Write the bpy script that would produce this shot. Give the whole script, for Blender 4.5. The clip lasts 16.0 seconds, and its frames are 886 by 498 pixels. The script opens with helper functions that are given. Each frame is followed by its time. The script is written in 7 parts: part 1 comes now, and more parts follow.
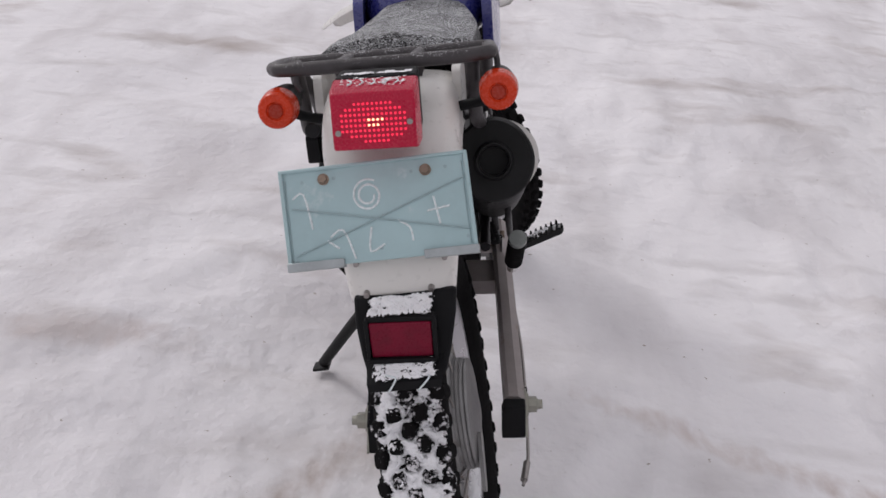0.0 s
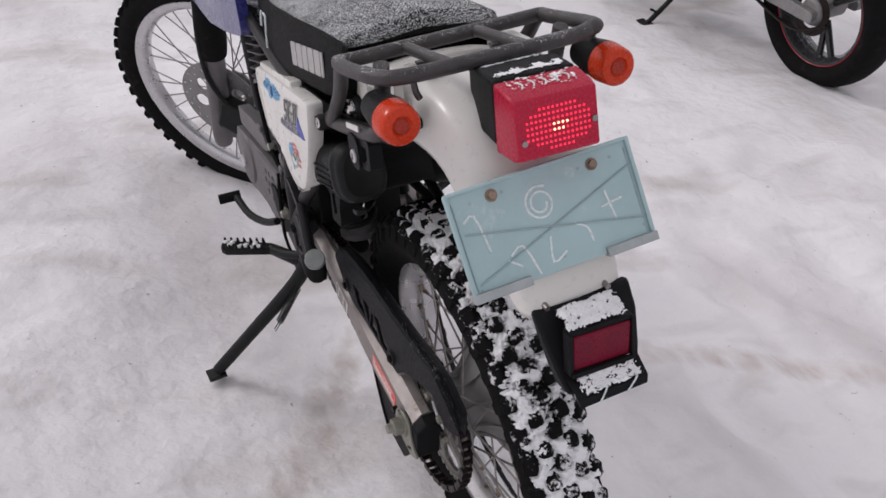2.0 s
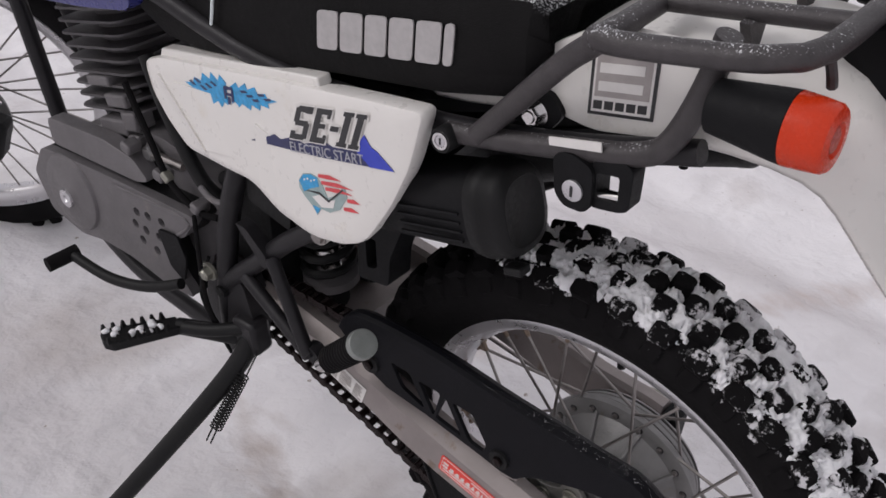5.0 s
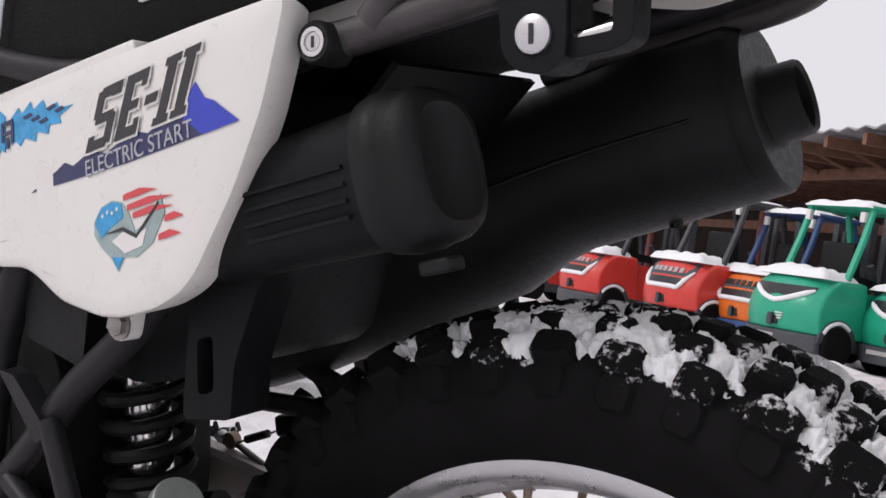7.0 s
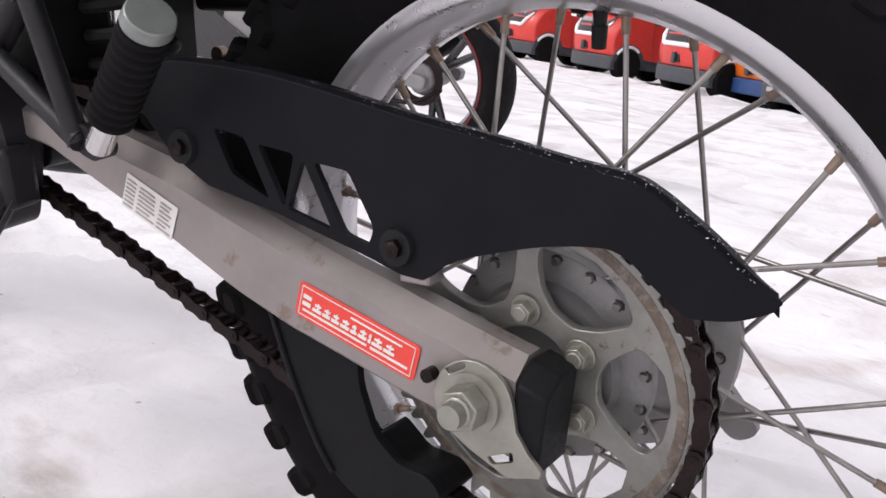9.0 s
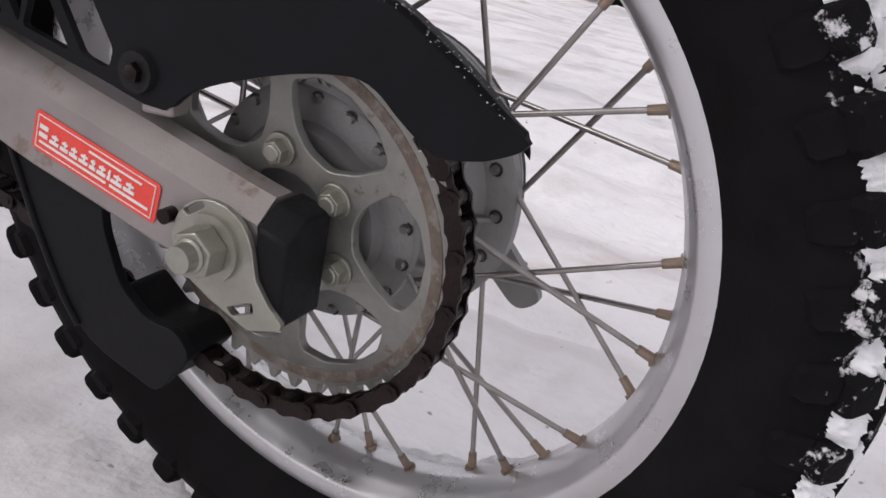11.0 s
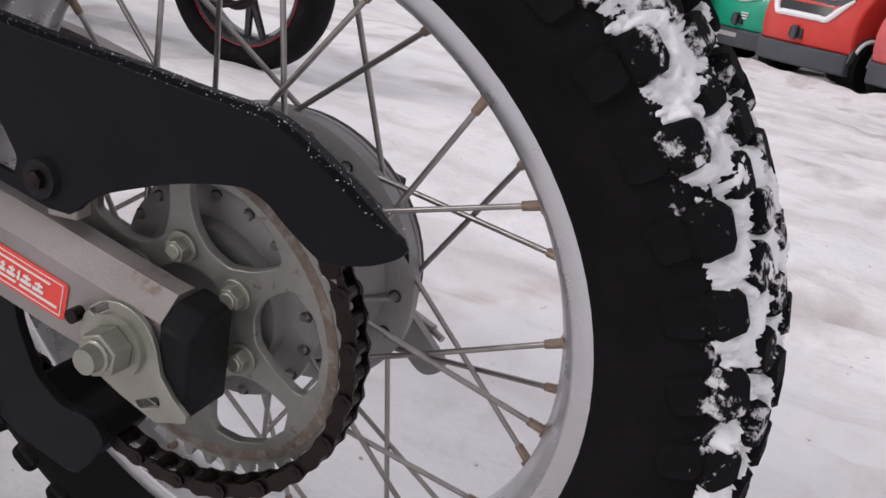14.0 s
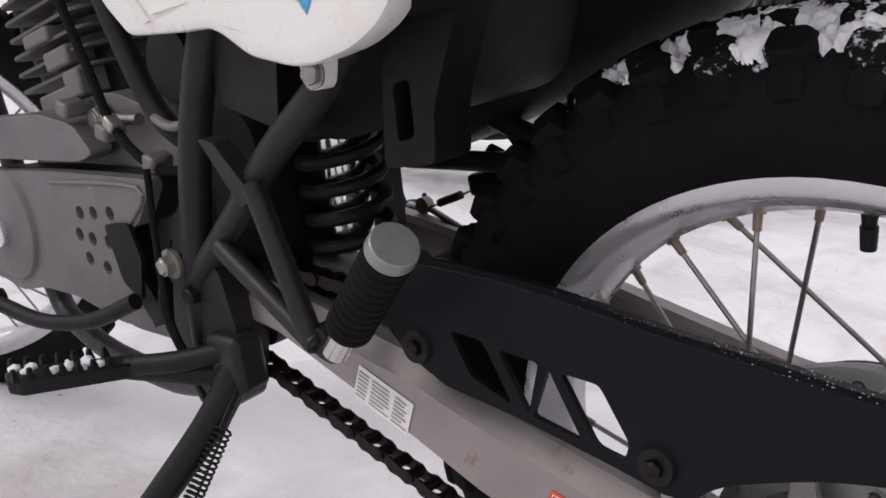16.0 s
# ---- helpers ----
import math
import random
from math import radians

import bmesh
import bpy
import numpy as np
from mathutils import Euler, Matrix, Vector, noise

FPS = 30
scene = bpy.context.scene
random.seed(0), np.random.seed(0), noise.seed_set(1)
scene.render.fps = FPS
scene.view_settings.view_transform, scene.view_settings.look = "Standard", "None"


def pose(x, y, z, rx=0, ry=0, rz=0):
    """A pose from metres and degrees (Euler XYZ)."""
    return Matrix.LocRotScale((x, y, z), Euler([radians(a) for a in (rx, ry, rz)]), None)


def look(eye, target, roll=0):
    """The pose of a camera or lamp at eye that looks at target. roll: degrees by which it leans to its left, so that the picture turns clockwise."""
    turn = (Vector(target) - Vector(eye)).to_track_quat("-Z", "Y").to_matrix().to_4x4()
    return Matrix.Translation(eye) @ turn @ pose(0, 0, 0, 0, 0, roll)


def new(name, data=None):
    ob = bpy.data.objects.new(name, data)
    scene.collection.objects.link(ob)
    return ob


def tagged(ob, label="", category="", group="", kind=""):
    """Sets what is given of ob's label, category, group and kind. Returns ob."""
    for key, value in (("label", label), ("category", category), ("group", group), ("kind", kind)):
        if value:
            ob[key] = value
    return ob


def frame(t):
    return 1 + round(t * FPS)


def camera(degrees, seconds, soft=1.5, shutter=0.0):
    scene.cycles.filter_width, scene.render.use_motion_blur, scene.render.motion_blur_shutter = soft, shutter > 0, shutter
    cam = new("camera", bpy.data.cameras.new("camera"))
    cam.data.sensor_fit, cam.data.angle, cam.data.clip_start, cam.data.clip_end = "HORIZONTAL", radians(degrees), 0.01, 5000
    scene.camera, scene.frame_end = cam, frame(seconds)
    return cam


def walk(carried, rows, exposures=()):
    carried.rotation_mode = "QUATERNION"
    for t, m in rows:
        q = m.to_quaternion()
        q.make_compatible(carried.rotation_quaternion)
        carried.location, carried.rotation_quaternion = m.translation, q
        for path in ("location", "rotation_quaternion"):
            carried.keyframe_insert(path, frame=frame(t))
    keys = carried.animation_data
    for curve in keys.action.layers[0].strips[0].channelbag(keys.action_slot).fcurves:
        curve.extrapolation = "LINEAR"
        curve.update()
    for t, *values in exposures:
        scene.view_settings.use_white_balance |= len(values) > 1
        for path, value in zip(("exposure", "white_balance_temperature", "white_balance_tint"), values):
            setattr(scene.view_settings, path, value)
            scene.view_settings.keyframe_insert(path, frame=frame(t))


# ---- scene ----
# The motorcycle stands on its side stand: STAND carries its own upright axes into the world.
STAND = pose(0, 0, -0.011, -4.75, 0, 0) @ pose(0, 0, 0, 0, -9.15, 0)
cam = camera(46.74, 16.0, soft=1.6)
PATH = [
    (0, (0.170, -1.470, 1.199), (0.017, 0.388, 0.474), -4.5),
    (0.5, (-0.047, -1.422, 1.265), (0.083, 0.402, 0.454), -3.9),
    (1, (-0.272, -1.325, 1.272), (0.143, 0.430, 0.412), -2.9),
    (1.5, (-0.422, -1.252, 1.313), (0.148, 0.418, 0.372), -3.6),
    (2, (-0.490, -1.199, 1.332), (0.159, 0.424, 0.360), -5.0),
    (2.5, (-0.687, -1.118, 1.396), (0.181, 0.371, 0.380), -2.9),
    (3, (-0.770, -0.993, 1.390), (0.210, 0.407, 0.351), -2.4),
    (3.2, (-0.795, -0.947, 1.391), (0.219, 0.414, 0.333), -2.5),
    (5.3, (-0.682, -0.319, 1.117), (0.655, 0.702, 0.035), 0.7),
    (5.5, (-0.641, -0.283, 1.039), (0.760, 0.790, 0.097), 1.0),
    (6, (-0.550, -0.243, 0.873), (0.952, 0.981, 0.376), 1.4),
    (6.5, (-0.535, -0.247, 0.788), (1.058, 0.944, 0.582), 1.6),
    (7, (-0.553, -0.261, 0.742), (1.093, 0.862, 0.571), 0.1),
    (7.3, (-0.567, -0.265, 0.712), (1.084, 0.837, 0.468), -1.2),
    (7.5, (-0.570, -0.265, 0.688), (1.082, 0.827, 0.413), -1.5),
    (8, (-0.550, -0.287, 0.646), (1.040, 0.861, 0.255), -1.6),
    (8.5, (-0.556, -0.294, 0.608), (1.017, 0.848, 0.137), -0.8),
    (9, (-0.557, -0.292, 0.588), (1.003, 0.807, -0.011), -0.6),
    (9.2, (-0.553, -0.296, 0.585), (0.994, 0.791, -0.068), -0.5),
    (11.3, (-0.465, -0.346, 0.535), (1.161, 0.508, -0.256), 4.8),
    (11.5, (-0.455, -0.353, 0.540), (1.175, 0.483, -0.262), 4.9),
    (12, (-0.445, -0.368, 0.533), (1.232, 0.414, -0.225), 6.1),
    (12.5, (-0.432, -0.389, 0.550), (1.251, 0.352, -0.235), 6.4),
    (13, (-0.439, -0.403, 0.563), (1.251, 0.325, -0.219), 5.8),
    (13.5, (-0.456, -0.401, 0.571), (1.234, 0.361, -0.180), 4.6),
    (14, (-0.475, -0.372, 0.598), (1.187, 0.442, -0.162), 3.4),
    (14.5, (-0.503, -0.335, 0.623), (1.119, 0.578, -0.108), 1.3),
    (15, (-0.512, -0.303, 0.657), (1.022, 0.758, -0.064), -1.9),
    (15.3, (-0.524, -0.283, 0.669), (0.966, 0.868, -0.005), -3.7),
    (15.5, (-0.532, -0.262, 0.677), (0.935, 0.936, 0.033), -4.7),
    (16, (-0.549, -0.214, 0.697), (0.846, 1.113, 0.155), -6.0),
]
EXPOSE = [(0.0, -0.52), (3.2, -0.42), (5.3, -0.5), (7.0, -0.2), (7.5, 0.2), (8.0, 0.38), (8.5, 0.24), (9.0, 0.18), (11.5, -0.25), (14.5, -0.30), (16.0, -0.16)]
walk(cam, [(t, STAND @ look(eye, target, roll)) for t, eye, target, roll in PATH], exposures=EXPOSE)

# ---- world and light: overcast snowfall ----
world = bpy.data.worlds.new("overcast")
scene.world = world
world.use_nodes = True
wn, wl = world.node_tree.nodes, world.node_tree.links
sky = wn.new("ShaderNodeTexSky")
sky.sky_type, sky.sun_disc = "NISHITA", False
sky.sun_elevation, sky.sun_rotation = radians(36), radians(-51)
sky.dust_density, sky.air_density = 6.0, 1.0
cloud = wn.new("ShaderNodeMixRGB")
cloud.inputs[0].default_value = 0.92
cloud.inputs[2].default_value = (8.75, 8.45, 8.95, 1)
wl.new(sky.outputs[0], cloud.inputs[1])
wl.new(cloud.outputs[0], wn["Background"].inputs[0])
wn["Background"].inputs[1].default_value = 0.11
sun = new("sun", bpy.data.lights.new("sun", "SUN"))
sun.data.energy, sun.data.angle, sun.data.color = 1.1, radians(16), (1.0, 0.975, 0.99)
sun.matrix_world = look((-5, 4, 4.6), (0, 0, 0))


# ---- materials ----
def material(name, colour, rough=0.5, metal=0.0, vary=0.15, scale=30.0, bump=0.0, bump_scale=200.0, spots=None, spot_scale=60.0,
             spot_amount=0.5, dust=0.0, patchy=0.55, coat=0.0, per_object=0.0, spec=0.5):
    """A Principled material with variation at two scales, optional stains (spots), snow dust on upward faces and fine relief."""
    m = bpy.data.materials.new(name)
    m.use_nodes = True
    n, l = m.node_tree.nodes, m.node_tree.links
    b = n["Principled BSDF"]
    b.inputs["Roughness"].default_value, b.inputs["Metallic"].default_value = rough, metal
    b.inputs["Coat Weight"].default_value = coat
    b.inputs["Specular IOR Level"].default_value = spec
    tc = n.new("ShaderNodeTexCoord")

    def noisy(sc, detail=4.0, roughness=0.6):
        t = n.new("ShaderNodeTexNoise")
        t.inputs["Scale"].default_value, t.inputs["Detail"].default_value, t.inputs["Roughness"].default_value = sc, detail, roughness
        l.new(tc.outputs["Object"], t.inputs["Vector"])
        return t

    def mix(fac, a, c, mode="MIX"):
        x = n.new("ShaderNodeMixRGB")
        x.blend_type = mode
        for k, v in ((0, fac), (1, a), (2, c)):
            if isinstance(v, (int, float, tuple)):
                x.inputs[k].default_value = v
            else:
                l.new(v, x.inputs[k])
        return x.outputs[0]

    def ramp(v, lo, hi):
        r = n.new("ShaderNodeMapRange")
        r.inputs[1].default_value, r.inputs[2].default_value = lo, hi
        l.new(v, r.inputs[0])
        return r.outputs[0]

    big, fine = noisy(scale), noisy(scale * 7)
    dark = tuple(c * (1 - vary) for c in colour) + (1,)
    light = tuple(min(1.0, c * (1 + vary)) for c in colour) + (1,)
    col = mix(ramp(big.outputs[0], 0.3, 0.7), dark, light)
    col = mix(ramp(fine.outputs[0], 0.35, 0.75), col, mix(0.5, col, light))
    if per_object:
        info = n.new("ShaderNodeObjectInfo")
        col = mix(ramp(info.outputs["Random"], 0, 1 / per_object), col, tuple(c * 0.5 for c in colour) + (1,))
    if spots:
        sp = noisy(spot_scale, 6.0, 0.7)
        col = mix(ramp(sp.outputs[0], spot_amount, spot_amount + 0.08), col, spots + (1,))
    if dust:
        geo = n.new("ShaderNodeNewGeometry")
        sep = n.new("ShaderNodeSeparateXYZ")
        l.new(geo.outputs["Normal"], sep.inputs[0])
        up = ramp(sep.outputs[2], 0.35, 0.8)
        grains = noisy(620.0, 2.0, 0.6)
        patch = noisy(16.0, 5.0, 0.7)
        g = n.new("ShaderNodeMath")
        g.operation = "MULTIPLY_ADD"
        g.inputs[1].default_value = patchy
        l.new(patch.outputs[0], g.inputs[0])
        l.new(grains.outputs[0], g.inputs[2])
        f = n.new("ShaderNodeMath")
        f.operation = "MULTIPLY"
        l.new(ramp(g.outputs[0], 0.70 + 0.5 * patchy - dust, 0.79 + 0.5 * patchy - dust), f.inputs[0])
        l.new(up, f.inputs[1])
        col = mix(f.outputs[0], col, (0.85, 0.86, 0.88, 1))
    l.new(col, b.inputs["Base Color"])
    rr = n.new("ShaderNodeMapRange")
    rr.inputs[1].default_value, rr.inputs[2].default_value = 0.3, 0.7
    rr.inputs[3].default_value, rr.inputs[4].default_value = max(0.02, rough - 0.08), min(1, rough + 0.1)
    l.new(fine.outputs[0], rr.inputs[0])
    l.new(rr.outputs[0], b.inputs["Roughness"])
    if bump:
        h = noisy(bump_scale, 5.0)
        bp = n.new("ShaderNodeBump")
        bp.inputs["Strength"].default_value, bp.inputs["Distance"].default_value = bump, 0.002
        l.new(h.outputs[0], bp.inputs["Height"])
        l.new(bp.outputs[0], b.inputs["Normal"])
    return m


def lens_material(name, colour, glow=None, strength=0.0):
    m = material(name, colour, 0.25, 0, 0.1, 40, spec=0.35)
    b = m.node_tree.nodes["Principled BSDF"]
    b.inputs["Transmission Weight"].default_value = 0.0
    if glow:
        b.inputs["Emission Color"].default_value = glow + (1,)
        b.inputs["Emission Strength"].default_value = strength
    return m


def snow_ground_material():
    m = bpy.data.materials.new("trodden_snow")
    m.use_nodes = True
    n, l = m.node_tree.nodes, m.node_tree.links
    b = n["Principled BSDF"]
    b.inputs["Roughness"].default_value = 0.85
    b.inputs["Specular IOR Level"].default_value = 0.25
    tc = n.new("ShaderNodeTexCoord")

    def noisy(sc, detail, stretch=(1, 1, 1), turn=0.0):
        mp = n.new("ShaderNodeMapping")
        mp.inputs["Scale"].default_value, mp.inputs["Rotation"].default_value = stretch, (0, 0, turn)
        l.new(tc.outputs["Object"], mp.inputs["Vector"])
        t = n.new("ShaderNodeTexNoise")
        t.inputs["Scale"].default_value, t.inputs["Detail"].default_value = sc, detail
        l.new(mp.outputs[0], t.inputs["Vector"])
        return t.outputs[0]

    def layer(below, src, lo, hi, colour):
        r = n.new("ShaderNodeMapRange")
        r.inputs[1].default_value, r.inputs[2].default_value = lo, hi
        l.new(src, r.inputs[0])
        x = n.new("ShaderNodeMixRGB")
        l.new(r.outputs[0], x.inputs[0])
        if isinstance(below, tuple):
            x.inputs[1].default_value = below
        else:
            l.new(below, x.inputs[1])
        x.inputs[2].default_value = colour
        return x.outputs[0]

    c = layer((0.88, 0.86, 0.875, 1), noisy(1.3, 5), 0.35, 0.7, (0.78, 0.76, 0.78, 1))
    c = layer(c, noisy(2.2, 8, (1, 0.35, 1), 0.5), 0.48, 0.74, (0.60, 0.57, 0.58, 1))
    c = layer(c, noisy(7.0, 10, (0.35, 1, 1), 0.95), 0.55, 0.78, (0.66, 0.635, 0.64, 1))
    c = layer(c, noisy(3.0, 9, (0.5, 1, 1), 0.9), 0.56, 0.78, (0.46, 0.41, 0.39, 1))
    c = layer(c, noisy(45.0, 6), 0.71, 0.75, (0.42, 0.37, 0.34, 1))
    # a dirty tyre track beside the machine and a long brown smear behind it
    for centre, across, reach_y, tint in (((-0.20, 0.33), (0.84, -0.54), 0.60, (0.47, 0.40, 0.37, 1)), ((1.1, 0.22), (0.42, 0.91), 1.4, (0.60, 0.53, 0.51, 1)), ((-1.2, 0.62), (-0.1, 0.995), 0.8, (0.60, 0.54, 0.53, 1))):
        place = n.new("ShaderNodeMapping")
        place.vector_type = "TEXTURE"
        place.inputs["Location"].default_value = (centre[0], centre[1], 0)
        place.inputs["Rotation"].default_value = (0, 0, math.atan2(across[1], across[0]))
        l.new(tc.outputs["Object"], place.inputs["Vector"])
        sep = n.new("ShaderNodeSeparateXYZ")
        l.new(place.outputs[0], sep.inputs[0])
        factors = [noisy(24.0, 9, (1, 0.5, 1), 0.2)]
        for out, near, far in ((sep.outputs[0], 0.02, 0.11), (sep.outputs[1], reach_y * 0.5, reach_y)):
            ab = n.new("ShaderNodeMath")
            ab.operation = "ABSOLUTE"
            l.new(out, ab.inputs[0])
            r = n.new("ShaderNodeMapRange")
            r.inputs[1].default_value, r.inputs[2].default_value, r.inputs[3].default_value, r.inputs[4].default_value = near, far, 1.0, 0.0
            l.new(ab.outputs[0], r.inputs[0])
            factors.append(r.outputs[0])
        total = factors[0]
        for fct in factors[1:]:
            mu = n.new("ShaderNodeMath")
            mu.operation = "MULTIPLY"
            l.new(total, mu.inputs[0])
            l.new(fct, mu.inputs[1])
            total = mu.outputs[0]
        c = layer(c, total, 0.30, 0.75, tint)
    l.new(c, b.inputs["Base Color"])
    h1, h2 = noisy(8.0, 9, (0.6, 1, 1), 0.95), noisy(19.0, 8)
    add = n.new("ShaderNodeMath")
    add.operation = "ADD"
    l.new(h1, add.inputs[0])
    l.new(h2, add.inputs[1])
    bp = n.new("ShaderNodeBump")
    bp.inputs["Strength"].default_value, bp.inputs["Distance"].default_value = 0.45, 0.03
    l.new(add.outputs[0], bp.inputs["Height"])
    l.new(bp.outputs[0], b.inputs["Normal"])
    return m


SNOWGROUND = snow_ground_material()
SNOW = material("clinging_snow", (0.86, 0.86, 0.88), 0.8, 0, 0.05, 60, bump=0.6, bump_scale=350, spec=0.25)
RUBBER = material("tyre_rubber", (0.0075, 0.007, 0.0075), 0.8, 0, 0.3, 25, bump=0.25, bump_scale=300, spec=0.09, spots=(0.019, 0.016, 0.015), spot_scale=22, spot_amount=0.58)


def tread_material():
    """Rubber whose outer part carries a fine, ragged frost of snow."""
    m = material("snowy_tread_rubber", (0.0075, 0.007, 0.0075), 0.8, 0, 0.3, 25, bump=0.25, bump_scale=300, spec=0.07)
    n, l = m.node_tree.nodes, m.node_tree.links
    b = n["Principled BSDF"]
    geo = n.new("ShaderNodeNewGeometry")

    def noisy(sc, detail, rough):
        t = n.new("ShaderNodeTexNoise")
        t.inputs["Scale"].default_value, t.inputs["Detail"].default_value, t.inputs["Roughness"].default_value = sc, detail, rough
        l.new(geo.outputs["Position"], t.inputs["Vector"])
        return t.outputs[0]

    def math_node(op, a, c):
        x = n.new("ShaderNodeMath")
        x.operation = op
        for k, v in ((0, a), (1, c)):
            if isinstance(v, float):
                x.inputs[k].default_value = v
            else:
                l.new(v, x.inputs[k])
        return x.outputs[0]

    big = math_node("MULTIPLY", noisy(26.0, 3.0, 0.5), 0.9)
    f = math_node("ADD", big, noisy(130.0, 6.0, 0.68))
    dist = n.new("ShaderNodeVectorMath")
    dist.operation = "LENGTH"
    mul = n.new("ShaderNodeVectorMath")
    mul.operation = "CROSS_PRODUCT"
    mul.inputs[1].default_value = (WHEEL_AT.to_3x3() @ Vector((1, 0, 0))).normalized()
    sub = n.new("ShaderNodeVectorMath")
    sub.operation = "SUBTRACT"
    sub.inputs[1].default_value = WHEEL_AT.translation
    l.new(geo.outputs["Position"], sub.inputs[0])
    l.new(sub.outputs[0], mul.inputs[0])
    l.new(mul.outputs[0], dist.inputs[0])
    reach = n.new("ShaderNodeMapRange")
    reach.inputs[1].default_value, reach.inputs[2].default_value = 0.279, 0.306
    reach.inputs[3].default_value, reach.inputs[4].default_value = -0.42, 0.03
    l.new(dist.outputs["Value"], reach.inputs[0])
    ahead = n.new("ShaderNodeVectorMath")
    ahead.operation = "DOT_PRODUCT"
    ahead.inputs[1].default_value = (WHEEL_AT.to_3x3() @ Vector((0, 1, 0))).normalized()
    l.new(sub.outputs[0], ahead.inputs[0])
    front = n.new("ShaderNodeMapRange")
    front.inputs[1].default_value, front.inputs[2].default_value = 0.02, 0.16
    front.inputs[3].default_value, front.inputs[4].default_value = 0.0, -0.4
    l.new(ahead.outputs["Value"], front.inputs[0])
    g = math_node("ADD", math_node("ADD", f, front.outputs[0]), reach.outputs[0])
    r = n.new("ShaderNodeMapRange")
    r.inputs[1].default_value, r.inputs[2].default_value = 1.035, 1.12
    l.new(g, r.inputs[0])
    x = n.new("ShaderNodeMixRGB")
    l.new(r.outputs[0], x.inputs[0])
    l.new(b.inputs["Base Color"].links[0].from_socket, x.inputs[1])
    x.inputs[2].default_value = (0.62, 0.61, 0.63, 1)
    l.new(x.outputs[0], b.inputs["Base Color"])
    return m


# the rear wheel's own place: it stands a little to the right and leans a little
WHEEL_BIKE = Matrix.Translation((0.0260, 0.0017, 0.3304)) @ Vector((1, 0, 0)).rotation_difference(Vector((0.9955, -0.0173, 0.0929)).normalized()).to_matrix().to_4x4()
WHEEL_AT = STAND @ WHEEL_BIKE
TREAD = tread_material()
PLASTIC = material("black_plastic", (0.0075, 0.0075, 0.0085), 0.5, 0, 0.25, 40, bump=0.2, bump_scale=900, spec=0.13)
GUARD = material("guard_plastic", (0.0055, 0.0055, 0.0075), 0.45, 0, 0.2, 30, bump=0.15, bump_scale=1200, spec=0.12)
MATT = material("matt_black_steel", (0.008, 0.008, 0.0085), 0.5, 0, 0.3, 30, bump=0.2, bump_scale=500, spec=0.22)
PAINT = material("dark_frame_paint", (0.018, 0.017, 0.019), 0.40, 0.2, 0.2, 50, bump=0.15, bump_scale=700, spec=0.25)
RACK = material("rack_steel", (0.048, 0.043, 0.045), 0.45, 0.2, 0.25, 60, bump=0.3, bump_scale=600, dust=0.06)
ARM = material("swingarm_aluminium", (0.295, 0.263, 0.255), 0.5, 0.55, 0.12, 18, bump=0.15, bump_scale=900, spots=(0.23, 0.18, 0.15), spot_scale=28, spot_amount=0.60)
RIM = material("rim_aluminium", (0.60, 0.59, 0.61), 0.31, 0.82, 0.06, 8)
HUB = material("cast_hub_aluminium", (0.25, 0.245, 0.245), 0.48, 0.45, 0.15, 30, bump=0.35, bump_scale=350, spots=(0.25, 0.23, 0.21), spot_scale=40, spot_amount=0.62)
STEEL = material("spoke_steel", (0.30, 0.28, 0.27), 0.35, 0.9, 0.2, 80, bump=0.1)
RUSTY = material("corroded_nipple", (0.30, 0.23, 0.18), 0.55, 0.7, 0.35, 120, bump=0.3, bump_scale=500, per_object=0.5)
ZINC = material("zinc_plate", (0.31, 0.305, 0.265), 0.36, 0.7, 0.15, 45, bump=0.15, bump_scale=600, spots=(0.33, 0.29, 0.21), spot_scale=60, spot_amount=0.64)
SPROCKET = material("oily_sprocket_steel", (0.235, 0.232, 0.215), 0.4, 0.55, 0.2, 40, bump=0.15, bump_scale=600, spots=(0.13, 0.085, 0.06), spot_scale=45, spot_amount=0.60)
GREASE = material("dried_chain_grease", (0.135, 0.105, 0.085), 0.5, 0.15, 0.4, 120, bump=0.4, bump_scale=700, spots=(0.22, 0.20, 0.18), spot_scale=70, spot_amount=0.5)
CHAIN = material("oily_chain", (0.017, 0.010, 0.010), 0.33, 0.7, 0.5, 90, bump=0.3, bump_scale=600, per_object=0.4)
ENGINE = material("engine_aluminium", (0.14, 0.132, 0.137), 0.5, 0.3, 0.15, 25, bump=0.3, bump_scale=500, spots=(0.2, 0.18, 0.17), spot_scale=30, spot_amount=0.63)
FIN = material("dark_fin_aluminium", (0.075, 0.07, 0.074), 0.55, 0.2, 0.2, 25, bump=0.3, bump_scale=500)
CHROME = material("chrome", (0.72, 0.71, 0.71), 0.16, 1.0, 0.05, 60)
WHITE = material("white_plastic", (0.73, 0.71, 0.68), 0.32, 0, 0.03, 12, bump=0.08, bump_scale=300, spots=(0.70, 0.67, 0.62), spot_scale=14, spot_amount=0.62, coat=0.2)
CAPWHITE = material("pale_cap", (0.22, 0.235, 0.225), 0.35, 0.4, 0.15, 60, bump=0.1)
SEATTOP = material("frosted_seat_vinyl", (0.0075, 0.0072, 0.0075), 0.6, 0, 0.2, 30, bump=0.4, bump_scale=500, dust=0.20, patchy=0.22, spec=0.09)
BLUE = material("blue_tank_paint", (0.028, 0.030, 0.16), 0.28, 0.1, 0.1, 15, coat=0.5)
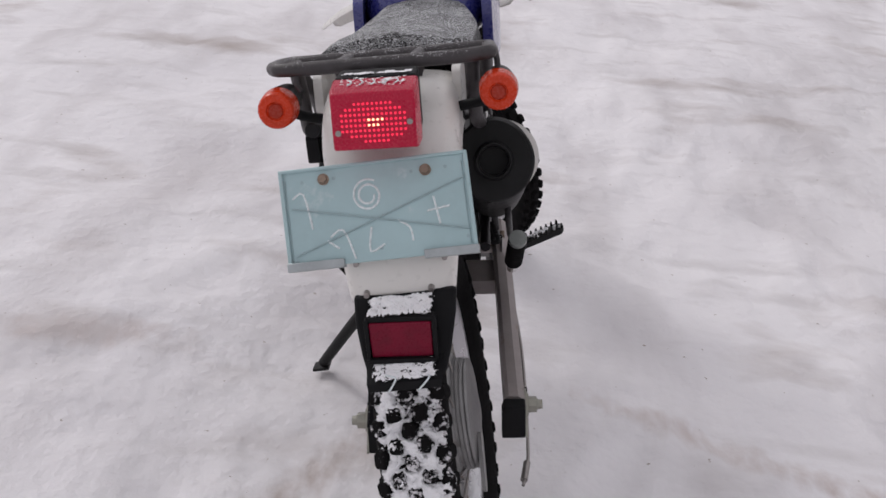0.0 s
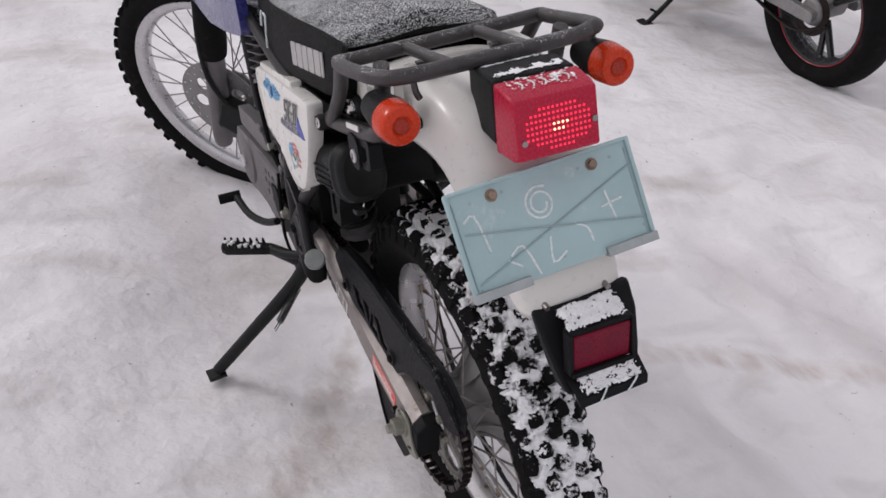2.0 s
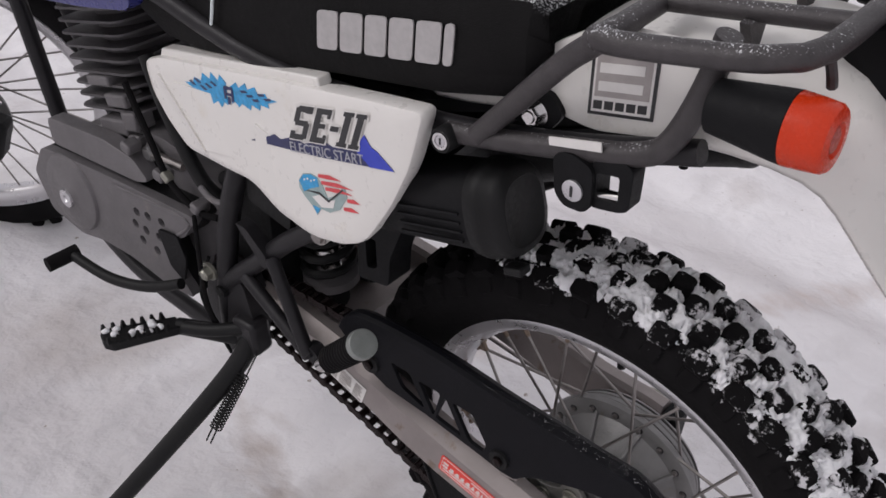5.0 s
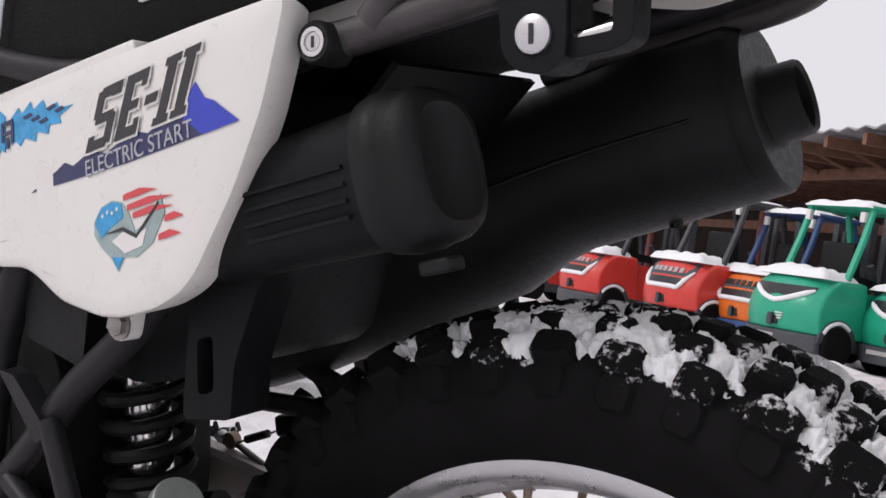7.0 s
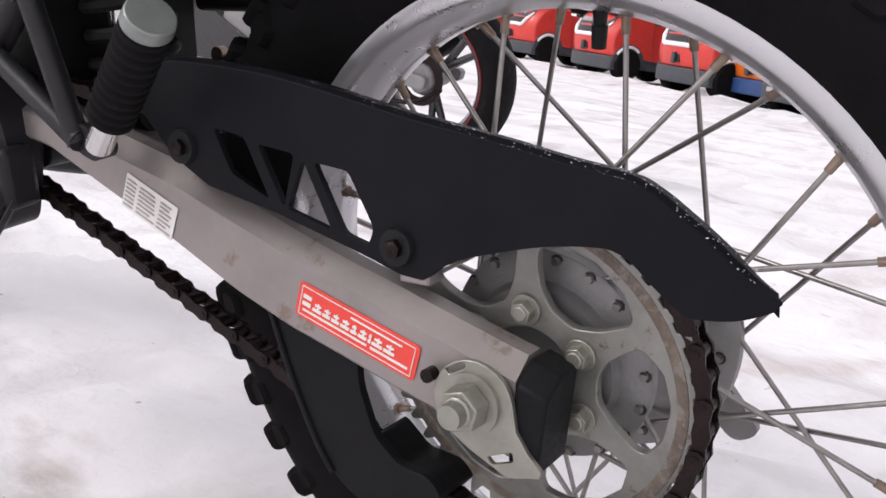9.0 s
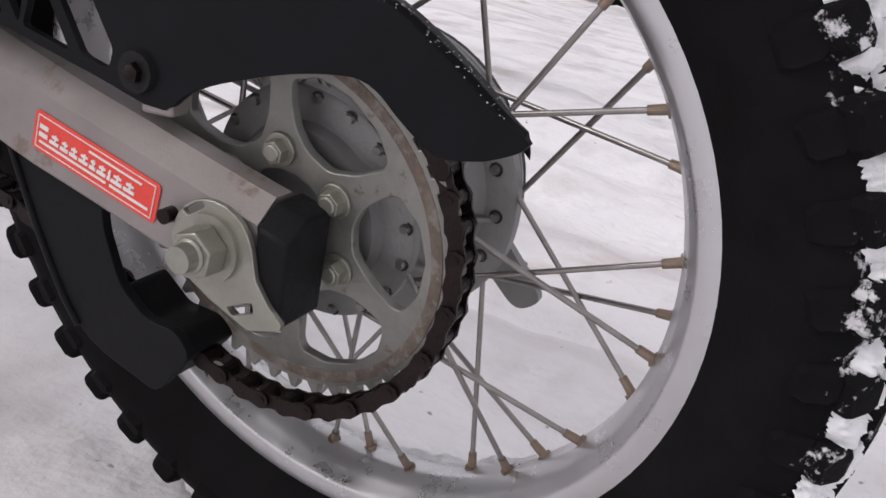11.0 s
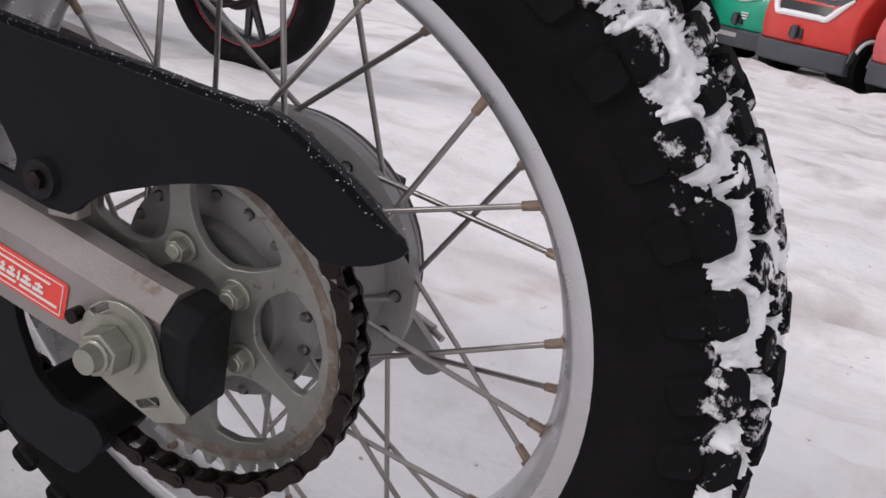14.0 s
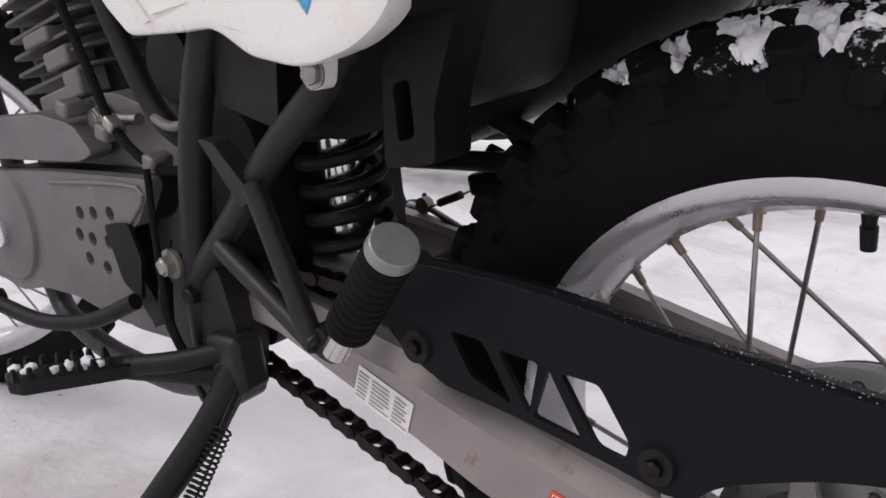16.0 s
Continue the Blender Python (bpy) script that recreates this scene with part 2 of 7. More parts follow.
PLATE = material("pale_blue_plate", (0.37, 0.51, 0.53), 0.45, 0.1, 0.08, 14, bump=0.1, bump_scale=400, spots=(0.50, 0.60, 0.61), spot_scale=18, spot_amount=0.62)
PLATEEDGE = material("plate_edge", (0.35, 0.38, 0.39), 0.4, 0.5, 0.2, 40)
CHALK = material("chalk", (0.66, 0.72, 0.73), 0.85, 0, 0.25, 300)
# plate colour darkened, stands in for shade in its pressed lines and holes
PLATESHADE = material("plate_hollow_shade", (0.30, 0.40, 0.42), 0.5, 0.1, 0.15, 60)
REDLENS = lens_material("red_lens", (0.26, 0.004, 0.022), (1.0, 0.006, 0.09), 0.15)
REDHOT = lens_material("lit_red_lens", (0.5, 0.01, 0.02), (1.0, 0.03, 0.09), 1.5)
FILAMENT = lens_material("lit_bulb", (1.0, 0.5, 0.3), (1.0, 0.36, 0.22), 4.0)
REFLECTOR = material("red_reflector", (0.15, 0.003, 0.020), 0.3, 0, 0.25, 60, bump=0.3, bump_scale=900, spec=0.2)
ORANGE = lens_material("orange_lens", (0.56, 0.036, 0.006))
ORANGEDARK = lens_material("orange_lens_core", (0.34, 0.024, 0.008))
STICKRED = material("red_sticker", (0.72, 0.055, 0.04), 0.35, 0, 0.05, 40)
STICKWHITE = material("white_sticker", (0.72, 0.70, 0.68), 0.4, 0, 0.06, 60)
STICKGREY = material("grey_print", (0.36, 0.33, 0.32), 0.45, 0, 0.1, 60)
# black print; also painted in as the shade of holes, slots and recesses
INKHOLLOW = material("black_print_and_hollow_shade", (0.02, 0.02, 0.022), 0.35, 0, 0.1, 60)
INKNAVY = material("navy_print", (0.020, 0.024, 0.09), 0.35, 0, 0.2, 60)
INKBLUE = material("blue_print", (0.03, 0.05, 0.45), 0.35, 0, 0.1, 60)
INKCYAN = material("cyan_print", (0.03, 0.28, 0.55), 0.35, 0, 0.35, 160)
INKRED = material("red_print", (0.60, 0.06, 0.07), 0.35, 0, 0.1, 60)
INKGREEN = material("grey_green_print", (0.28, 0.36, 0.36), 0.35, 0, 0.2, 90)
SILVERINK = material("silver_print", (0.42, 0.42, 0.46), 0.35, 0.3, 0.1, 60)
SEATINK = material("seat_print", (0.40, 0.385, 0.385), 0.5, 0, 0.12, 90)


# ---- mesh helpers ----
SETTING = [None]  # how the group of parts being built sits on the machine


def sit(move=(0, 0, 0), turn=(0, 0, 0), size=1.0):
    """Sets a small shift, turn (degrees) and size for the parts that follow."""
    SETTING[0] = pose(*move, *turn) @ Matrix.Scale(size, 4)


def V(*a):
    return Vector(a)


def part(name, bm, mat, parent=None, label="", bevel=0.0, smooth=40, m=None):
    """Links a bmesh as one mesh object under a thing or a part."""
    bmesh.ops.recalc_face_normals(bm, faces=bm.faces)
    me = bpy.data.meshes.new(name)
    bm.to_mesh(me)
    bm.free()
    me.materials.append(mat)
    if smooth:
        me.shade_smooth()
        me.set_sharp_from_angle(angle=radians(smooth))
    return link(name, me, parent, label, bevel, m)


def link(name, me, parent=None, label="", bevel=0.0, m=None):
    ob = new(name, me)
    if parent:
        ob.parent = parent
    if parent and parent.name == "motorcycle" and SETTING[0] is not None:
        m = SETTING[0] if m is None else SETTING[0] @ m
    if m is not None:
        ob.matrix_basis = m
    if bevel:
        mod = ob.modifiers.new("edge", "BEVEL")
        mod.width, mod.segments, mod.limit_method, mod.angle_limit = bevel, 2, "ANGLE", radians(35)
    return tagged(ob, label) if label else ob


def thing(name, label, category, m=None, group="", kind=""):
    ob = new(name)
    ob.empty_display_size = 0.1
    if m is not None:
        ob.matrix_basis = m
    return tagged(ob, label, category, group, kind)


def curve_points(pts, n=6, closed=False):
    """Catmull-Rom points through pts."""
    pts = [Vector(p) for p in pts]
    out, k = [], len(pts)
    for i in range(k if closed else k - 1):
        a, b, c, d = (pts[j % k] if closed else pts[min(max(j, 0), k - 1)] for j in (i - 1, i, i + 1, i + 2))
        for s in range(n):
            t = s / n
            out.append(0.5 * (2 * b + (c - a) * t + (2 * a - 5 * b + 4 * c - d) * t * t + (3 * b - a - 3 * c + d) * t ** 3))
    return out if closed else out + [pts[-1]]


def tube(bm, pts, r, seg=12, closed=False, n=5, caps=True, flat=1.0):
    """A round bar swept along a smooth line; r may be a list, one a given point."""
    p = curve_points(pts, n, closed) if n > 1 else [Vector(q) for q in pts]
    k = len(p)
    radii = [r] * k if isinstance(r, (int, float)) else [float(np.interp(i / (k - 1) * (len(r) - 1), range(len(r)), r)) for i in range(k)]
    rings, side = [], None
    for i in range(k):
        d = (p[(i + 1) % k] - p[i - 1]) if closed else (p[min(i + 1, k - 1)] - p[max(i - 1, 0)])
        d.normalize()
        if side is None:
            side = d.orthogonal().normalized()
        side = (side - d * side.dot(d)).normalized()
        up = d.cross(side)
        rings.append([bm.verts.new(p[i] + radii[i] * (math.cos(a) * side + flat * math.sin(a) * up)) for a in (2 * math.pi * s / seg for s in range(seg))])
    for i in range(k if closed else k - 1):
        a, b = rings[i], rings[(i + 1) % k]
        for s in range(seg):
            bm.faces.new((a[s], a[(s + 1) % seg], b[(s + 1) % seg], b[s]))
    if caps and not closed:
        bm.faces.new(rings[0])
        bm.faces.new(rings[-1][::-1])
    return bm


def rod(bm, a, b, r, r2=None, seg=12):
    return tube(bm, [a, b], [r, r if r2 is None else r2], seg, n=1)


def lathe(bm, prof, c=(0, 0), seg=48, axis="x", closed=False):
    """A profile of (along, radius) turned round an axis through c."""
    rings = []
    for x, r in prof:
        ring = []
        for s in range(seg):
            a = 2 * math.pi * s / seg
            u, w = r * math.cos(a), r * math.sin(a)
            ring.append(bm.verts.new((x, c[0] + u, c[1] + w) if axis == "x" else (c[0] + u, x, c[1] + w) if axis == "y" else (c[0] + u, c[1] + w, x)))
        rings.append(ring)
    k = len(rings)
    for i in range(k if closed else k - 1):
        a, b = rings[i], rings[(i + 1) % k]
        for s in range(seg):
            bm.faces.new((a[s], a[(s + 1) % seg], b[(s + 1) % seg], b[s]))
    if not closed:
        for ring, (x, r) in ((rings[0], prof[0]), (rings[-1], prof[-1])):
            if r > 1e-5:
                bm.faces.new(ring)
    return bm


def box(bm, c, size, turn=(0, 0, 0)):
    m = pose(*c, *turn) @ Matrix.Diagonal((*size, 1))
    bmesh.ops.create_cube(bm, size=1, matrix=m)
    return bm


def slab(bm, outline, x0, x1, holes=(), warp=None):
    """A flat piece of the side view: an outline of (y, z) with holes, from x0 to x1."""
    edges, verts = [], []
    for loop in (outline, *holes):
        vs = [bm.verts.new((x0, y, z)) for y, z in loop]
        verts += vs
        edges += [bm.edges.new((vs[i], vs[(i + 1) % len(vs)])) for i in range(len(vs))]
    faces = [g for g in bmesh.ops.triangle_fill(bm, use_beauty=True, use_dissolve=False, edges=edges)["geom"] if isinstance(g, bmesh.types.BMFace)]
    ext = bmesh.ops.extrude_face_region(bm, geom=faces)["geom"]
    bmesh.ops.translate(bm, verts=[g for g in ext if isinstance(g, bmesh.types.BMVert)], vec=(x1 - x0, 0, 0))
    if warp:
        for v in bm.verts:
            v.co.x += warp(v.co.y, v.co.z)
    return bm


def circle(c, r, n=12, start=0.0):
    return [(c[0] + r * math.cos(start + 2 * math.pi * i / n), c[1] + r * math.sin(start + 2 * math.pi * i / n)) for i in range(n)]


def rounded(pts, r=0.01, n=4):
    """A polygon of the plane with its corners rounded."""
    out, k = [], len(pts)
    for i in range(k):
        a, b, c = (Vector(pts[j % k]) for j in (i - 1, i, i + 1))
        d1, d2 = a - b, c - b
        s = min(r, d1.length * 0.45, d2.length * 0.45)
        p, q = b + d1.normalized() * s, b + d2.normalized() * s
        for j in range(n + 1):
            t = j / n
            w = p * (1 - t) ** 2 + b * 2 * t * (1 - t) + q * t * t
            out.append((w.x, w.y))
    return out


def loft(bm, sections, closed=True, caps=True):
    rings = [[bm.verts.new(p) for p in s] for s in sections]
    k = len(rings[0])
    for a, b in zip(rings, rings[1:]):
        for s in range(k if closed else k - 1):
            bm.faces.new((a[s], a[(s + 1) % k], b[(s + 1) % k], b[s]))
    if caps and closed:
        bm.faces.new(rings[0])
        bm.faces.new(rings[-1][::-1])
    return bm


def solid(ob, t, offset=0.0):
    mod = ob.modifiers.new("thick", "SOLIDIFY")
    mod.thickness, mod.offset = t, offset
    return ob


def soften(ob, levels=1):
    mod = ob.modifiers.new("soft", "SUBSURF")
    mod.levels = mod.render_levels = levels
    return ob


def hexbolt(bm, c, r, h, washer=0.0, axis=(-1, 0, 0)):
    d = Vector(axis)
    if washer:
        rod(bm, Vector(c), Vector(c) + d * h * 0.3, washer, seg=16)
    rod(bm, Vector(c), Vector(c) + d * h, r, r * 0.95, 6)
    rod(bm, Vector(c) + d * h, Vector(c) + d * h * 1.15, r * 0.72, r * 0.6, 12)
    return bm


def lettering(text, name, mat, parent, m, size, shear=0.0, depth=0.0004, label="", offset=0.0):
    cu = bpy.data.curves.new(name, "FONT")
    cu.body, cu.size, cu.shear, cu.extrude, cu.align_x, cu.align_y, cu.offset = text, size, shear, depth, "CENTER", "CENTER", offset
    tmp = new(name, cu)
    bpy.context.view_layer.update()
    me = bpy.data.meshes.new_from_object(tmp.evaluated_get(bpy.context.evaluated_depsgraph_get()))
    bpy.data.objects.remove(tmp)
    me.materials.clear()
    me.materials.append(mat)
    return link(name, me, parent, label, m=m)


def rough_blob(bm, c, size, seed, sub=1, amount=0.35):
    """A small lump of snow or soil with an uneven skin."""
    r = bmesh.ops.create_icosphere(bm, subdivisions=sub, radius=1.0)
    for v in r["verts"]:
        k = 1 + amount * noise.noise(v.co * 1.6 + Vector((seed * 3.1, seed * 1.7, seed)))
        v.co = Vector(c) + Vector((v.co.x * size[0], v.co.y * size[1], v.co.z * size[2])) * k
    return bm


def side(y, z, x, size=1.0, turn=0.0):
    """A pose on the left side of the machine: text and stickers read from the left."""
    return Matrix(((0, 0, -1, x), (-size, 0, 0, y), (0, size, 0, z), (0, 0, 0, 1))) @ pose(0, 0, 0, 0, 0, turn)


# ---- the ground ----
rnd_feet = random.Random(21)
FOOTPRINTS = [(rnd_feet.uniform(-2.6, 3.4), rnd_feet.uniform(-1.6, 3.6), rnd_feet.uniform(-0.9, 0.9)) for i in range(70)]
FOOTPRINTS = [p for p in FOOTPRINTS if abs(p[0]) > 0.32]


def ground_height(x, y):
    h = 0.030 * noise.noise((x * 0.9, y * 0.9, 0.3)) + 0.020 * noise.noise((x * 2.6, y * 2.0, 4.0)) + 0.016 * noise.noise((x * 6.5, y * 5.0, 9.0)) + 0.009 * noise.noise((x * 13.0, y * 11.0, 3.0)) + 0.004 * noise.noise((x * 27.0, y * 25.0, 8.0))
    ruts = 0.5 + 0.5 * math.sin((x * 0.75 - y * 0.55) * 7.0 + 2.5 * noise.noise((x * 0.5, y * 0.5, 7.0)))
    h += -0.020 * ruts ** 4 * max(0.0, noise.noise((x * 0.6, y * 0.6, 2.0)) + 0.35)
    bank = max(0.0, 1 - abs((x - 9.15) * 0.855 - y * 0.519) / 0.45)
    h += 0.16 * bank * (0.7 + 0.5 * noise.noise((x * 2.2, y * 2.2, 1.0))) * (1 if x > 5 else 0)
    for cx, cy, r, d in ((0.05, 0.0, 0.22, 0.012), (-0.1, 1.45, 0.3, 0.008)):
        h += d * math.exp(-((x - cx) ** 2 + (y - cy) ** 2) / r ** 2)
    track = math.exp(-((x - 0.02) / 0.045) ** 2) * (1 if y < -0.05 else 0)
    h -= 0.012 * track
    for cx, cy, turn in FOOTPRINTS:
        dx, dy = (x - cx) * math.cos(turn) + (y - cy) * math.sin(turn), (y - cy) * math.cos(turn) - (x - cx) * math.sin(turn)
        if abs(dx) < 0.4 and abs(dy) < 0.5:
            inside = (dx / 0.06) ** 2 + (dy / 0.15) ** 2
            h += -0.020 * math.exp(-inside ** 2) + 0.008 * math.exp(-(inside - 1.8) ** 2)
    for cx, cy in ((-0.75, 0.75), (-0.55, 0.2), (-0.95, 1.4), (0.75, -0.25), (1.0, 0.35), (0.55, -0.6), (-0.6, -0.35), (1.5, 0.2), (-1.3, 0.4)):
        dx, dy = x - cx, y - cy
        h -= 0.018 * math.exp(-((dx / 0.07) ** 2 + (dy / 0.14) ** 2))
        h += 0.010 * math.exp(-((dx / 0.12) ** 2 + (dy / 0.2) ** 2))
    return h


def build_ground():
    n, b = 300, 7.4
    axis = [2.2 * math.sinh(b * (2 * i / n - 1)) / math.sinh(b) * 300 / 2.2 for i in range(n + 1)]
    verts = [(x + 0.6, y + 0.4, 0.0) for y in axis for x in axis]
    verts = [(x, y, ground_height(x, y) if abs(x) < 40 and abs(y) < 40 else 0.0) for x, y, _ in verts]
    faces = [(j * (n + 1) + i, j * (n + 1) + i + 1, (j + 1) * (n + 1) + i + 1, (j + 1) * (n + 1) + i) for j in range(n) for i in range(n)]
    me = bpy.data.meshes.new("ground")
    me.from_pydata(verts, [], faces)
    me.materials.append(SNOWGROUND)
    me.shade_smooth()
    tagged(link("ground", me), "trodden white snow with brown dirt streaks and footprints", "snow", kind="structure")


build_ground()

# ---- the motorcycle ----
bike = thing("motorcycle", "white and blue enduro motorcycle, snow-dusted, leaning on its side stand", "motorcycle", STAND)
R = 0.325  # height of the rear axle


def wheel_ring(name, prof, mat, parent, m, label="", seg=96):
    return part(name, lathe(bmesh.new(), prof, (0, 0), seg, closed=True), mat, parent, label, m=m, smooth=50)


def knob_mesh(w, l, h, name, rnd):
    """A worn tread block with clipped corners, each one a little different."""
    bm = bmesh.new()
    w, l, h = w * rnd.uniform(0.9, 1.06), l * rnd.uniform(0.9, 1.06), h * rnd.uniform(0.9, 1.03)
    c = 0.62
    flat = [(-c, -1), (c, -1), (1, -c), (1, c), (c, 1), (-c, 1), (-1, c), (-1, -c)]
    flat = [(x + rnd.uniform(-0.08, 0.08), y + rnd.uniform(-0.08, 0.08)) for x, y in flat]
    vs = []
    for z, k in ((-0.004, 1.14), (h - 0.003, 1.0), (h, 0.84)):
        vs.append([bm.verts.new((x * w / 2 * k, y * l / 2 * k, z + rnd.uniform(-0.0004, 0.0004))) for x, y in flat])
    for a, b in zip(vs, vs[1:]):
        for s in range(8):
            bm.faces.new((a[s], a[(s + 1) % 8], b[(s + 1) % 8], b[s]))
    bm.faces.new(vs[-1])
    me = bpy.data.meshes.new(name)
    bmesh.ops.recalc_face_normals(bm, faces=bm.faces)
    bm.to_mesh(me)
    bm.free()
    me.materials.append(TREAD)
    return me


def spin(a, r, x, tilt=0.0):
    """A place on a wheel: turned by a about the axle from the rear, r out, x across, z pointing out."""
    return Matrix.Rotation(-a, 4, "X") @ Matrix.Translation((x, 0, r)) @ Matrix.Rotation(tilt, 4, "Y")


def build_rear_wheel():
    at = WHEEL_BIKE
    side_wall = [(0.027, 0.232), (0.033, 0.2425), (0.044, 0.258), (0.0515, 0.275), (0.0530, 0.289), (0.0475, 0.304), (0.037, 0.3125), (0.022, 0.3165)]
    prof = [(-x, r) for x, r in side_wall] + [(0, 0.3175)] + side_wall[::-1] + [(0.0, 0.228)]
    tyre = wheel_ring("rear_tyre", prof, TREAD, bike, at, "black knobbly tyre packed with snow")
    rk = random.Random(11)
    kinds = [[knob_mesh(w, l, h, "tread_knob", rk) for i in range(4)] for w, l, h in ((0.021, 0.021, 0.0105), (0.019, 0.022, 0.0105), (0.020, 0.025, 0.0105), (0.022, 0.021, 0.0045))]
    n, blocks = 46, []
    for i in range(n):
        a = 2 * math.pi * i / n
        h = math.pi / n
        for kind, da, r, x, tilt in ((0, 0, 0.3175, 0.0, 0), (1, h, 0.3165, 0.019, 0.12), (1, h, 0.3165, -0.019, -0.12), (2, 0.3 * h, 0.3090, 0.0405, 0.62), (2, 0.3 * h, 0.3090, -0.0405, -0.62), (3, 0.3 * h, 0.2955, 0.0498, 1.25), (3, 0.3 * h, 0.2955, -0.0498, -1.25)):
            a1, x1 = a + da + rk.uniform(-0.004, 0.004), x + rk.uniform(-0.0012, 0.0012)
            link("tread_knob", rk.choice(kinds[kind]), tyre, m=spin(a1, r, x1, tilt) @ Matrix.Rotation(rk.uniform(-0.07, 0.07), 4, "Z"))
            if kind < 3:
                blocks.append((a1 % (2 * math.pi), x1, 0.011))
    cells = {}
    for a1, x1, w in blocks:
        cells.setdefault(int(a1 / (2 * math.pi) * n), []).append((a1, x1, w))

    def block_height(a, x):
        """1 on a tread block, 0 in the grooves between."""
        best, k = 0.0, int(a / (2 * math.pi) * n)
        for c in (k - 1, k, k + 1):
            for a1, x1, w in cells.get(c % n, ()):
                da = (a - a1 + math.pi) % (2 * math.pi) - math.pi
                d = max(abs(da) * 0.332, abs(x - x1))
                best = max(best, 1 - min(1.0, max(0.0, (d - 0.0065) / 0.0080)))
        return best

    # snow: fluffy clumps that fill the grooves and lie over some of the blocks, ragged at their edges
    na, nx, verts, faces, keep = 1700, 96, [], [], []
    for i in range(na):
        a = 2 * math.pi * i / na
        for j in range(nx + 1):
            x = -0.062 + 0.124 * j / nx
            p3 = Vector((math.cos(a) * 7, math.sin(a) * 7, x * 21))
            n1 = noise.fractal(p3, 0.9, 2.1, 3)
            n2 = noise.fractal(p3 * 3.1 + Vector((3, 1, 7)), 0.75, 2.1, 3)
            ragged = noise.fractal(p3 * 12.0 + Vector((1, 5, 2)), 0.6, 2.2, 4)
            base = float(np.interp(abs(x), (0, 0.022, 0.04, 0.052, 0.057, 0.062), (0.3175, 0.3165, 0.3125, 0.304, 0.296, 0.288)))
            top = block_height(a, x)
            ahead = max(0.0, min(1.0, (math.sin(a) + 0.15) / 0.35)) * max(0.0, min(1.0, (abs(x) - 0.014) / 0.016))
            cover = 0.33 + 0.48 * n1 + 0.45 * n2 + 0.24 * ragged - 0.66 * top - 14.0 * max(0.0, abs(x) - 0.026) - 90.0 * max(0.0, abs(x) - 0.043) - (0.06 if x > 0 else 0.0) - 0.28 * ahead - 1.6 * max(0.0, min(1.0, (math.sin(a) - 0.45) / 0.3))
            thick = max(0.0, min(1.0, cover * 1.9)) * max(0.25, 1 - 28 * max(0.0, abs(x) - 0.026))
            lift = 0.0106 * top * (1 - 0.35 * max(0.0, abs(x) - 0.035) / 0.02) + (0.0085 * thick * (2 - thick) * (1.0 - 0.72 * top) if cover > 0 else max(-0.005, 0.030 * cover)) + 0.0004 * ragged
            tilt = max(-0.7, min(0.7, x * 14))
            out = Vector((math.sin(tilt) * lift * 0.8, 0, base + lift * math.cos(tilt)))
            verts.append(tuple(Matrix.Rotation(-a, 3, "X") @ (Vector((x, 0, 0)) + out)))
            keep.append(cover)
    for i in range(na):
        for j in range(nx):
            q = (i * (nx + 1) + j, i * (nx + 1) + j + 1, ((i + 1) % na) * (nx + 1) + j + 1, ((i + 1) % na) * (nx + 1) + j)
            if max(keep[k] for k in q) > -0.12 and abs(-0.062 + 0.124 * j / nx) < 0.048:
                faces.append(q)
    me = bpy.data.meshes.new("snow_in_tread")
    me.from_pydata(verts, [], faces)
    me.materials.append(SNOW)
    me.shade_smooth()
    tagged(link("snow_in_tread", me, tyre, "snow packed between the knobs"), kind="stuff")
    half = [(0.0300, 0.2320), (0.0312, 0.2400), (0.0300, 0.2418), (0.0280, 0.2400), (0.0270, 0.232), (0.018, 0.224), (0.010, 0.219)]
    inside = [(0.0300, 0.2275), (0.0285, 0.2250), (0.0235, 0.2235), (0.0200, 0.2190), (0.0150, 0.2170), (0.0085, 0.2125), (0.004, 0.2120)]
    prof = [(-x, r) for x, r in half] + half[::-1] + inside + [(-x, r) for x, r in inside[::-1]]
    rim = wheel_ring("rear_rim", prof, RIM, bike, at, "polished aluminium spoked rim")
    bm = bmesh.new()
    rod(bm, (0, 0, 0), (0, 0, 0.0125), 0.0031, 0.0027, 10)
    rod(bm, (0, 0, -0.002), (0, 0, 0.002), 0.0048, seg=10)
    nip = bpy.data.meshes.new("nipple")
    bm.to_mesh(nip)
    bm.free()
    nip.materials.append(RUSTY)
    verts, faces, na, nx = [], [], 150, 12
    for i in range(na + 1):
        a = radians(-142 + 96 * i / na)
        fade = min(1.0, 4 * min(i, na - i) / na)
        for j in range(nx + 1):
            u = j / nx
            x, r = 0.0285 - 0.024 * u, float(np.interp(0.0285 - 0.024 * u, (0.0045, 0.015, 0.020, 0.0235, 0.0285), (0.2120, 0.2170, 0.2190, 0.2235, 0.2250)))
            lump = 0.5 + 0.9 * noise.fractal(Vector((a * 9, x * 60, 3)), 0.8, 2.1, 3)
            h = 0.0075 * fade * max(0.0, min(1.0, lump)) * math.sin(math.pi * min(1.0, max(0.0, u))) ** 0.7 - 0.0006
            verts.append((x, (r - h) * math.cos(a), (r - h) * math.sin(a)))
    for i in range(na):
        for j in range(nx):
            k = i * (nx + 1) + j
            faces.append((k, k + 1, k + nx + 2, k + nx + 1))
    me = bpy.data.meshes.new("rim_snow")
    me.from_pydata(verts, [], faces)
    me.materials.append(SNOW)
    me.shade_smooth()
    tagged(link("rim_snow", me, rim, "snow lying inside the rim"), kind="stuff")
    heads = []
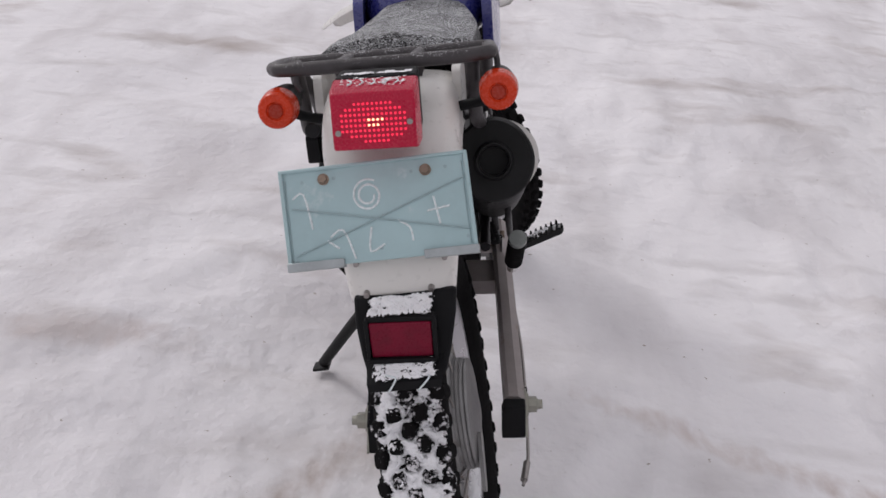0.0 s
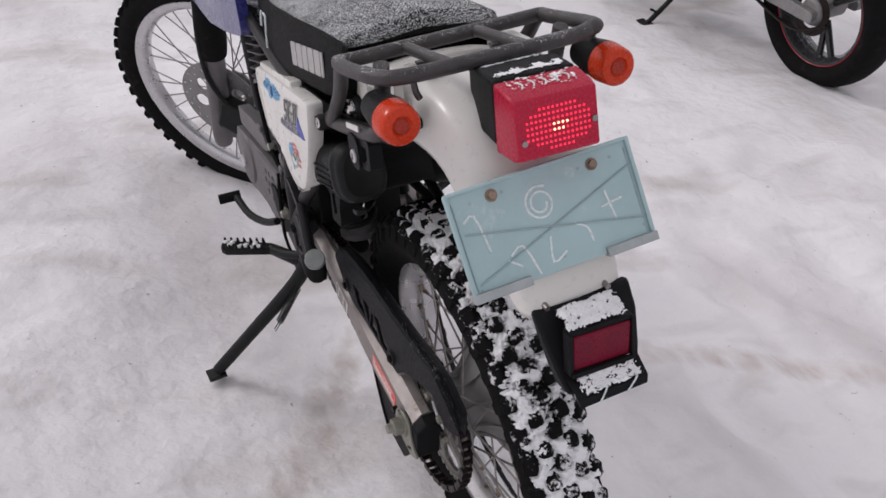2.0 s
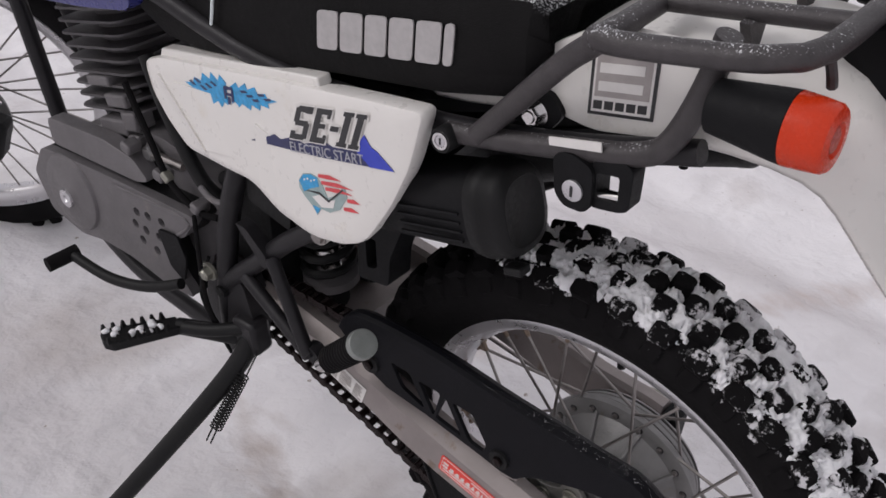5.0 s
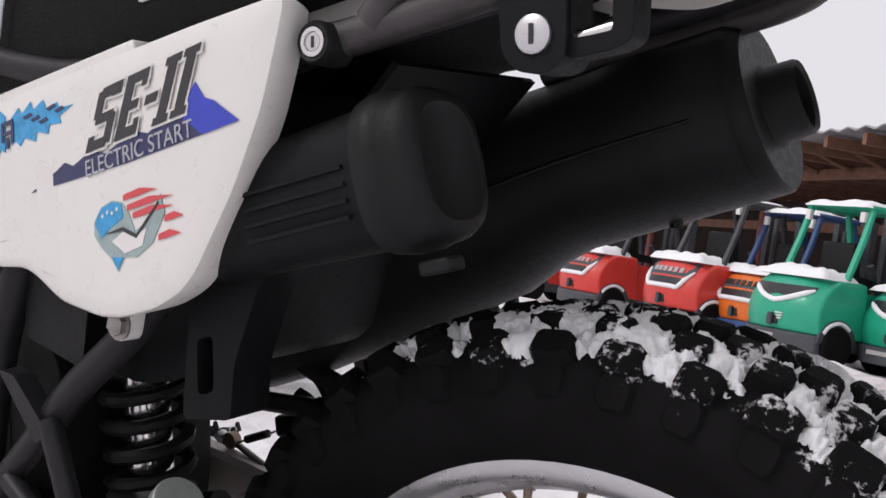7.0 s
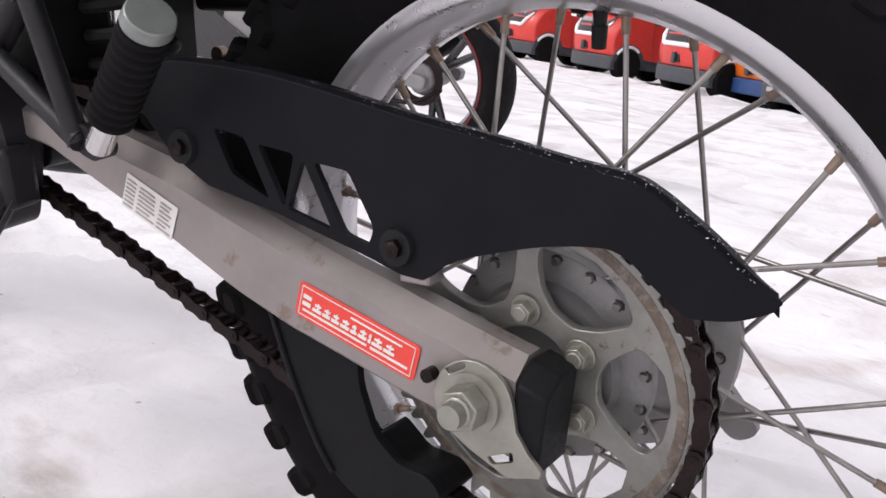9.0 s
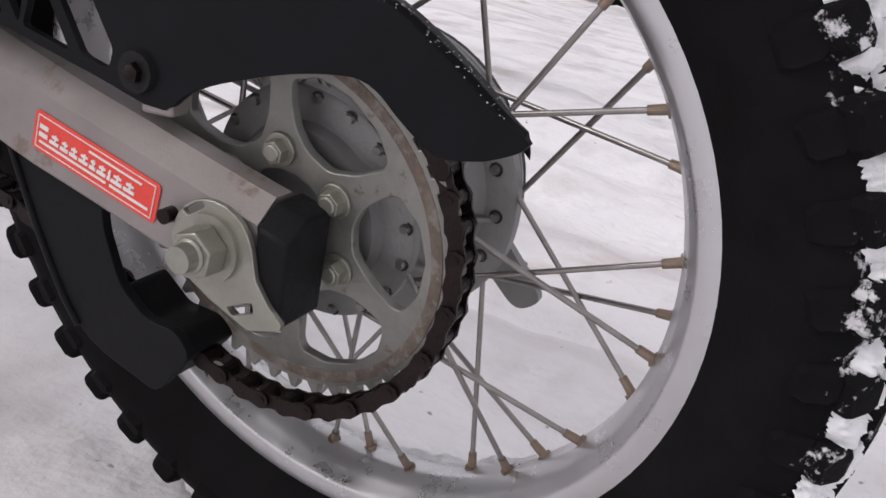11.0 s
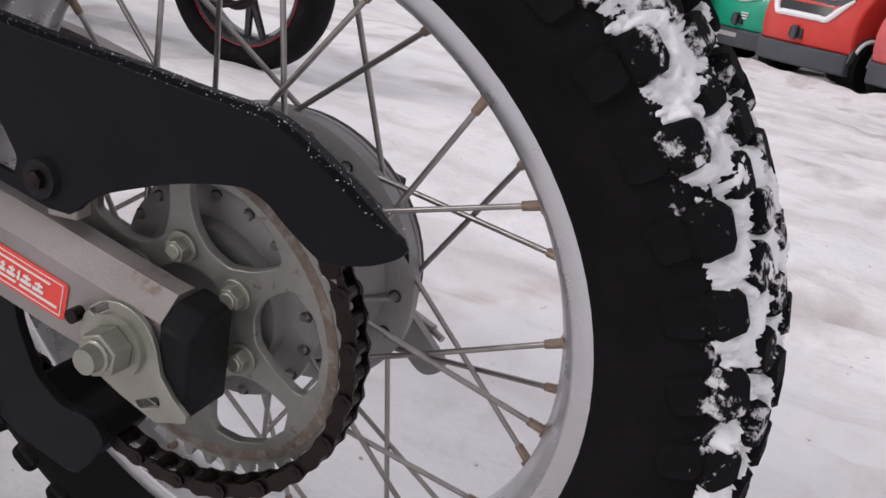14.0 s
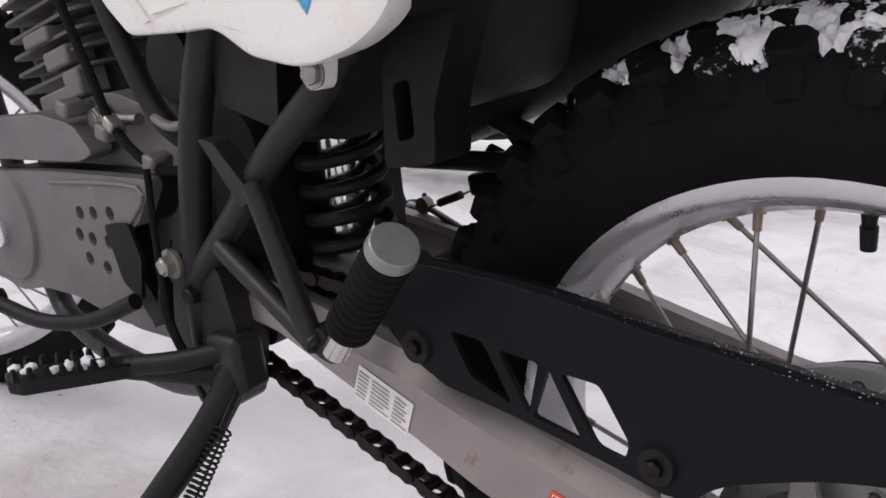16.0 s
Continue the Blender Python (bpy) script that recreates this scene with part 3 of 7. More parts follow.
    for k in range(36):
        a = radians(36.3 + 40 * (k // 4) + (0.0, 9.7, 22.3, 32.7)[k % 4])
        left, fwd = k % 2 == 0, -1 if k % 4 < 2 else 1
        hub_r, hub_x, sweep = (0.066, -0.044, 0.678) if left else (0.0865, 0.030, 0.672)
        hub_x += 0.004 * fwd
        b = a + fwd * sweep
        p = V(-0.004 if left else 0.004, 0.2135 * math.cos(a), 0.2135 * math.sin(a))
        q = V(hub_x, hub_r * math.cos(b), hub_r * math.sin(b))
        heads.append((-0.0495 if left else 0.0190, hub_r + 0.0015, b))
        part("spoke", rod(bmesh.new(), p, q, 0.00180, seg=8), STEEL, rim, smooth=60)
        d = (q - p).normalized()
        link("nipple", nip, rim, m=Matrix.Translation(p + d * 0.0005) @ d.to_track_quat("Z", "Y").to_matrix().to_4x4())
    bm = bmesh.new()
    rod(bm, (0, -0.0135, 0.216), (0, -0.0127, 0.202), 0.0056, 0.0040)
    rod(bm, (0, -0.0127, 0.202), (0, -0.0118, 0.188), 0.0052, 0.0046)
    part("valve_cap", bm, MATT, rim, "black valve cap")
    prof = [(-0.058, 0.030), (-0.058, 0.050), (-0.051, 0.053), (-0.0500, 0.0705), (-0.0485, 0.0725), (-0.0420, 0.0725), (-0.0405, 0.0705), (-0.0395, 0.058), (-0.034, 0.050), (-0.024, 0.047), (-0.014, 0.050), (-0.004, 0.058), (0.006, 0.069), (0.014, 0.077), (0.0185, 0.080),
            (0.0192, 0.097), (0.0205, 0.1000), (0.0265, 0.1005), (0.0285, 0.0985), (0.0300, 0.0920), (0.0340, 0.0915), (0.0348, 0.0900), (0.0360, 0.0915), (0.0410, 0.0915), (0.0418, 0.0900), (0.0430, 0.0915), (0.0470, 0.0905), (0.0490, 0.0880), (0.0500, 0.060), (0.051, 0.02)]
    hub = part("rear_hub", lathe(bmesh.new(), prof, seg=72), HUB, bike, "cast aluminium drum brake hub", m=at)
    for k in range(9):
        a = radians(20 + 40 * k)
        o = [(-0.0385, 0.052), (-0.024, 0.0455), (-0.004, 0.0565), (0.0185, 0.079), (0.0185, 0.086), (-0.004, 0.064), (-0.024, 0.0535), (-0.0385, 0.064)]
        bm = bmesh.new()
        loft(bm, [[V(x, -0.0018, r) for x, r in o], [V(x, 0.0018, r) for x, r in o]])
        part("hub_rib", bm, HUB, hub, bevel=0.0008, m=Matrix.Rotation(a, 4, "X"))
    for x, r, a in heads:
        c = V(x, r * math.cos(a), r * math.sin(a))
        head = part("spoke_head", rod(bmesh.new(), c, c - V(0.0035, 0, 0), 0.0034, 0.0026, 8), STEEL, hub)
        # a black disc paints the shade of the hole round each head
        part("spoke_hole", rod(bmesh.new(), c + V(0.0006, 0, 0), c - V(0.0006, 0, 0), 0.0046, seg=10), INKHOLLOW, head)
    bm = bmesh.new()
    lathe(bm, [(0.050, 0.02), (0.0503, 0.0905), (0.054, 0.0880), (0.058, 0.05), (0.063, 0.02)], seg=48)
    part("brake_plate", bm, HUB, hub, "cast brake backing plate")
    bm = slab(bmesh.new(), rounded([(-0.105, -0.085), (-0.085, -0.098), (-0.02, -0.03), (-0.045, -0.01)], 0.01), 0.058, 0.064)
    part("brake_arm", bm, HUB, hub, "bare metal brake lever arm")
    # sprocket
    teeth, ring = 44, []
    for i in range(teeth):
        for da, r in ((-0.30, 0.1075), (-0.12, 0.1155), (0.12, 0.1155), (0.30, 0.1075)):
            a = 2 * math.pi * (i + da) / teeth
            ring.append((r * math.cos(a), r * math.sin(a)))
    holes = []
    for k in range(6):
        a0 = radians(60 + 60 * k)
        w = []
        for da, r in ((-24, 0.083), (-13, 0.0915), (0, 0.0935), (14, 0.0915), (24, 0.086), (25.5, 0.080), (22, 0.062), (11, 0.0475), (-9, 0.0475), (-20, 0.057), (-24, 0.072)):
            w.append((r * math.cos(a0 + radians(da)), r * math.sin(a0 + radians(da))))
        holes.append(rounded(w, 0.004, 3))
    bm = slab(bmesh.new(), ring, -0.0670, -0.0605, holes + [circle((0, 0), 0.030, 20)])
    spr = part("rear_sprocket", bm, SPROCKET, bike, "oily steel chain sprocket with worn rim", m=WHEEL_BIKE @ pose(-0.005, 0, 0, 0.4) @ Matrix.Scale(1.01, 4), bevel=0.0008)
    part("grease_ring", lathe(bmesh.new(), [(-0.0671, 0.0975), (-0.0674, 0.0980), (-0.0674, 0.1045), (-0.0669, 0.1050), (-0.0666, 0.1010)], seg=72, closed=True), GREASE, spr, "tan dried grease by the teeth")
    for k in range(6):
        a = radians(30 + 60 * k)
        part("sprocket_bolt", hexbolt(bmesh.new(), (-0.0670, 0.0425 * math.cos(a), 0.0425 * math.sin(a)), 0.0076, 0.009, 0.0100), ZINC, spr, bevel=0.0005)


build_rear_wheel()


def build_chain():
    """A roller chain round the rear sprocket and the small one in the engine."""
    rc, fc, rr, fr = V(0, -0.003, 0.3215), V(0, 0.500, 0.450), 0.1115, 0.036
    d = fc - rc
    base = math.atan2(d.z, d.y)
    off = math.acos((rr - fr) / d.length)
    up, dn = base + off, base - off
    pts = []
    for i in range(61):
        a = up + (2 * math.pi - 2 * off) * i / 60
        pts.append(rc + rr * V(0, math.cos(a), math.sin(a)))
    for i in range(1, 40):
        s = i / 40
        p0, p1 = rc + rr * V(0, math.cos(dn), math.sin(dn)), fc + fr * V(0, math.cos(dn), math.sin(dn))
        pts.append(p0.lerp(p1, s) + V(0, 0, 0.001 * math.sin(math.pi * s)))
    for i in range(21):
        a = dn + 2 * off * i / 20
        pts.append(fc + fr * V(0, math.cos(a), math.sin(a)))
    for i in range(1, 40):
        pts.append((fc + fr * V(0, math.cos(up), math.sin(up))).lerp(pts[0], i / 40))
    cum = [0.0]
    for a, b in zip(pts, pts[1:] + pts[:1]):
        cum.append(cum[-1] + (b - a).length)
    n = round(cum[-1] / 0.015875 / 2) * 2
    where = [V(0, np.interp(cum[-1] * i / n, cum, [p.y for p in pts + pts[:1]]), np.interp(cum[-1] * i / n, cum, [p.z for p in pts + pts[:1]])) for i in range(n)]
    chain = part("drive_chain", rod(bmesh.new(), where[0] - V(0.072, 0, 0), where[0] - V(0.055, 0, 0), 0.003, seg=8), CHAIN, bike, "oily rusty drive chain")
    shapes = []
    for w in (0.0068, 0.0050):
        bm = bmesh.new()
        for s in (-1, 1):
            o = [(0.0056 * math.cos(t) * 1.0 - 0.0, 0.0056 * math.sin(t)) for t in np.linspace(math.pi / 2, 3 * math.pi / 2, 5)]
            o = [(y, z) for y, z in o] + [(0.0079, -0.0042)] + [(0.015875 + 0.0056 * math.cos(t), 0.0056 * math.sin(t)) for t in np.linspace(-math.pi / 2, math.pi / 2, 5)] + [(0.0079, 0.0042)]
            slab(bm, o, s * w, s * (w + 0.0016))
        rod(bm, (-w - 0.002, 0, 0), (w + 0.002, 0, 0), 0.0024, seg=8)
        rod(bm, (-w, 0, 0), (w, 0, 0), 0.0048, seg=10)
        me = bpy.data.meshes.new("chain_link")
        bmesh.ops.recalc_face_normals(bm, faces=bm.faces)
        bm.to_mesh(me)
        bm.free()
        me.materials.append(CHAIN)
        shapes.append(me)
    for i in range(n):
        a, b = where[i], where[(i + 1) % n]
        ang = math.atan2(b.z - a.z, b.y - a.y)
        link("chain_link", shapes[i % 2], chain, m=Matrix.Translation((-0.0637, a.y, a.z)) @ Matrix.Rotation(ang, 4, "X"))
    lathe_bm = lathe(bmesh.new(), [(-0.073, 0.012), (-0.073, 0.034), (-0.066, 0.034), (-0.066, 0.012)], (fc.y, fc.z), 28)
    part("front_sprocket", lathe_bm, CHAIN, bike)


sit((-0.0022, -0.0016, -0.0027), (-1.08, 2.53, 2.40), 1.008)
build_chain()


def build_swingarm():
    edge_top = ((-0.038, 0.3385), (0.0, 0.3480), (0.040, 0.3590), (0.081, 0.3706), (0.126, 0.3825), (0.173, 0.3970), (0.223, 0.4130), (0.262, 0.4265), (0.322, 0.4410), (0.437, 0.4690), (0.470, 0.4740))
    edge_low = ((-0.024, 0.2785), (0.045, 0.3010), (0.070, 0.3070), (0.114, 0.3190), (0.161, 0.3310), (0.211, 0.3480), (0.263, 0.3710), (0.319, 0.3950), (0.392, 0.4236), (0.410, 0.4310), (0.470, 0.4400))
    right_top = ((-0.038, 0.3640), (0.006, 0.3760), (0.076, 0.3890), (0.158, 0.4130), (0.247, 0.4400), (0.300, 0.4510), (0.385, 0.4680), (0.430, 0.4780), (0.519, 0.4950))
    right_low = ((-0.038, 0.2980), (0.062, 0.3210), (0.131, 0.3410), (0.234, 0.3750), (0.393, 0.4200), (0.519, 0.4430))
    flare = lambda y, z: 0.04 * y - 0.003

    def along(edge, y):
        return float(np.interp(y, [p[0] for p in edge], [p[1] for p in edge]))

    bm = bmesh.new()
    rows = []
    for y in np.linspace(-0.0150, 0.468, 40):
        hi, lo, f = along(edge_top, y), along(edge_low, y), flare(y, 0)
        rows.append([V(f + x, y, z) for x, z in ((-0.100, lo + 0.003), (-0.097, lo), (-0.068, lo), (-0.066, lo + 0.003), (-0.066, hi - 0.004), (-0.070, hi), (-0.084, hi), (-0.100, hi - 0.0115))])
    loft(bm, rows)
    rows = []
    for y in np.linspace(-0.0150, 0.515, 30):
        hi, lo = along(right_top, y), along(right_low, y)
        rows.append([V(x - 0.006 - 0.01 * y, y, z) for x, z in ((0.122, lo + 0.003), (0.125, lo), (0.152, lo), (0.155, lo + 0.003), (0.155, hi - 0.010), (0.143, hi), (0.128, hi), (0.122, hi - 0.005))])
    loft(bm, rows)
    rod(bm, (-0.075, 0.47, 0.455), (0.13, 0.47, 0.460), 0.022, seg=20)
    slab(bm, [(0.33, 0.432), (0.40, 0.448), (0.40, 0.42), (0.34, 0.40)], -0.07, 0.13)
    arm = part("swingarm", bm, ARM, bike, "worn brushed aluminium swingarm", smooth=25)
    for x0, x1, rise in ((-0.1068, -0.068, 0.0), (0.110, 0.1480, 0.024)):
        cut = x0 + 0.016 if rise == 0 else x0 + 0.004
        ring = lambda y0, y1, hi, lo: [V(x, y0 + (y1 - y0) * (hi - z) / (hi - lo), z + rise) for x, z in ((x0, lo), (x0, hi - 0.0115), (cut, hi), (x1, hi), (x1, lo))]
        bm = loft(bmesh.new(), [ring(-0.018, -0.012, 0.3440, 0.2830), ring(-0.038, -0.031, 0.3375, 0.2775)])
        part("end_cap", bm, PLASTIC, arm, "black plastic end cap", bevel=0.002)
    # warning label with unreadable print

    def decal(name, y0, z0, wid, hei, ang, mat, x, r=0.002, label="", parent=arm):
        s, co = math.sin(ang), math.cos(ang)
        o = [(y0 - a * wid * co - b * hei * s, z0 - a * wid * s + b * hei * co) for a, b in ((0, 0), (1, 0), (1, 1), (0, 1))]
        return part(name, slab(bmesh.new(), rounded(o, r, 3), x, x - 0.0006, warp=flare), mat, parent, label)

    def on_arm(y, z, dy, dz, ang):
        return y - dy * math.cos(ang) - dz * math.sin(ang), z - dy * math.sin(ang) + dz * math.cos(ang)

    ang = math.atan2(0.020, 0.051)
    decal("warning_label", 0.324, 0.3955, 0.056, 0.027, ang, STICKWHITE, -0.1005 - 0.0, 0.001, "white warning label with faded print")
    rnd = random.Random(2)
    for r in range(7):
        for a0, a1 in ((0.002, 0.012), (0.016, rnd.uniform(0.030, 0.036)), (0.039, rnd.uniform(0.048, 0.054))):
            y, z = on_arm(0.324, 0.3955, a0, 0.0025 + r * 0.0033, ang)
            decal("print_bar", y, z, a1 - a0, 0.0012, ang, STICKGREY, -0.1013, 0.0002)
    ang = math.atan2(0.026, 0.095)
    decal("dealer_sticker", 0.154, 0.343, 0.100, 0.0245, ang, STICKRED, -0.1003, 0.003, "red dealer sticker with white lettering bars")
    for dz, dy, ln in ((0.0020, 0.003, 0.094), (0.0220, 0.003, 0.094)):
        y, z = on_arm(0.154, 0.343, dy, dz, ang)
        decal("border_line", y, z, ln, 0.0005, ang, STICKWHITE, -0.1009, 0.0001)
    for dy in (0.0028, 0.0965):
        y, z = on_arm(0.154, 0.343, dy, 0.0020, ang)
        decal("border_line", y, z, 0.0005, 0.0205, ang, STICKWHITE, -0.1009, 0.0001)
    y0 = 0.014
    for wd in (0.0075, 0.0065, 0.0065, 0.0075, 0.0050, 0.0070, 0.0020, 0.0085, 0.0085):
        y, z = on_arm(0.154, 0.343, y0, 0.0090, ang)
        k = wd
        decal("lettering_bar", y, z, k, 0.0022, ang, STICKWHITE, -0.1010, 0.0004)
        y, z = on_arm(0.154, 0.343, y0 + 0.2 * k, 0.0128, ang)
        decal("lettering_bar", y, z, k * 0.7, 0.0016, ang, STICKWHITE, -0.1010, 0.0004)
        y, z = on_arm(0.154, 0.343, y0 + 0.5 * k, 0.0090, ang)
        decal("lettering_bar", y, z, 0.0013, 0.0064, ang, STICKWHITE, -0.1011, 0.0003)
        y0 += wd + 0.0012
    for dy, dz, ln, hh in ((0.005, 0.0145, 0.007, 0.0028), (0.005, 0.0095, 0.007, 0.0028), (0.045, 0.0180, 0.042, 0.0012), (0.006, 0.0056, 0.055, 0.0014), (0.064, 0.0056, 0.030, 0.0016)):
        y, z = on_arm(0.154, 0.343, dy, dz, ang)
        decal("lettering_bar", y, z, ln, hh, ang, STICKWHITE, -0.1010, 0.0003)
    # chain guide below the arm
    bm = slab(bmesh.new(), rounded([(0.190, 0.352), (0.170, 0.293), (0.150, 0.250), (0.136, 0.228), (0.119, 0.216), (0.073, 0.200), (0.046, 0.231), (0.056, 0.245), (0.080, 0.247), (0.100, 0.264), (0.112, 0.298), (0.112, 0.332)], 0.008), -0.086, -0.079)
    guide = part("chain_guide", bm, PLASTIC, bike, "black plastic chain guide under the swingarm", bevel=0.002)
    part("guide_block", slab(bmesh.new(), rounded([(0.130, 0.226), (0.073, 0.203), (0.048, 0.231), (0.058, 0.242), (0.083, 0.243), (0.105, 0.262)], 0.005), -0.0789, -0.042), PLASTIC, guide, bevel=0.002)
    part("guide_edge", tube(bmesh.new(), [(-0.087, 0.186, 0.340), (-0.087, 0.169, 0.293), (-0.087, 0.149, 0.250), (-0.087, 0.135, 0.229)], 0.0022, 8), PLASTIC, guide)
    # chain adjuster cam, washer and nut
    for s, x in ((-1, -0.1055), (1, 0.147)):
        h = 0.024 if s > 0 else 0.0
        cam_shape = [(0.027 * math.cos(radians(t)) + 0.010, 0.316 + h + 0.027 * math.sin(radians(t))) for t in range(-40, 185, 15)] + [(y, z + h) for y, z in ((-0.019, 0.305), (-0.027, 0.293), (-0.036, 0.284), (-0.035, 0.280), (-0.014, 0.275), (0.012, 0.287))]
        bm = slab(bmesh.new(), cam_shape, x + s * 0.001, x + s * 0.005, [rounded([(y, z + h) for y, z in w], 0.002) for w in (((0.014, 0.338), (0.026, 0.331), (0.029, 0.334), (0.016, 0.3415)), ((-0.018, 0.286), (-0.004, 0.281), (0.000, 0.285), (-0.017, 0.292)))])
        cam_plate = part("chain_adjuster", bm, ZINC, bike, "zinc-plated snail cam chain adjuster", bevel=0.0012)
        bm = bmesh.new()
        rod(bm, (x + s * 0.005, 0.010, 0.317 + h), (x + s * 0.008, 0.010, 0.317 + h), 0.019, seg=28)
        part("washer", bm, ZINC, cam_plate)
        part("axle_nut", hexbolt(bmesh.new(), (x + s * 0.008, 0.010, 0.317 + h), 0.0145, 0.014, axis=(s, 0, 0)), ZINC, cam_plate, "zinc-plated axle nut", bevel=0.001)
        bm = bmesh.new()
        rod(bm, (x + s * 0.022, 0.010, 0.317 + h), (x + s * 0.031, 0.010, 0.317 + h), 0.0085, 0.0075, 14)
        part("axle_end", bm, ZINC, cam_plate)
        part("stopper_pin", rod(bmesh.new(), (x, 0.040, 0.328 + h), (x + s * 0.008, 0.040, 0.328 + h), 0.0045, seg=10), CHAIN, cam_plate)


build_swingarm()


def build_chain_guard():
    crest = [(q.x, q.y) for q in curve_points([(0.300, 0.476, 0), (0.289, 0.493, 0), (0.262, 0.503, 0), (0.185, 0.4985, 0), (0.130, 0.490, 0), (0.075, 0.479, 0), (0.035, 0.4725, 0), (-0.002, 0.4665, 0), (-0.037, 0.4600, 0), (-0.073, 0.4545, 0), (-0.0885, 0.448, 0), (-0.101, 0.440, 0), (-0.1165, 0.429, 0), (-0.132, 0.417, 0), (-0.144, 0.4085, 0), (-0.154, 0.403, 0)], 4)]
    under = [(q.x, q.y) for q in curve_points([(-0.1565, 0.4000, 0), (-0.153, 0.396, 0), (-0.145, 0.392, 0), (-0.134, 0.388, 0), (-0.119, 0.3858, 0), (-0.109, 0.386, 0), (-0.101, 0.391, 0), (-0.088, 0.401, 0), (-0.078, 0.410, 0), (-0.068, 0.415, 0), (-0.058, 0.416, 0), (-0.038, 0.414, 0), (-0.017, 0.410, 0), (0.005, 0.404, 0), (0.027, 0.397, 0), (0.041, 0.390, 0), (0.049, 0.3835, 0), (0.055, 0.3800, 0)], 3)]
    o = crest + under + [(0.070, 0.381), (0.104, 0.391), (0.174, 0.409), (0.230, 0.420), (0.262, 0.437)]
    windows = [rounded(w, 0.004, 3) for w in ([(0.223, 0.460), (0.196, 0.4565), (0.175, 0.4165), (0.208, 0.431)], [(0.184, 0.4525), (0.153, 0.4485), (0.163, 0.4125)], [(0.146, 0.446), (0.160, 0.412), (0.124, 0.4025)], [(0.137, 0.4445), (0.110, 0.4415), (0.091, 0.408), (0.095, 0.3965), (0.114, 0.4015)])]
    bm = slab(bmesh.new(), o, -0.094, -0.089, windows)
    for (x0, dz0), (x1, dz1) in zip(((-0.0935, 0.0), (-0.089, 0.0025), (-0.081, 0.0020), (-0.073, -0.0025)), ((-0.089, 0.0025), (-0.081, 0.0020), (-0.073, -0.0025), (-0.066, -0.0090))):
        slim = lambda x, y: -0.0935 + (x + 0.0935) * max(0.12, min(1.0, (y + 0.168) / 0.040))
        rows = [[V(slim(x0, y), y, z + dz0 - 0.004) for y, z in crest], [V(slim(x0, y), y, z + dz0) for y, z in crest], [V(slim(x1, y), y, z + dz1) for y, z in crest], [V(slim(x1, y), y, z + dz1 - 0.004) for y, z in crest]]
        loft(bm, [[r[i] for r in rows] for i in range(len(crest))])
    guard = part("chain_guard", bm, GUARD, bike, "black plastic chain guard dusted with snow grains", bevel=0.0012, smooth=50)
    bm, rnd = bmesh.new(), random.Random(8)
    for i in range(330):
        t = rnd.random() ** 0.8
        y = 0.16 - 0.31 * t
        z = float(np.interp(-y, [-p[0] for p in crest], [p[1] for p in crest]))
        x = rnd.gauss(-0.0885, 0.0045)
        if noise.noise((y * 60, x * 300, 2)) > -0.25 - 0.2 * t and -0.0945 < x < -0.074:
            s = rnd.uniform(0.00008, 0.00023) * (1 + 0.7 * t)
            rough_blob(bm, (x, y, z + float(np.interp(x, (-0.0935, -0.089, -0.081, -0.073), (0, 0.0025, 0.0020, -0.0025))) + s * 0.3), (s, s * rnd.uniform(0.8, 1.8), s), i, 0)
    tagged(part("snow_dusting", bm, SNOW, guard, "fine snow grains on the upper edge", smooth=80), kind="stuff")
    for y, z in ((0.252, 0.445), (0.073, 0.3985)):
        bm = bmesh.new()
        rod(bm, (-0.0935, y, z), (-0.0975, y, z), 0.0125, 0.0115, 20)
        boss = part("guard_bolt", bm, MATT, guard, "black washer bolt")
        part("bolt_head", hexbolt(bmesh.new(), (-0.0975, y, z), 0.0062, 0.004), CHAIN, boss)
    part("bracket_tab", box(bmesh.new(), (-0.086, 0.062, 0.386), (0.014, 0.022, 0.02)), ARM, guard, bevel=0.002)


build_chain_guard()
SETTING[0] = None


def letters(parent, m, mat, grow, name):
    """The model emblem: S E - I I in heavy slanted strokes."""
    h = 0.036
    strokes = {"S": [(0.016, 0.80, 0.026, 1.0), (0.004, 0.82, 0.022, 1.0), (0.000, 0.52, 0.008, 0.95), (0.003, 0.42, 0.022, 0.58), (0.017, 0.05, 0.025, 0.52), (0.002, 0.0, 0.021, 0.17), (-0.001, 0.0, 0.006, 0.25)],
               "E": [(0.031, 0.0, 0.040, 1.0), (0.031, 0.84, 0.054, 1.0), (0.031, 0.43, 0.049, 0.57), (0.031, 0.0, 0.054, 0.17), (0.049, 0.74, 0.054, 1.0), (0.049, 0.0, 0.054, 0.26)],
               "-": [(0.057, 0.40, 0.069, 0.55)], "I": [(0.074, 0.0, 0.083, 1.0), (0.071, 0.88, 0.086, 1.0), (0.071, 0.0, 0.086, 0.12), (0.092, 0.0, 0.101, 1.0), (0.089, 0.88, 0.104, 1.0), (0.089, 0.0, 0.104, 0.12)]}
    for bars in strokes.values():
        bm = bmesh.new()
        for k, (x0, y0, x1, y1) in enumerate(bars):
            g = grow / 2
            pts = [(x + 0.66 * h * (y - 0.5) - 0.051 + sx * g, h * (y - 0.5) + sy * g) for x, y, sx, sy in ((x0, y0, -1, -1), (x1, y0, 1, -1), (x1, y1, 1, 1), (x0, y1, -1, 1))]
            loft(bm, [[V(x, y, 0.0001 * k) for x, y in pts], [V(x, y, 0.0004 + 0.00004 * k) for x, y in pts]])
        part(name, bm, mat, parent, m=m)


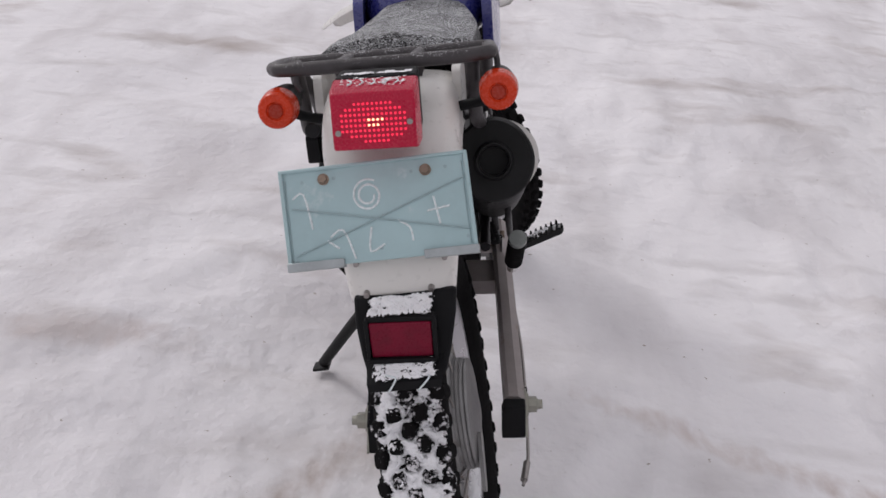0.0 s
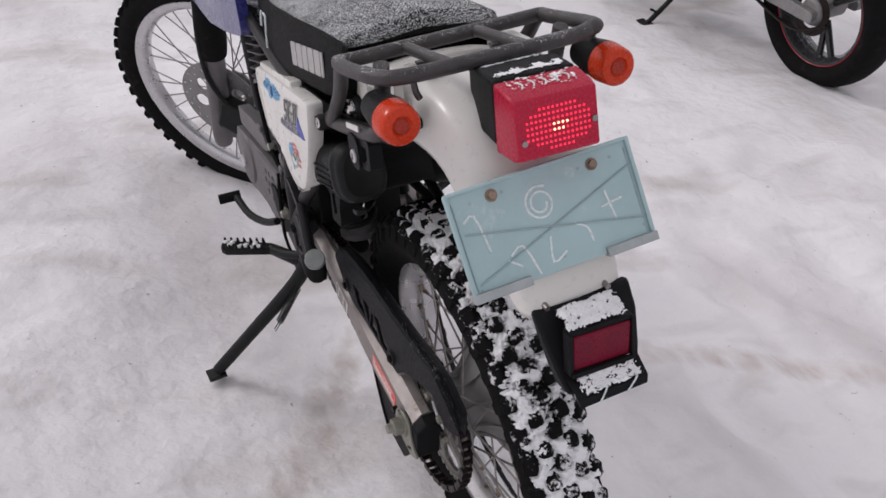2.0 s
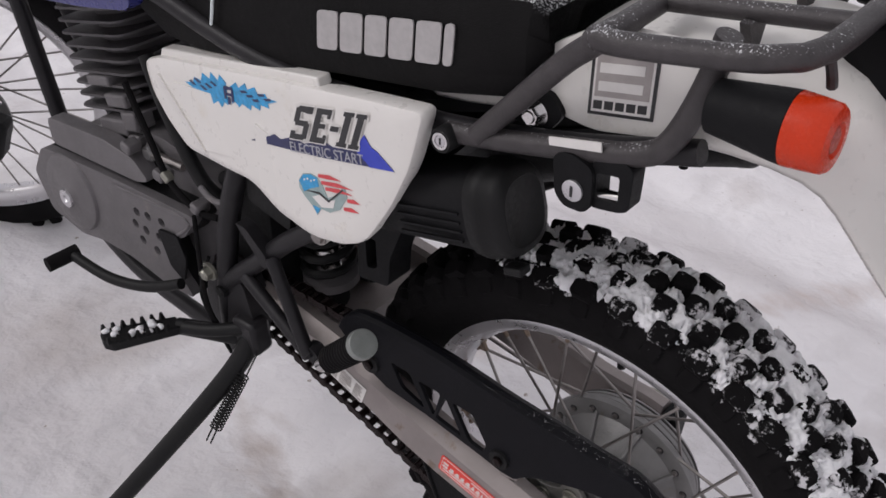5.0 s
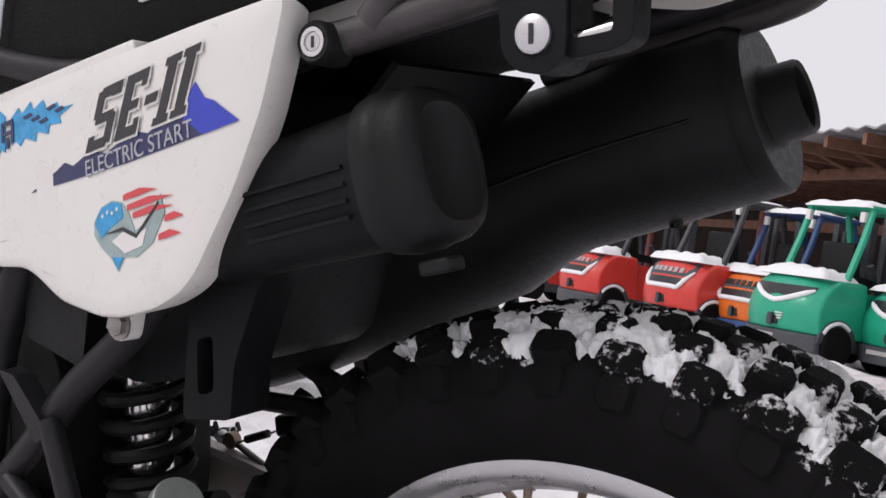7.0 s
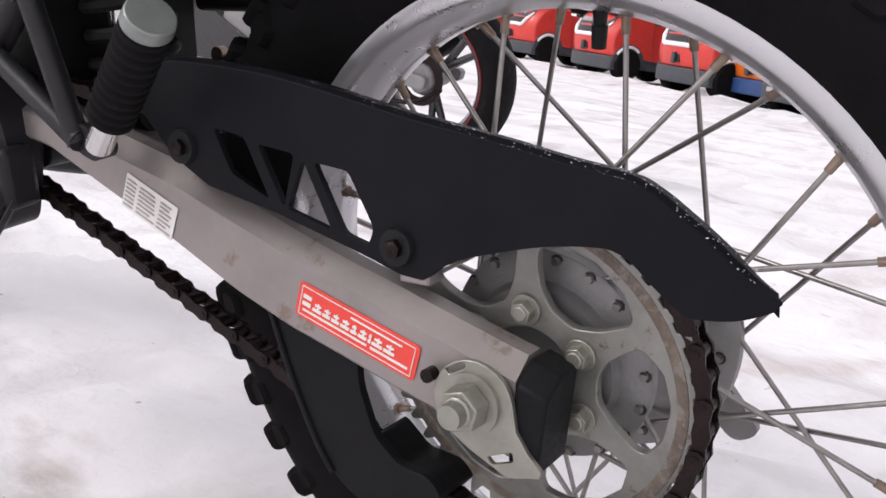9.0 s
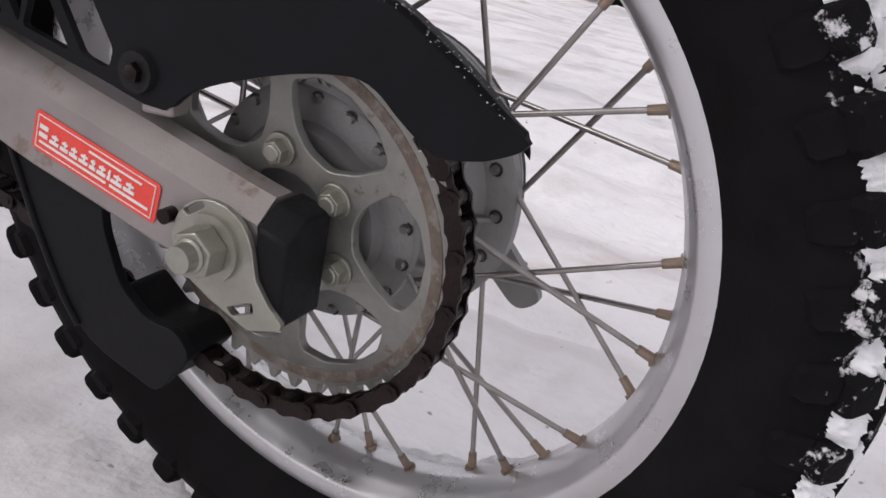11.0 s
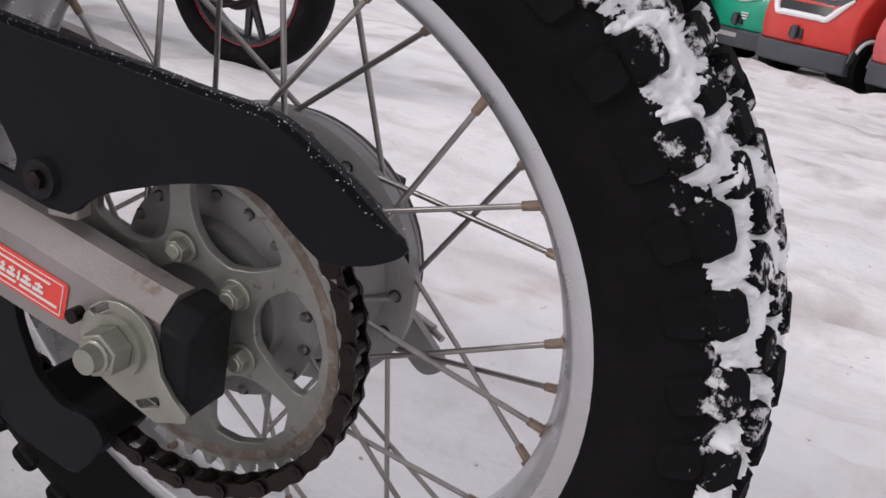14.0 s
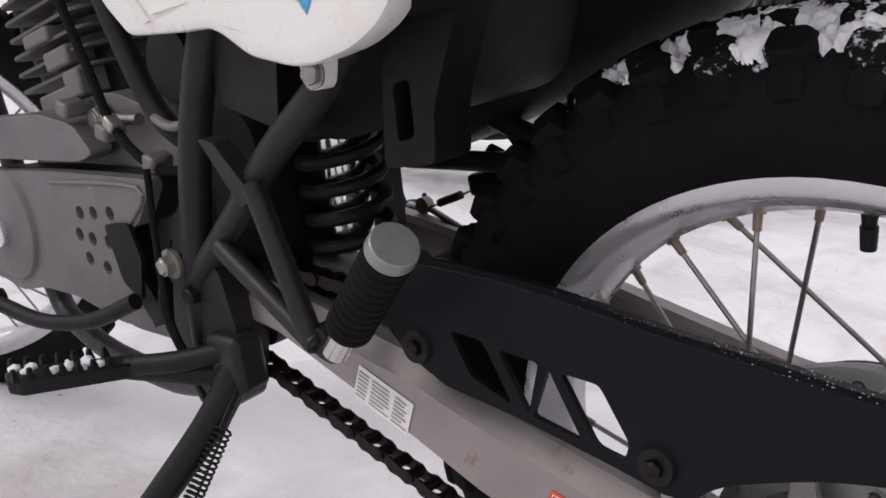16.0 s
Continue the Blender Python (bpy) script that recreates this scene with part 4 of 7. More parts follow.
def build_side_cover():
    o = [(0.572, 0.759), (0.541, 0.771), (0.349, 0.799), (0.198, 0.820), (0.118, 0.8295), (0.127, 0.800), (0.138, 0.768), (0.162, 0.723), (0.196, 0.675), (0.210, 0.662), (0.236, 0.650), (0.274, 0.642), (0.294, 0.641), (0.341, 0.649), (0.372, 0.665), (0.388, 0.670), (0.429, 0.669), (0.505, 0.670), (0.540, 0.696), (0.564, 0.725)]
    o = rounded(o, 0.010, 3)
    mid = (sum(p[0] for p in o) / len(o), sum(p[1] for p in o) / len(o))
    bm = bmesh.new()
    rings = []
    front = lambda y: 0.105 * (y - 0.15)
    for k, x in ((0.975, -0.122), (1.0, -0.141), (0.988, -0.1465), (0.96, -0.1478), (0.80, -0.1480)):
        rings.append([V(x + front(mid[0] + (y - mid[0]) * k), mid[0] + (y - mid[0]) * k, mid[1] + (z - mid[1]) * k) for y, z in o])
    loft(bm, rings, caps=False)
    fan = [v for v in bm.verts][-len(o):]
    bmesh.ops.triangle_fill(bm, use_beauty=True, use_dissolve=False, edges=[bm.edges.get((fan[i], fan[(i + 1) % len(fan)])) for i in range(len(fan))])
    cover = part("side_cover", bm, WHITE, bike, "glossy white side cover with printed stickers", smooth=50)
    face = -0.1482

    def patch(name, outline, mat, x=face, parent=cover, lab=""):
        bm = slab(bmesh.new(), outline, 0, -0.0005)
        for v in bm.verts:
            v.co.x += x + front(v.co.y)
        return part(name, bm, mat, parent, lab)

    # the sunk facet at the front and the upright step in the moulding
    def wedge(name, a, b, c, d, high):
        """A facet that stands proud along a-b and runs out flush at d-c."""
        rows = []
        for (y0, z0), (y1, z1) in ((a, d), (b, c)):
            rows.append([V(face + 0.003 + front(y0), y0, z0), V(face - high + front(y0), y0, z0), V(face + 0.0003 + front(y1), y1, z1)])
        return part(name, loft(bmesh.new(), rows), WHITE, cover, smooth=20)

    wedge("cover_facet", (0.507, 0.751), (0.459, 0.684), (0.400, 0.690), (0.420, 0.757), 0.0034)
    wedge("cover_facet", (0.538, 0.752), (0.463, 0.680), (0.480, 0.677), (0.556, 0.745), 0.0024)
    wedge("cover_step", (0.362, 0.745), (0.363, 0.672), (0.338, 0.664), (0.342, 0.738), 0.0032)
    bm = bmesh.new()
    ledge = [(0.545, 0.766), (0.537, 0.780), (0.266, 0.819), (0.262, 0.808)]
    loft(bm, [[V(x + front(y), y, z) for y, z in ledge] for x in (-0.141, -0.122)])
    part("cover_ledge", bm, WHITE, cover, bevel=0.002)
    band = [(0.3736, 0.7227), (0.340, 0.738), (0.332, 0.7425), (0.322, 0.740), (0.300, 0.750), (0.285, 0.747), (0.255, 0.760), (0.240, 0.758), (0.222, 0.768), (0.207, 0.768), (0.1944, 0.7855), (0.186, 0.776), (0.178, 0.774), (0.1561, 0.7615), (0.262, 0.7405)]
    patch("emblem_band", band, INKNAVY, lab="printed mountain emblem band")
    patch("emblem_tip", [(0.209, 0.767), (0.1944, 0.7855), (0.186, 0.776), (0.178, 0.774), (0.1561, 0.7615), (0.188, 0.755)], INKBLUE, face - 0.0004)
    tilt = math.degrees(math.atan2(0.0209, 0.105))
    lean = pose(0, 0, 0, 0, 0, 6.0)
    on_face = lambda y, z, h: Matrix.Translation((face - h + front(y), y, z)) @ lean.inverted() @ side(0, 0, 0, turn=tilt)
    letters(cover, on_face(0.2465, 0.7775, 0.0008), STICKWHITE, 0.0030, "emblem_edge")
    letters(cover, on_face(0.2465, 0.7775, 0.0014), INKHOLLOW, 0.0, "emblem_letter")
    lettering("ELECTRIC START", "emblem_caption", SILVERINK, cover, on_face(0.2524, 0.7478, 0.0008), 0.0150, 0.1)
    # flame sticker and fish sticker as plain coloured shapes
    cy, cz = 0.404, 0.7660
    for wing in (-1, 1):
        tongues = [(0.004, 0.010), (0.014, 0.0165), (0.018, 0.0100), (0.030, 0.0175), (0.033, 0.0100), (0.046, 0.0150), (0.050, 0.0070), (0.063, 0.0090), (0.066, 0.0035), (0.082, 0.0025),
                   (0.066, -0.0025), (0.068, -0.0085), (0.054, -0.0065), (0.052, -0.0135), (0.038, -0.0085), (0.036, -0.0160), (0.022, -0.0100), (0.016, -0.0155), (0.010, -0.0095), (0.004, -0.0120)]
        o = [(cy - wing * a, cz + 0.152 * wing * a + b * (1 - 0.15 * wing)) for a, b in tongues]
        patch("flame_sticker", o if wing > 0 else o[::-1], INKCYAN, lab="blue flame sticker")
        for k in range(5):
            a, b = 0.020 + 0.010 * k, 0.006 - 0.0035 * (k % 3)
            y, z = cy - wing * a, cz + 0.152 * wing * a + b
            patch("flame_mark", [(y, z), (y - wing * 0.010, z + 0.0028), (y - wing * 0.013, z + 0.0010), (y - wing * 0.004, z - 0.0016)], INKNAVY, face - 0.0005)
    for y0, z0, w, h in ((0.404, 0.772, 0.015, 0.0035), (0.4105, 0.765, 0.0035, 0.013), (0.3975, 0.765, 0.0035, 0.013), (0.404, 0.765, 0.009, 0.003), (0.404, 0.758, 0.004, 0.008)):
        patch("sticker_bar", [(y0 + a * w, z0 + b * h - 0.152 * a * w) for a, b in ((-0.5, -0.5), (0.5, -0.5), (0.5, 0.5), (-0.5, 0.5))], INKNAVY, face - 0.0007)
    fy, fz = 0.2960, 0.7075
    q = lambda a, b: (fy + a, fz + b - 0.20 * a)
    fish = [(0.002, -0.004), (-0.006, 0.004), (-0.018, 0.006), (-0.028, 0.003), (-0.036, -0.006), (-0.042, -0.018), (-0.058, -0.012), (-0.068, 0.000), (-0.072, -0.012), (-0.060, -0.028), (-0.044, -0.034), (-0.030, -0.032), (-0.024, -0.040), (-0.016, -0.030), (-0.006, -0.022), (0.002, -0.013)]
    patch("fish_sticker", [q(a, b) for a, b in fish], INKGREEN, lab="grey-green fish sticker with red stripes")
    patch("fish_head", [q(a, b) for a, b in ((0.001, -0.005), (-0.006, 0.003), (-0.018, 0.005), (-0.028, 0.002), (-0.030, -0.007), (-0.016, -0.011), (-0.006, -0.016))], INKCYAN, face - 0.0004)
    patch("fish_tail_fin", [q(a, b) for a, b in ((-0.018, -0.030), (-0.030, -0.032), (-0.024, -0.039))], INKCYAN, face - 0.0004)
    patch("fish_belly", [q(a, b) for a, b in ((-0.018, -0.020), (-0.030, -0.016), (-0.042, -0.021), (-0.054, -0.018), (-0.050, -0.028), (-0.032, -0.030))], STICKWHITE, face - 0.0004)
    patch("fish_outline", [q(a, b) for a, b in ((-0.010, -0.014), (-0.030, -0.013), (-0.044, -0.020), (-0.066, -0.004), (-0.066, -0.006), (-0.044, -0.0225), (-0.030, -0.0155))], INKHOLLOW, face - 0.0007)
    for k in range(4):
        patch("fish_star", [q(a - 0.008 - 0.0052 * k, b + 0.0015 * (k % 2)) for a, b in circle((0, -0.002), 0.0014, 5)], STICKWHITE, face - 0.0007)
    for a, b, ln in ((-0.030, 0.007, 0.034), (-0.034, 0.000, 0.046), (-0.040, -0.006, 0.040), (-0.072, -0.014, 0.018), (-0.066, -0.024, 0.022)):
        patch("stripe", [q(a, b), q(a - ln * 0.5, b + 0.001), q(a - ln, b - 0.003), q(a - ln * 0.8, b - 0.003), q(a - ln * 0.45, b - 0.0035), q(a, b - 0.0035)], INKRED, face - 0.0003)
    bm = lathe(bmesh.new(), [(-0.118, 0.0), (-0.118, 0.0120), (-0.138, 0.0120), (-0.1405, 0.0105), (-0.1395, 0.0085), (-0.139, 0.0)], (0.1095, 0.8020), 24)
    lock = part("key_lock", bm, MATT, cover, "black-ringed side cover lock")
    part("lock_ring", lathe(bmesh.new(), [(-0.139, 0.0086), (-0.1408, 0.0080), (-0.1408, 0.0058), (-0.1395, 0.0052)], (0.1095, 0.8020), 24), CHROME, lock, "chrome ring")
    part("lock_core", lathe(bmesh.new(), [(-0.139, 0.0050), (-0.1402, 0.0046), (-0.1402, 0.0)], (0.1095, 0.8020), 20), RIM, lock)
    part("key_slot", box(bmesh.new(), (-0.1403, 0.1095, 0.8020), (0.0010, 0.0016, 0.0062)), INKHOLLOW, lock)
    bm = bmesh.new()
    slab(bm, rounded([(0.272, 0.652), (0.300, 0.652), (0.294, 0.626), (0.278, 0.626)], 0.008), -0.112, -0.124)
    tab = part("mounting_tab", bm, WHITE, cover, bevel=0.002)
    part("tab_screw", hexbolt(bmesh.new(), (-0.124, 0.285, 0.637), 0.008, 0.005, 0.0105), STEEL, tab)


sit((-0.0317, -0.0191, 0.0171), (-1.39, 2.37, 1.61), 0.979)
build_side_cover()
SETTING[0] = None


def build_seat():
    bm = bmesh.new()
    secs = []
    for y, half, top, low, crown in ((0.020, 0.108, 0.925, 0.893, 0.010), (0.035, 0.118, 0.940, 0.855, 0.014), (0.12, 0.120, 0.936, 0.836, 0.016), (0.25, 0.120, 0.922, 0.818, 0.016), (0.38, 0.118, 0.912, 0.797, 0.014), (0.46, 0.112, 0.910, 0.784, 0.012), (0.53, 0.100, 0.914, 0.778, 0.012), (0.62, 0.072, 0.930, 0.785, 0.012), (0.72, 0.058, 0.955, 0.83, 0.012)):
        h = half
        secs.append([V(-h * 0.97, y, low), V(-h, y, low + 0.02), V(-h * 0.985, y, top - 0.030), V(-h * 0.93, y, top - 0.008), V(-h * 0.8, y, top), V(-h * 0.4, y, top + crown * 0.6), V(0, y, top + crown),
                     V(h * 0.4, y, top + crown * 0.6), V(h * 0.8, y, top), V(h * 0.93, y, top - 0.008), V(h * 0.985, y, top - 0.030), V(h, y, low + 0.02), V(h * 0.97, y, low)])
    loft(bm, secs)
    seat = part("seat", bm, SEATTOP, bike, "black vinyl seat with frost on top", smooth=60, bevel=0.004)
    # maker's lettering as plain bars, chalk strokes
    y0 = 0.266
    for wd in (0.026, 0.027, 0.025, 0.027, 0.027, 0.010):
        def at(a, b):
            return y0 - a, 0.840 + 0.155 * a + 0.155 * (0.266 - y0) + b
        o = rounded([at(0, 0), at(wd, 0), at(wd + 0.004, 0.037), at(0.004, 0.037)], 0.004, 2)
        part("lettering_bar", slab(bmesh.new(), o, -0.1195, -0.1211), SEATINK, seat)
        y0 -= wd + 0.0035
    for pts in ([(0.425, 0.885), (0.432, 0.872), (0.437, 0.858)], [(0.413, 0.884), (0.402, 0.882), (0.404, 0.872), (0.412, 0.853), (0.416, 0.838), (0.420, 0.825)]):
        part("chalk_stroke", tube(bmesh.new(), [(-0.1205 + 0.01 * max(0.0, y - 0.40), y, z) for y, z in pts], 0.0017, 6), CHALK, seat)
    # tank
    bm = bmesh.new()
    secs = []
    for y, half, top, low in ((0.57, 0.095, 0.955, 0.83), (0.62, 0.118, 0.985, 0.815), (0.72, 0.135, 1.02, 0.80), (0.84, 0.145, 1.03, 0.80), (0.95, 0.135, 1.02, 0.83), (1.0, 0.11, 0.98, 0.88)):
        secs.append([V(half * math.cos(a) * (1 if abs(math.cos(a)) < 0.8 else 1), y, (top + low) / 2 + (top - low) / 2 * math.sin(a)) for a in np.linspace(0, 2 * math.pi, 20, endpoint=False)])
    loft(bm, secs)
    tank = part("fuel_tank", bm, BLUE, bike, "blue painted fuel tank with silver stripe", smooth=70)
    for s in (-1, 1):
        bm = slab(bmesh.new(), rounded([(0.545, 0.93), (0.62, 0.955), (0.80, 0.985), (0.97, 0.97), (1.05, 0.86), (0.90, 0.80), (0.76, 0.790), (0.62, 0.803), (0.535, 0.815)], 0.02), s * 0.115, s * 0.135, warp=lambda y, z: s * 0.09 * max(0, min(0.12, y - 0.55)))
        shroud = part("tank_shroud", bm, BLUE, tank, "glossy dark blue tank side panel", bevel=0.005)
        bm = slab(bmesh.new(), [(0.72, 0.905), (0.86, 0.925), (0.86, 0.940), (0.72, 0.920)], s * 0.1455, s * 0.1475)
        part("lettering_bar", bm, SEATINK, shroud)


build_seat()


def snow_sheet(corners, thick, seed, fill):
    """A thin, ragged sheet of snow over a four-cornered ledge."""
    bm, n, m, grid = bmesh.new(), 70, 36, []
    a, b, c, d = corners
    for j in range(m + 1):
        for i in range(n + 1):
            u, v = i / n, j / m
            p = a.lerp(b, u).lerp(d.lerp(c, u), v)
            q = Vector((u * 7 + seed, v * 4, seed))
            edge = min(u, 1 - u, v * 0.8, (1 - v) * 0.8)
            cover = fill + 0.55 * noise.fractal(q, 0.8, 2.1, 2) + 0.5 * noise.fractal(q * 4, 0.5, 2.2, 4) - 0.9 * max(0.0, 0.10 - edge) / 0.10
            grid.append((bm.verts.new(p + Vector((0, 0, thick * max(0.0, min(1.0, cover * 1.6)) + 0.0003))), cover))
    for j in range(m):
        for i in range(n):
            q = [grid[k] for k in (j * (n + 1) + i, j * (n + 1) + i + 1, (j + 1) * (n + 1) + i + 1, (j + 1) * (n + 1) + i)]
            if sum(w > 0 for _, w in q) > 2:
                bm.faces.new([v for v, _ in q])
    bmesh.ops.delete(bm, geom=[v for v in bm.verts if not v.link_faces], context="VERTS")
    return bm


def build_tail():
    # white rear fender: a bent sheet with skirts
    bm = bmesh.new()
    secs = []
    for y, z, cx, half, drop, out in ((0.16, 0.862, 0.0, 0.085, 0.05, 0.0), (0.05, 0.900, 0.0, 0.093, 0.06, 0.0), (-0.06, 0.922, 0.0, 0.093, 0.07, 0.0), (-0.15, 0.930, 0.003, 0.090, 0.075, 0.0), (-0.215, 0.918, 0.006, 0.088, 0.07, 0.012),
                                      (-0.255, 0.880, 0.008, 0.086, 0.050, 0.032), (-0.285, 0.820, 0.011, 0.080, 0.030, 0.036), (-0.318, 0.755, 0.015, 0.070, 0.016, 0.03), (-0.341, 0.692, 0.018, 0.062, 0.010, 0.02)):
        secs.append([V(cx - half - 0.004, y + out, z - drop), V(cx - half, y + out * 0.4, z - drop * 0.45), V(cx - half * 0.93, y, z - 0.008), V(cx - half * 0.7, y - 0.002, z), V(cx, y - 0.003, z + 0.004),
                     V(cx + half * 0.7, y - 0.002, z), V(cx + half * 0.93, y, z - 0.008), V(cx + half, y + out * 0.4, z - drop * 0.45), V(cx + half + 0.004, y + out, z - drop)])
    loft(bm, secs, closed=False)
    fender = soften(solid(part("rear_fender", bm, WHITE, bike, "white plastic rear fender", smooth=70), 0.003), 1)
    for x, y, z in ((-0.024, -0.343, 0.703), (0.056, -0.343, 0.707), (0.074, -0.326, 0.742), (-0.036, -0.326, 0.738)):
        part("rivet", rod(bmesh.new(), (x, y + 0.006, z), (x, y - 0.003, z - 0.001), 0.0042, 0.0036, 12), STEEL, fender)
    # white side panel below the seat end, with a sticker of plain shapes
    tail_set = SETTING[0]
    SETTING[0] = None
    for s in (-1, 1):
        o = rounded([(0.055, 0.850), (0.030, 0.895), (-0.02, 0.925), (-0.11, 0.928), (-0.115, 0.880), (-0.080, 0.850), (-0.02, 0.838), (0.01, 0.842)], 0.012)
        panel = part("tail_panel", slab(bmesh.new(), o, s * 0.088, s * 0.100), WHITE, bike, "white tail panel under the seat", bevel=0.003)
        if s < 0:
            t = 0.175
            base = lambda a, b: (-0.0135 - a - 0.03 * b, 0.8515 + t * a + b)
            quad = lambda a0, b0, a1, b1: [base(a0, b0), base(a1, b0), base(a1, b1), base(a0, b1)]
            part("panel_sticker", slab(bmesh.new(), quad(0, 0, 0.057, 0.062), -0.1002, -0.1008), INKHOLLOW, panel, "square grey sticker with bars")
            part("sticker_field", slab(bmesh.new(), quad(0.003, 0.003, 0.054, 0.059), -0.1008, -0.1012), STICKWHITE, panel)
            part("sticker_field", slab(bmesh.new(), quad(0.005, 0.016, 0.052, 0.057), -0.1012, -0.1015), STICKGREY, panel)
            for b in (0.021, 0.036):
                part("sticker_bar", slab(bmesh.new(), quad(0.008, b, 0.046, b + 0.008), -0.1015, -0.1019), STICKWHITE, panel)
            for k in range(5):
                part("lettering_bar", slab(bmesh.new(), quad(0.005 + k * 0.0096, 0.0055, 0.0125 + k * 0.0096, 0.0125), -0.1012, -0.1017), INKHOLLOW, panel)
    # rear light
    SETTING[0] = tail_set
    cx = 0.004
    light = part("tail_light", loft(bmesh.new(), [[V(cx + sx * w, y, z) for sx, z in ((-1, z0), (1, z0), (1, z1), (-1, z1))] for y, w, z0, z1 in ((-0.190, 0.036, 0.905, 0.948), (-0.245, 0.049, 0.890, 0.962), (-0.284, 0.0505, 0.886, 0.960))]), PLASTIC, bike, "rear light with snow-covered black housing and lit red lens", bevel=0.004)
    lens = part("lens", loft(bmesh.new(), [[V(cx + sx * w, y + dy * (z - 0.91), z) for sx, z in ((-1, z0), (1, z0), (1, z1), (-1, z1))] for y, w, z0, z1, dy in ((-0.2845, 0.0515, 0.880, 0.959, 0), (-0.322, 0.0510, 0.881, 0.9535, 0.1), (-0.335, 0.0490, 0.885, 0.9495, 0.12))]), REDLENS, light, "glowing red lens", bevel=0.003)
    for i in range(15):
        for j in range(8):
            x, z = cx - 0.037 + i * 0.0053, 0.894 + j * 0.0062
            d = math.hypot((x - cx - 0.001) / 0.034, (z - 0.917) / 0.02)
            bm = bmesh.new()
            y = -0.3345 + 0.12 * (z - 0.91)
            rod(bm, (x, y, z), (x, y - 0.0012, z), 0.0020, 0.0012, 6)
            part("lens_prism", bm, FILAMENT if d < 0.33 else REDHOT if d < 1.25 else REDLENS, lens, smooth=0)
    for x, z in ((cx - 0.042, 0.905), (cx + 0.043, 0.915)):
        part("lens_screw", rod(bmesh.new(), (x, -0.333, z), (x, -0.3375, z), 0.0036, seg=12), STEEL, lens)
    part("snow_cap", snow_sheet((V(cx - 0.046, -0.205, 0.9525), V(cx + 0.046, -0.205, 0.9525), V(cx + 0.049, -0.282, 0.9618), V(cx - 0.049, -0.282, 0.9618)), 0.0022, 3, 0.30), SNOW, light, "thin snow on the housing", smooth=80)
    part("snow_cap", snow_sheet((V(cx - 0.048, -0.283, 0.9600), V(cx + 0.048, -0.283, 0.9600), V(cx + 0.047, -0.322, 0.9545), V(cx - 0.047, -0.322, 0.9545)), 0.0012, 8, -0.12), SNOW, light, smooth=80)
    for k in range(5):
        part("chalk_mark", tube(bmesh.new(), [(cx - 0.03 + k * 0.014, -0.296, 0.9585), (cx - 0.026 + k * 0.014, -0.304, 0.9575), (cx - 0.030 + k * 0.014, -0.312, 0.9562)], 0.0010, 6), CHALK, light)
    # plate carrier
    tl, tr, br, bl = V(-0.124, -0.299, 0.852), V(0.108, -0.299, 0.867), V(0.119, -0.342, 0.759), V(-0.114, -0.347, 0.741)
    u, w = (tr - tl), (bl - tl)
    nrm = u.cross(w).normalized()
    if nrm.y > 0:
        nrm = -nrm
    on = lambda a, b, h=0.0: tl + u * a + w * b + nrm * h

    def flat(name, pts, h0, h1, mat, parent, label="", bevel=0.0):
        return part(name, loft(bmesh.new(), [[on(a, b, h0) for a, b in pts], [on(a, b, h1) for a, b in pts]]), mat, parent, label, bevel)

    plate = flat("number_plate", rounded([(0, 0), (1, 0), (1, 1), (0, 1)], 0.03), 0.0, 0.003, PLATE, bike, "pale blue blank plate with pressed cross and chalk scribble", 0.001)
    for name, pts in (("plate_rim", [(0, 0.02), (0.022, 0.02), (0.022, 0.98), (0, 0.98)]), ("plate_rim", [(0.978, 0.02), (1, 0.02), (1, 0.98), (0.978, 0.98)]), ("plate_rim", [(0, 0.0), (1, 0.0), (1, 0.035), (0, 0.035)])):
        flat(name, pts, 0.003, 0.0065, PLATE, plate, bevel=0.0012)
    for pts in ([(-0.004, 0.94), (0.30, 0.94), (0.30, 1.03), (-0.004, 1.03)], [(0.72, 0.94), (1.004, 0.94), (1.004, 1.03), (0.72, 1.03)]):
        flat("plate_clip", pts, -0.004, 0.009, PLATEEDGE, plate, "grey metal clip edge", 0.001)
    for a, b in (((0.05, 0.90), (0.97, 0.28)), ((0.05, 0.42), (0.97, 0.80))):
        p, q = on(*a, 0.003), on(*b, 0.003)
        for off in (-0.0028, 0.0028):
            part("pressed_ridge", tube(bmesh.new(), [p + V(0, 0, off), q + V(0, 0, off)], 0.0011, 6, n=1), PLATESHADE, plate)
    for a in (0.03, 0.965):
        part("pressed_ridge", tube(bmesh.new(), [on(a, 0.10, 0.0032), on(a, 0.92, 0.0032)], 0.0009, 6, n=1), PLATESHADE, plate)
    for a, b in ((0.235, 0.13), (0.775, 0.15)):
        bm = bmesh.new()
        rod(bm, on(a, b, 0.003), on(a, b, 0.0045), 0.0072, seg=18)
        rod(bm, on(a, b, 0.0045), on(a, b, 0.0085), 0.0055, 0.0048, 6)
        part("plate_bolt", bm, RUSTY, plate, "rusty plate bolt")
    # the holes are flush discs with their shade painted on
    for a, b in ((0.12, 0.14), (0.29, 0.13), (0.70, 0.15), (0.88, 0.14), (0.05, 0.93), (0.5, 0.88), (0.955, 0.85)):
        part("plate_hole", rod(bmesh.new(), on(a, b, 0.0028), on(a, b, 0.0034), 0.0022, seg=10), PLATESHADE, plate)
    swirl = [(0.46 + 0.085 * (0.4 + 0.6 * i / 22) * math.cos(0.55 * i), 0.34 + 0.17 * (0.4 + 0.6 * i / 22) * math.sin(0.55 * i)) for i in range(22)]
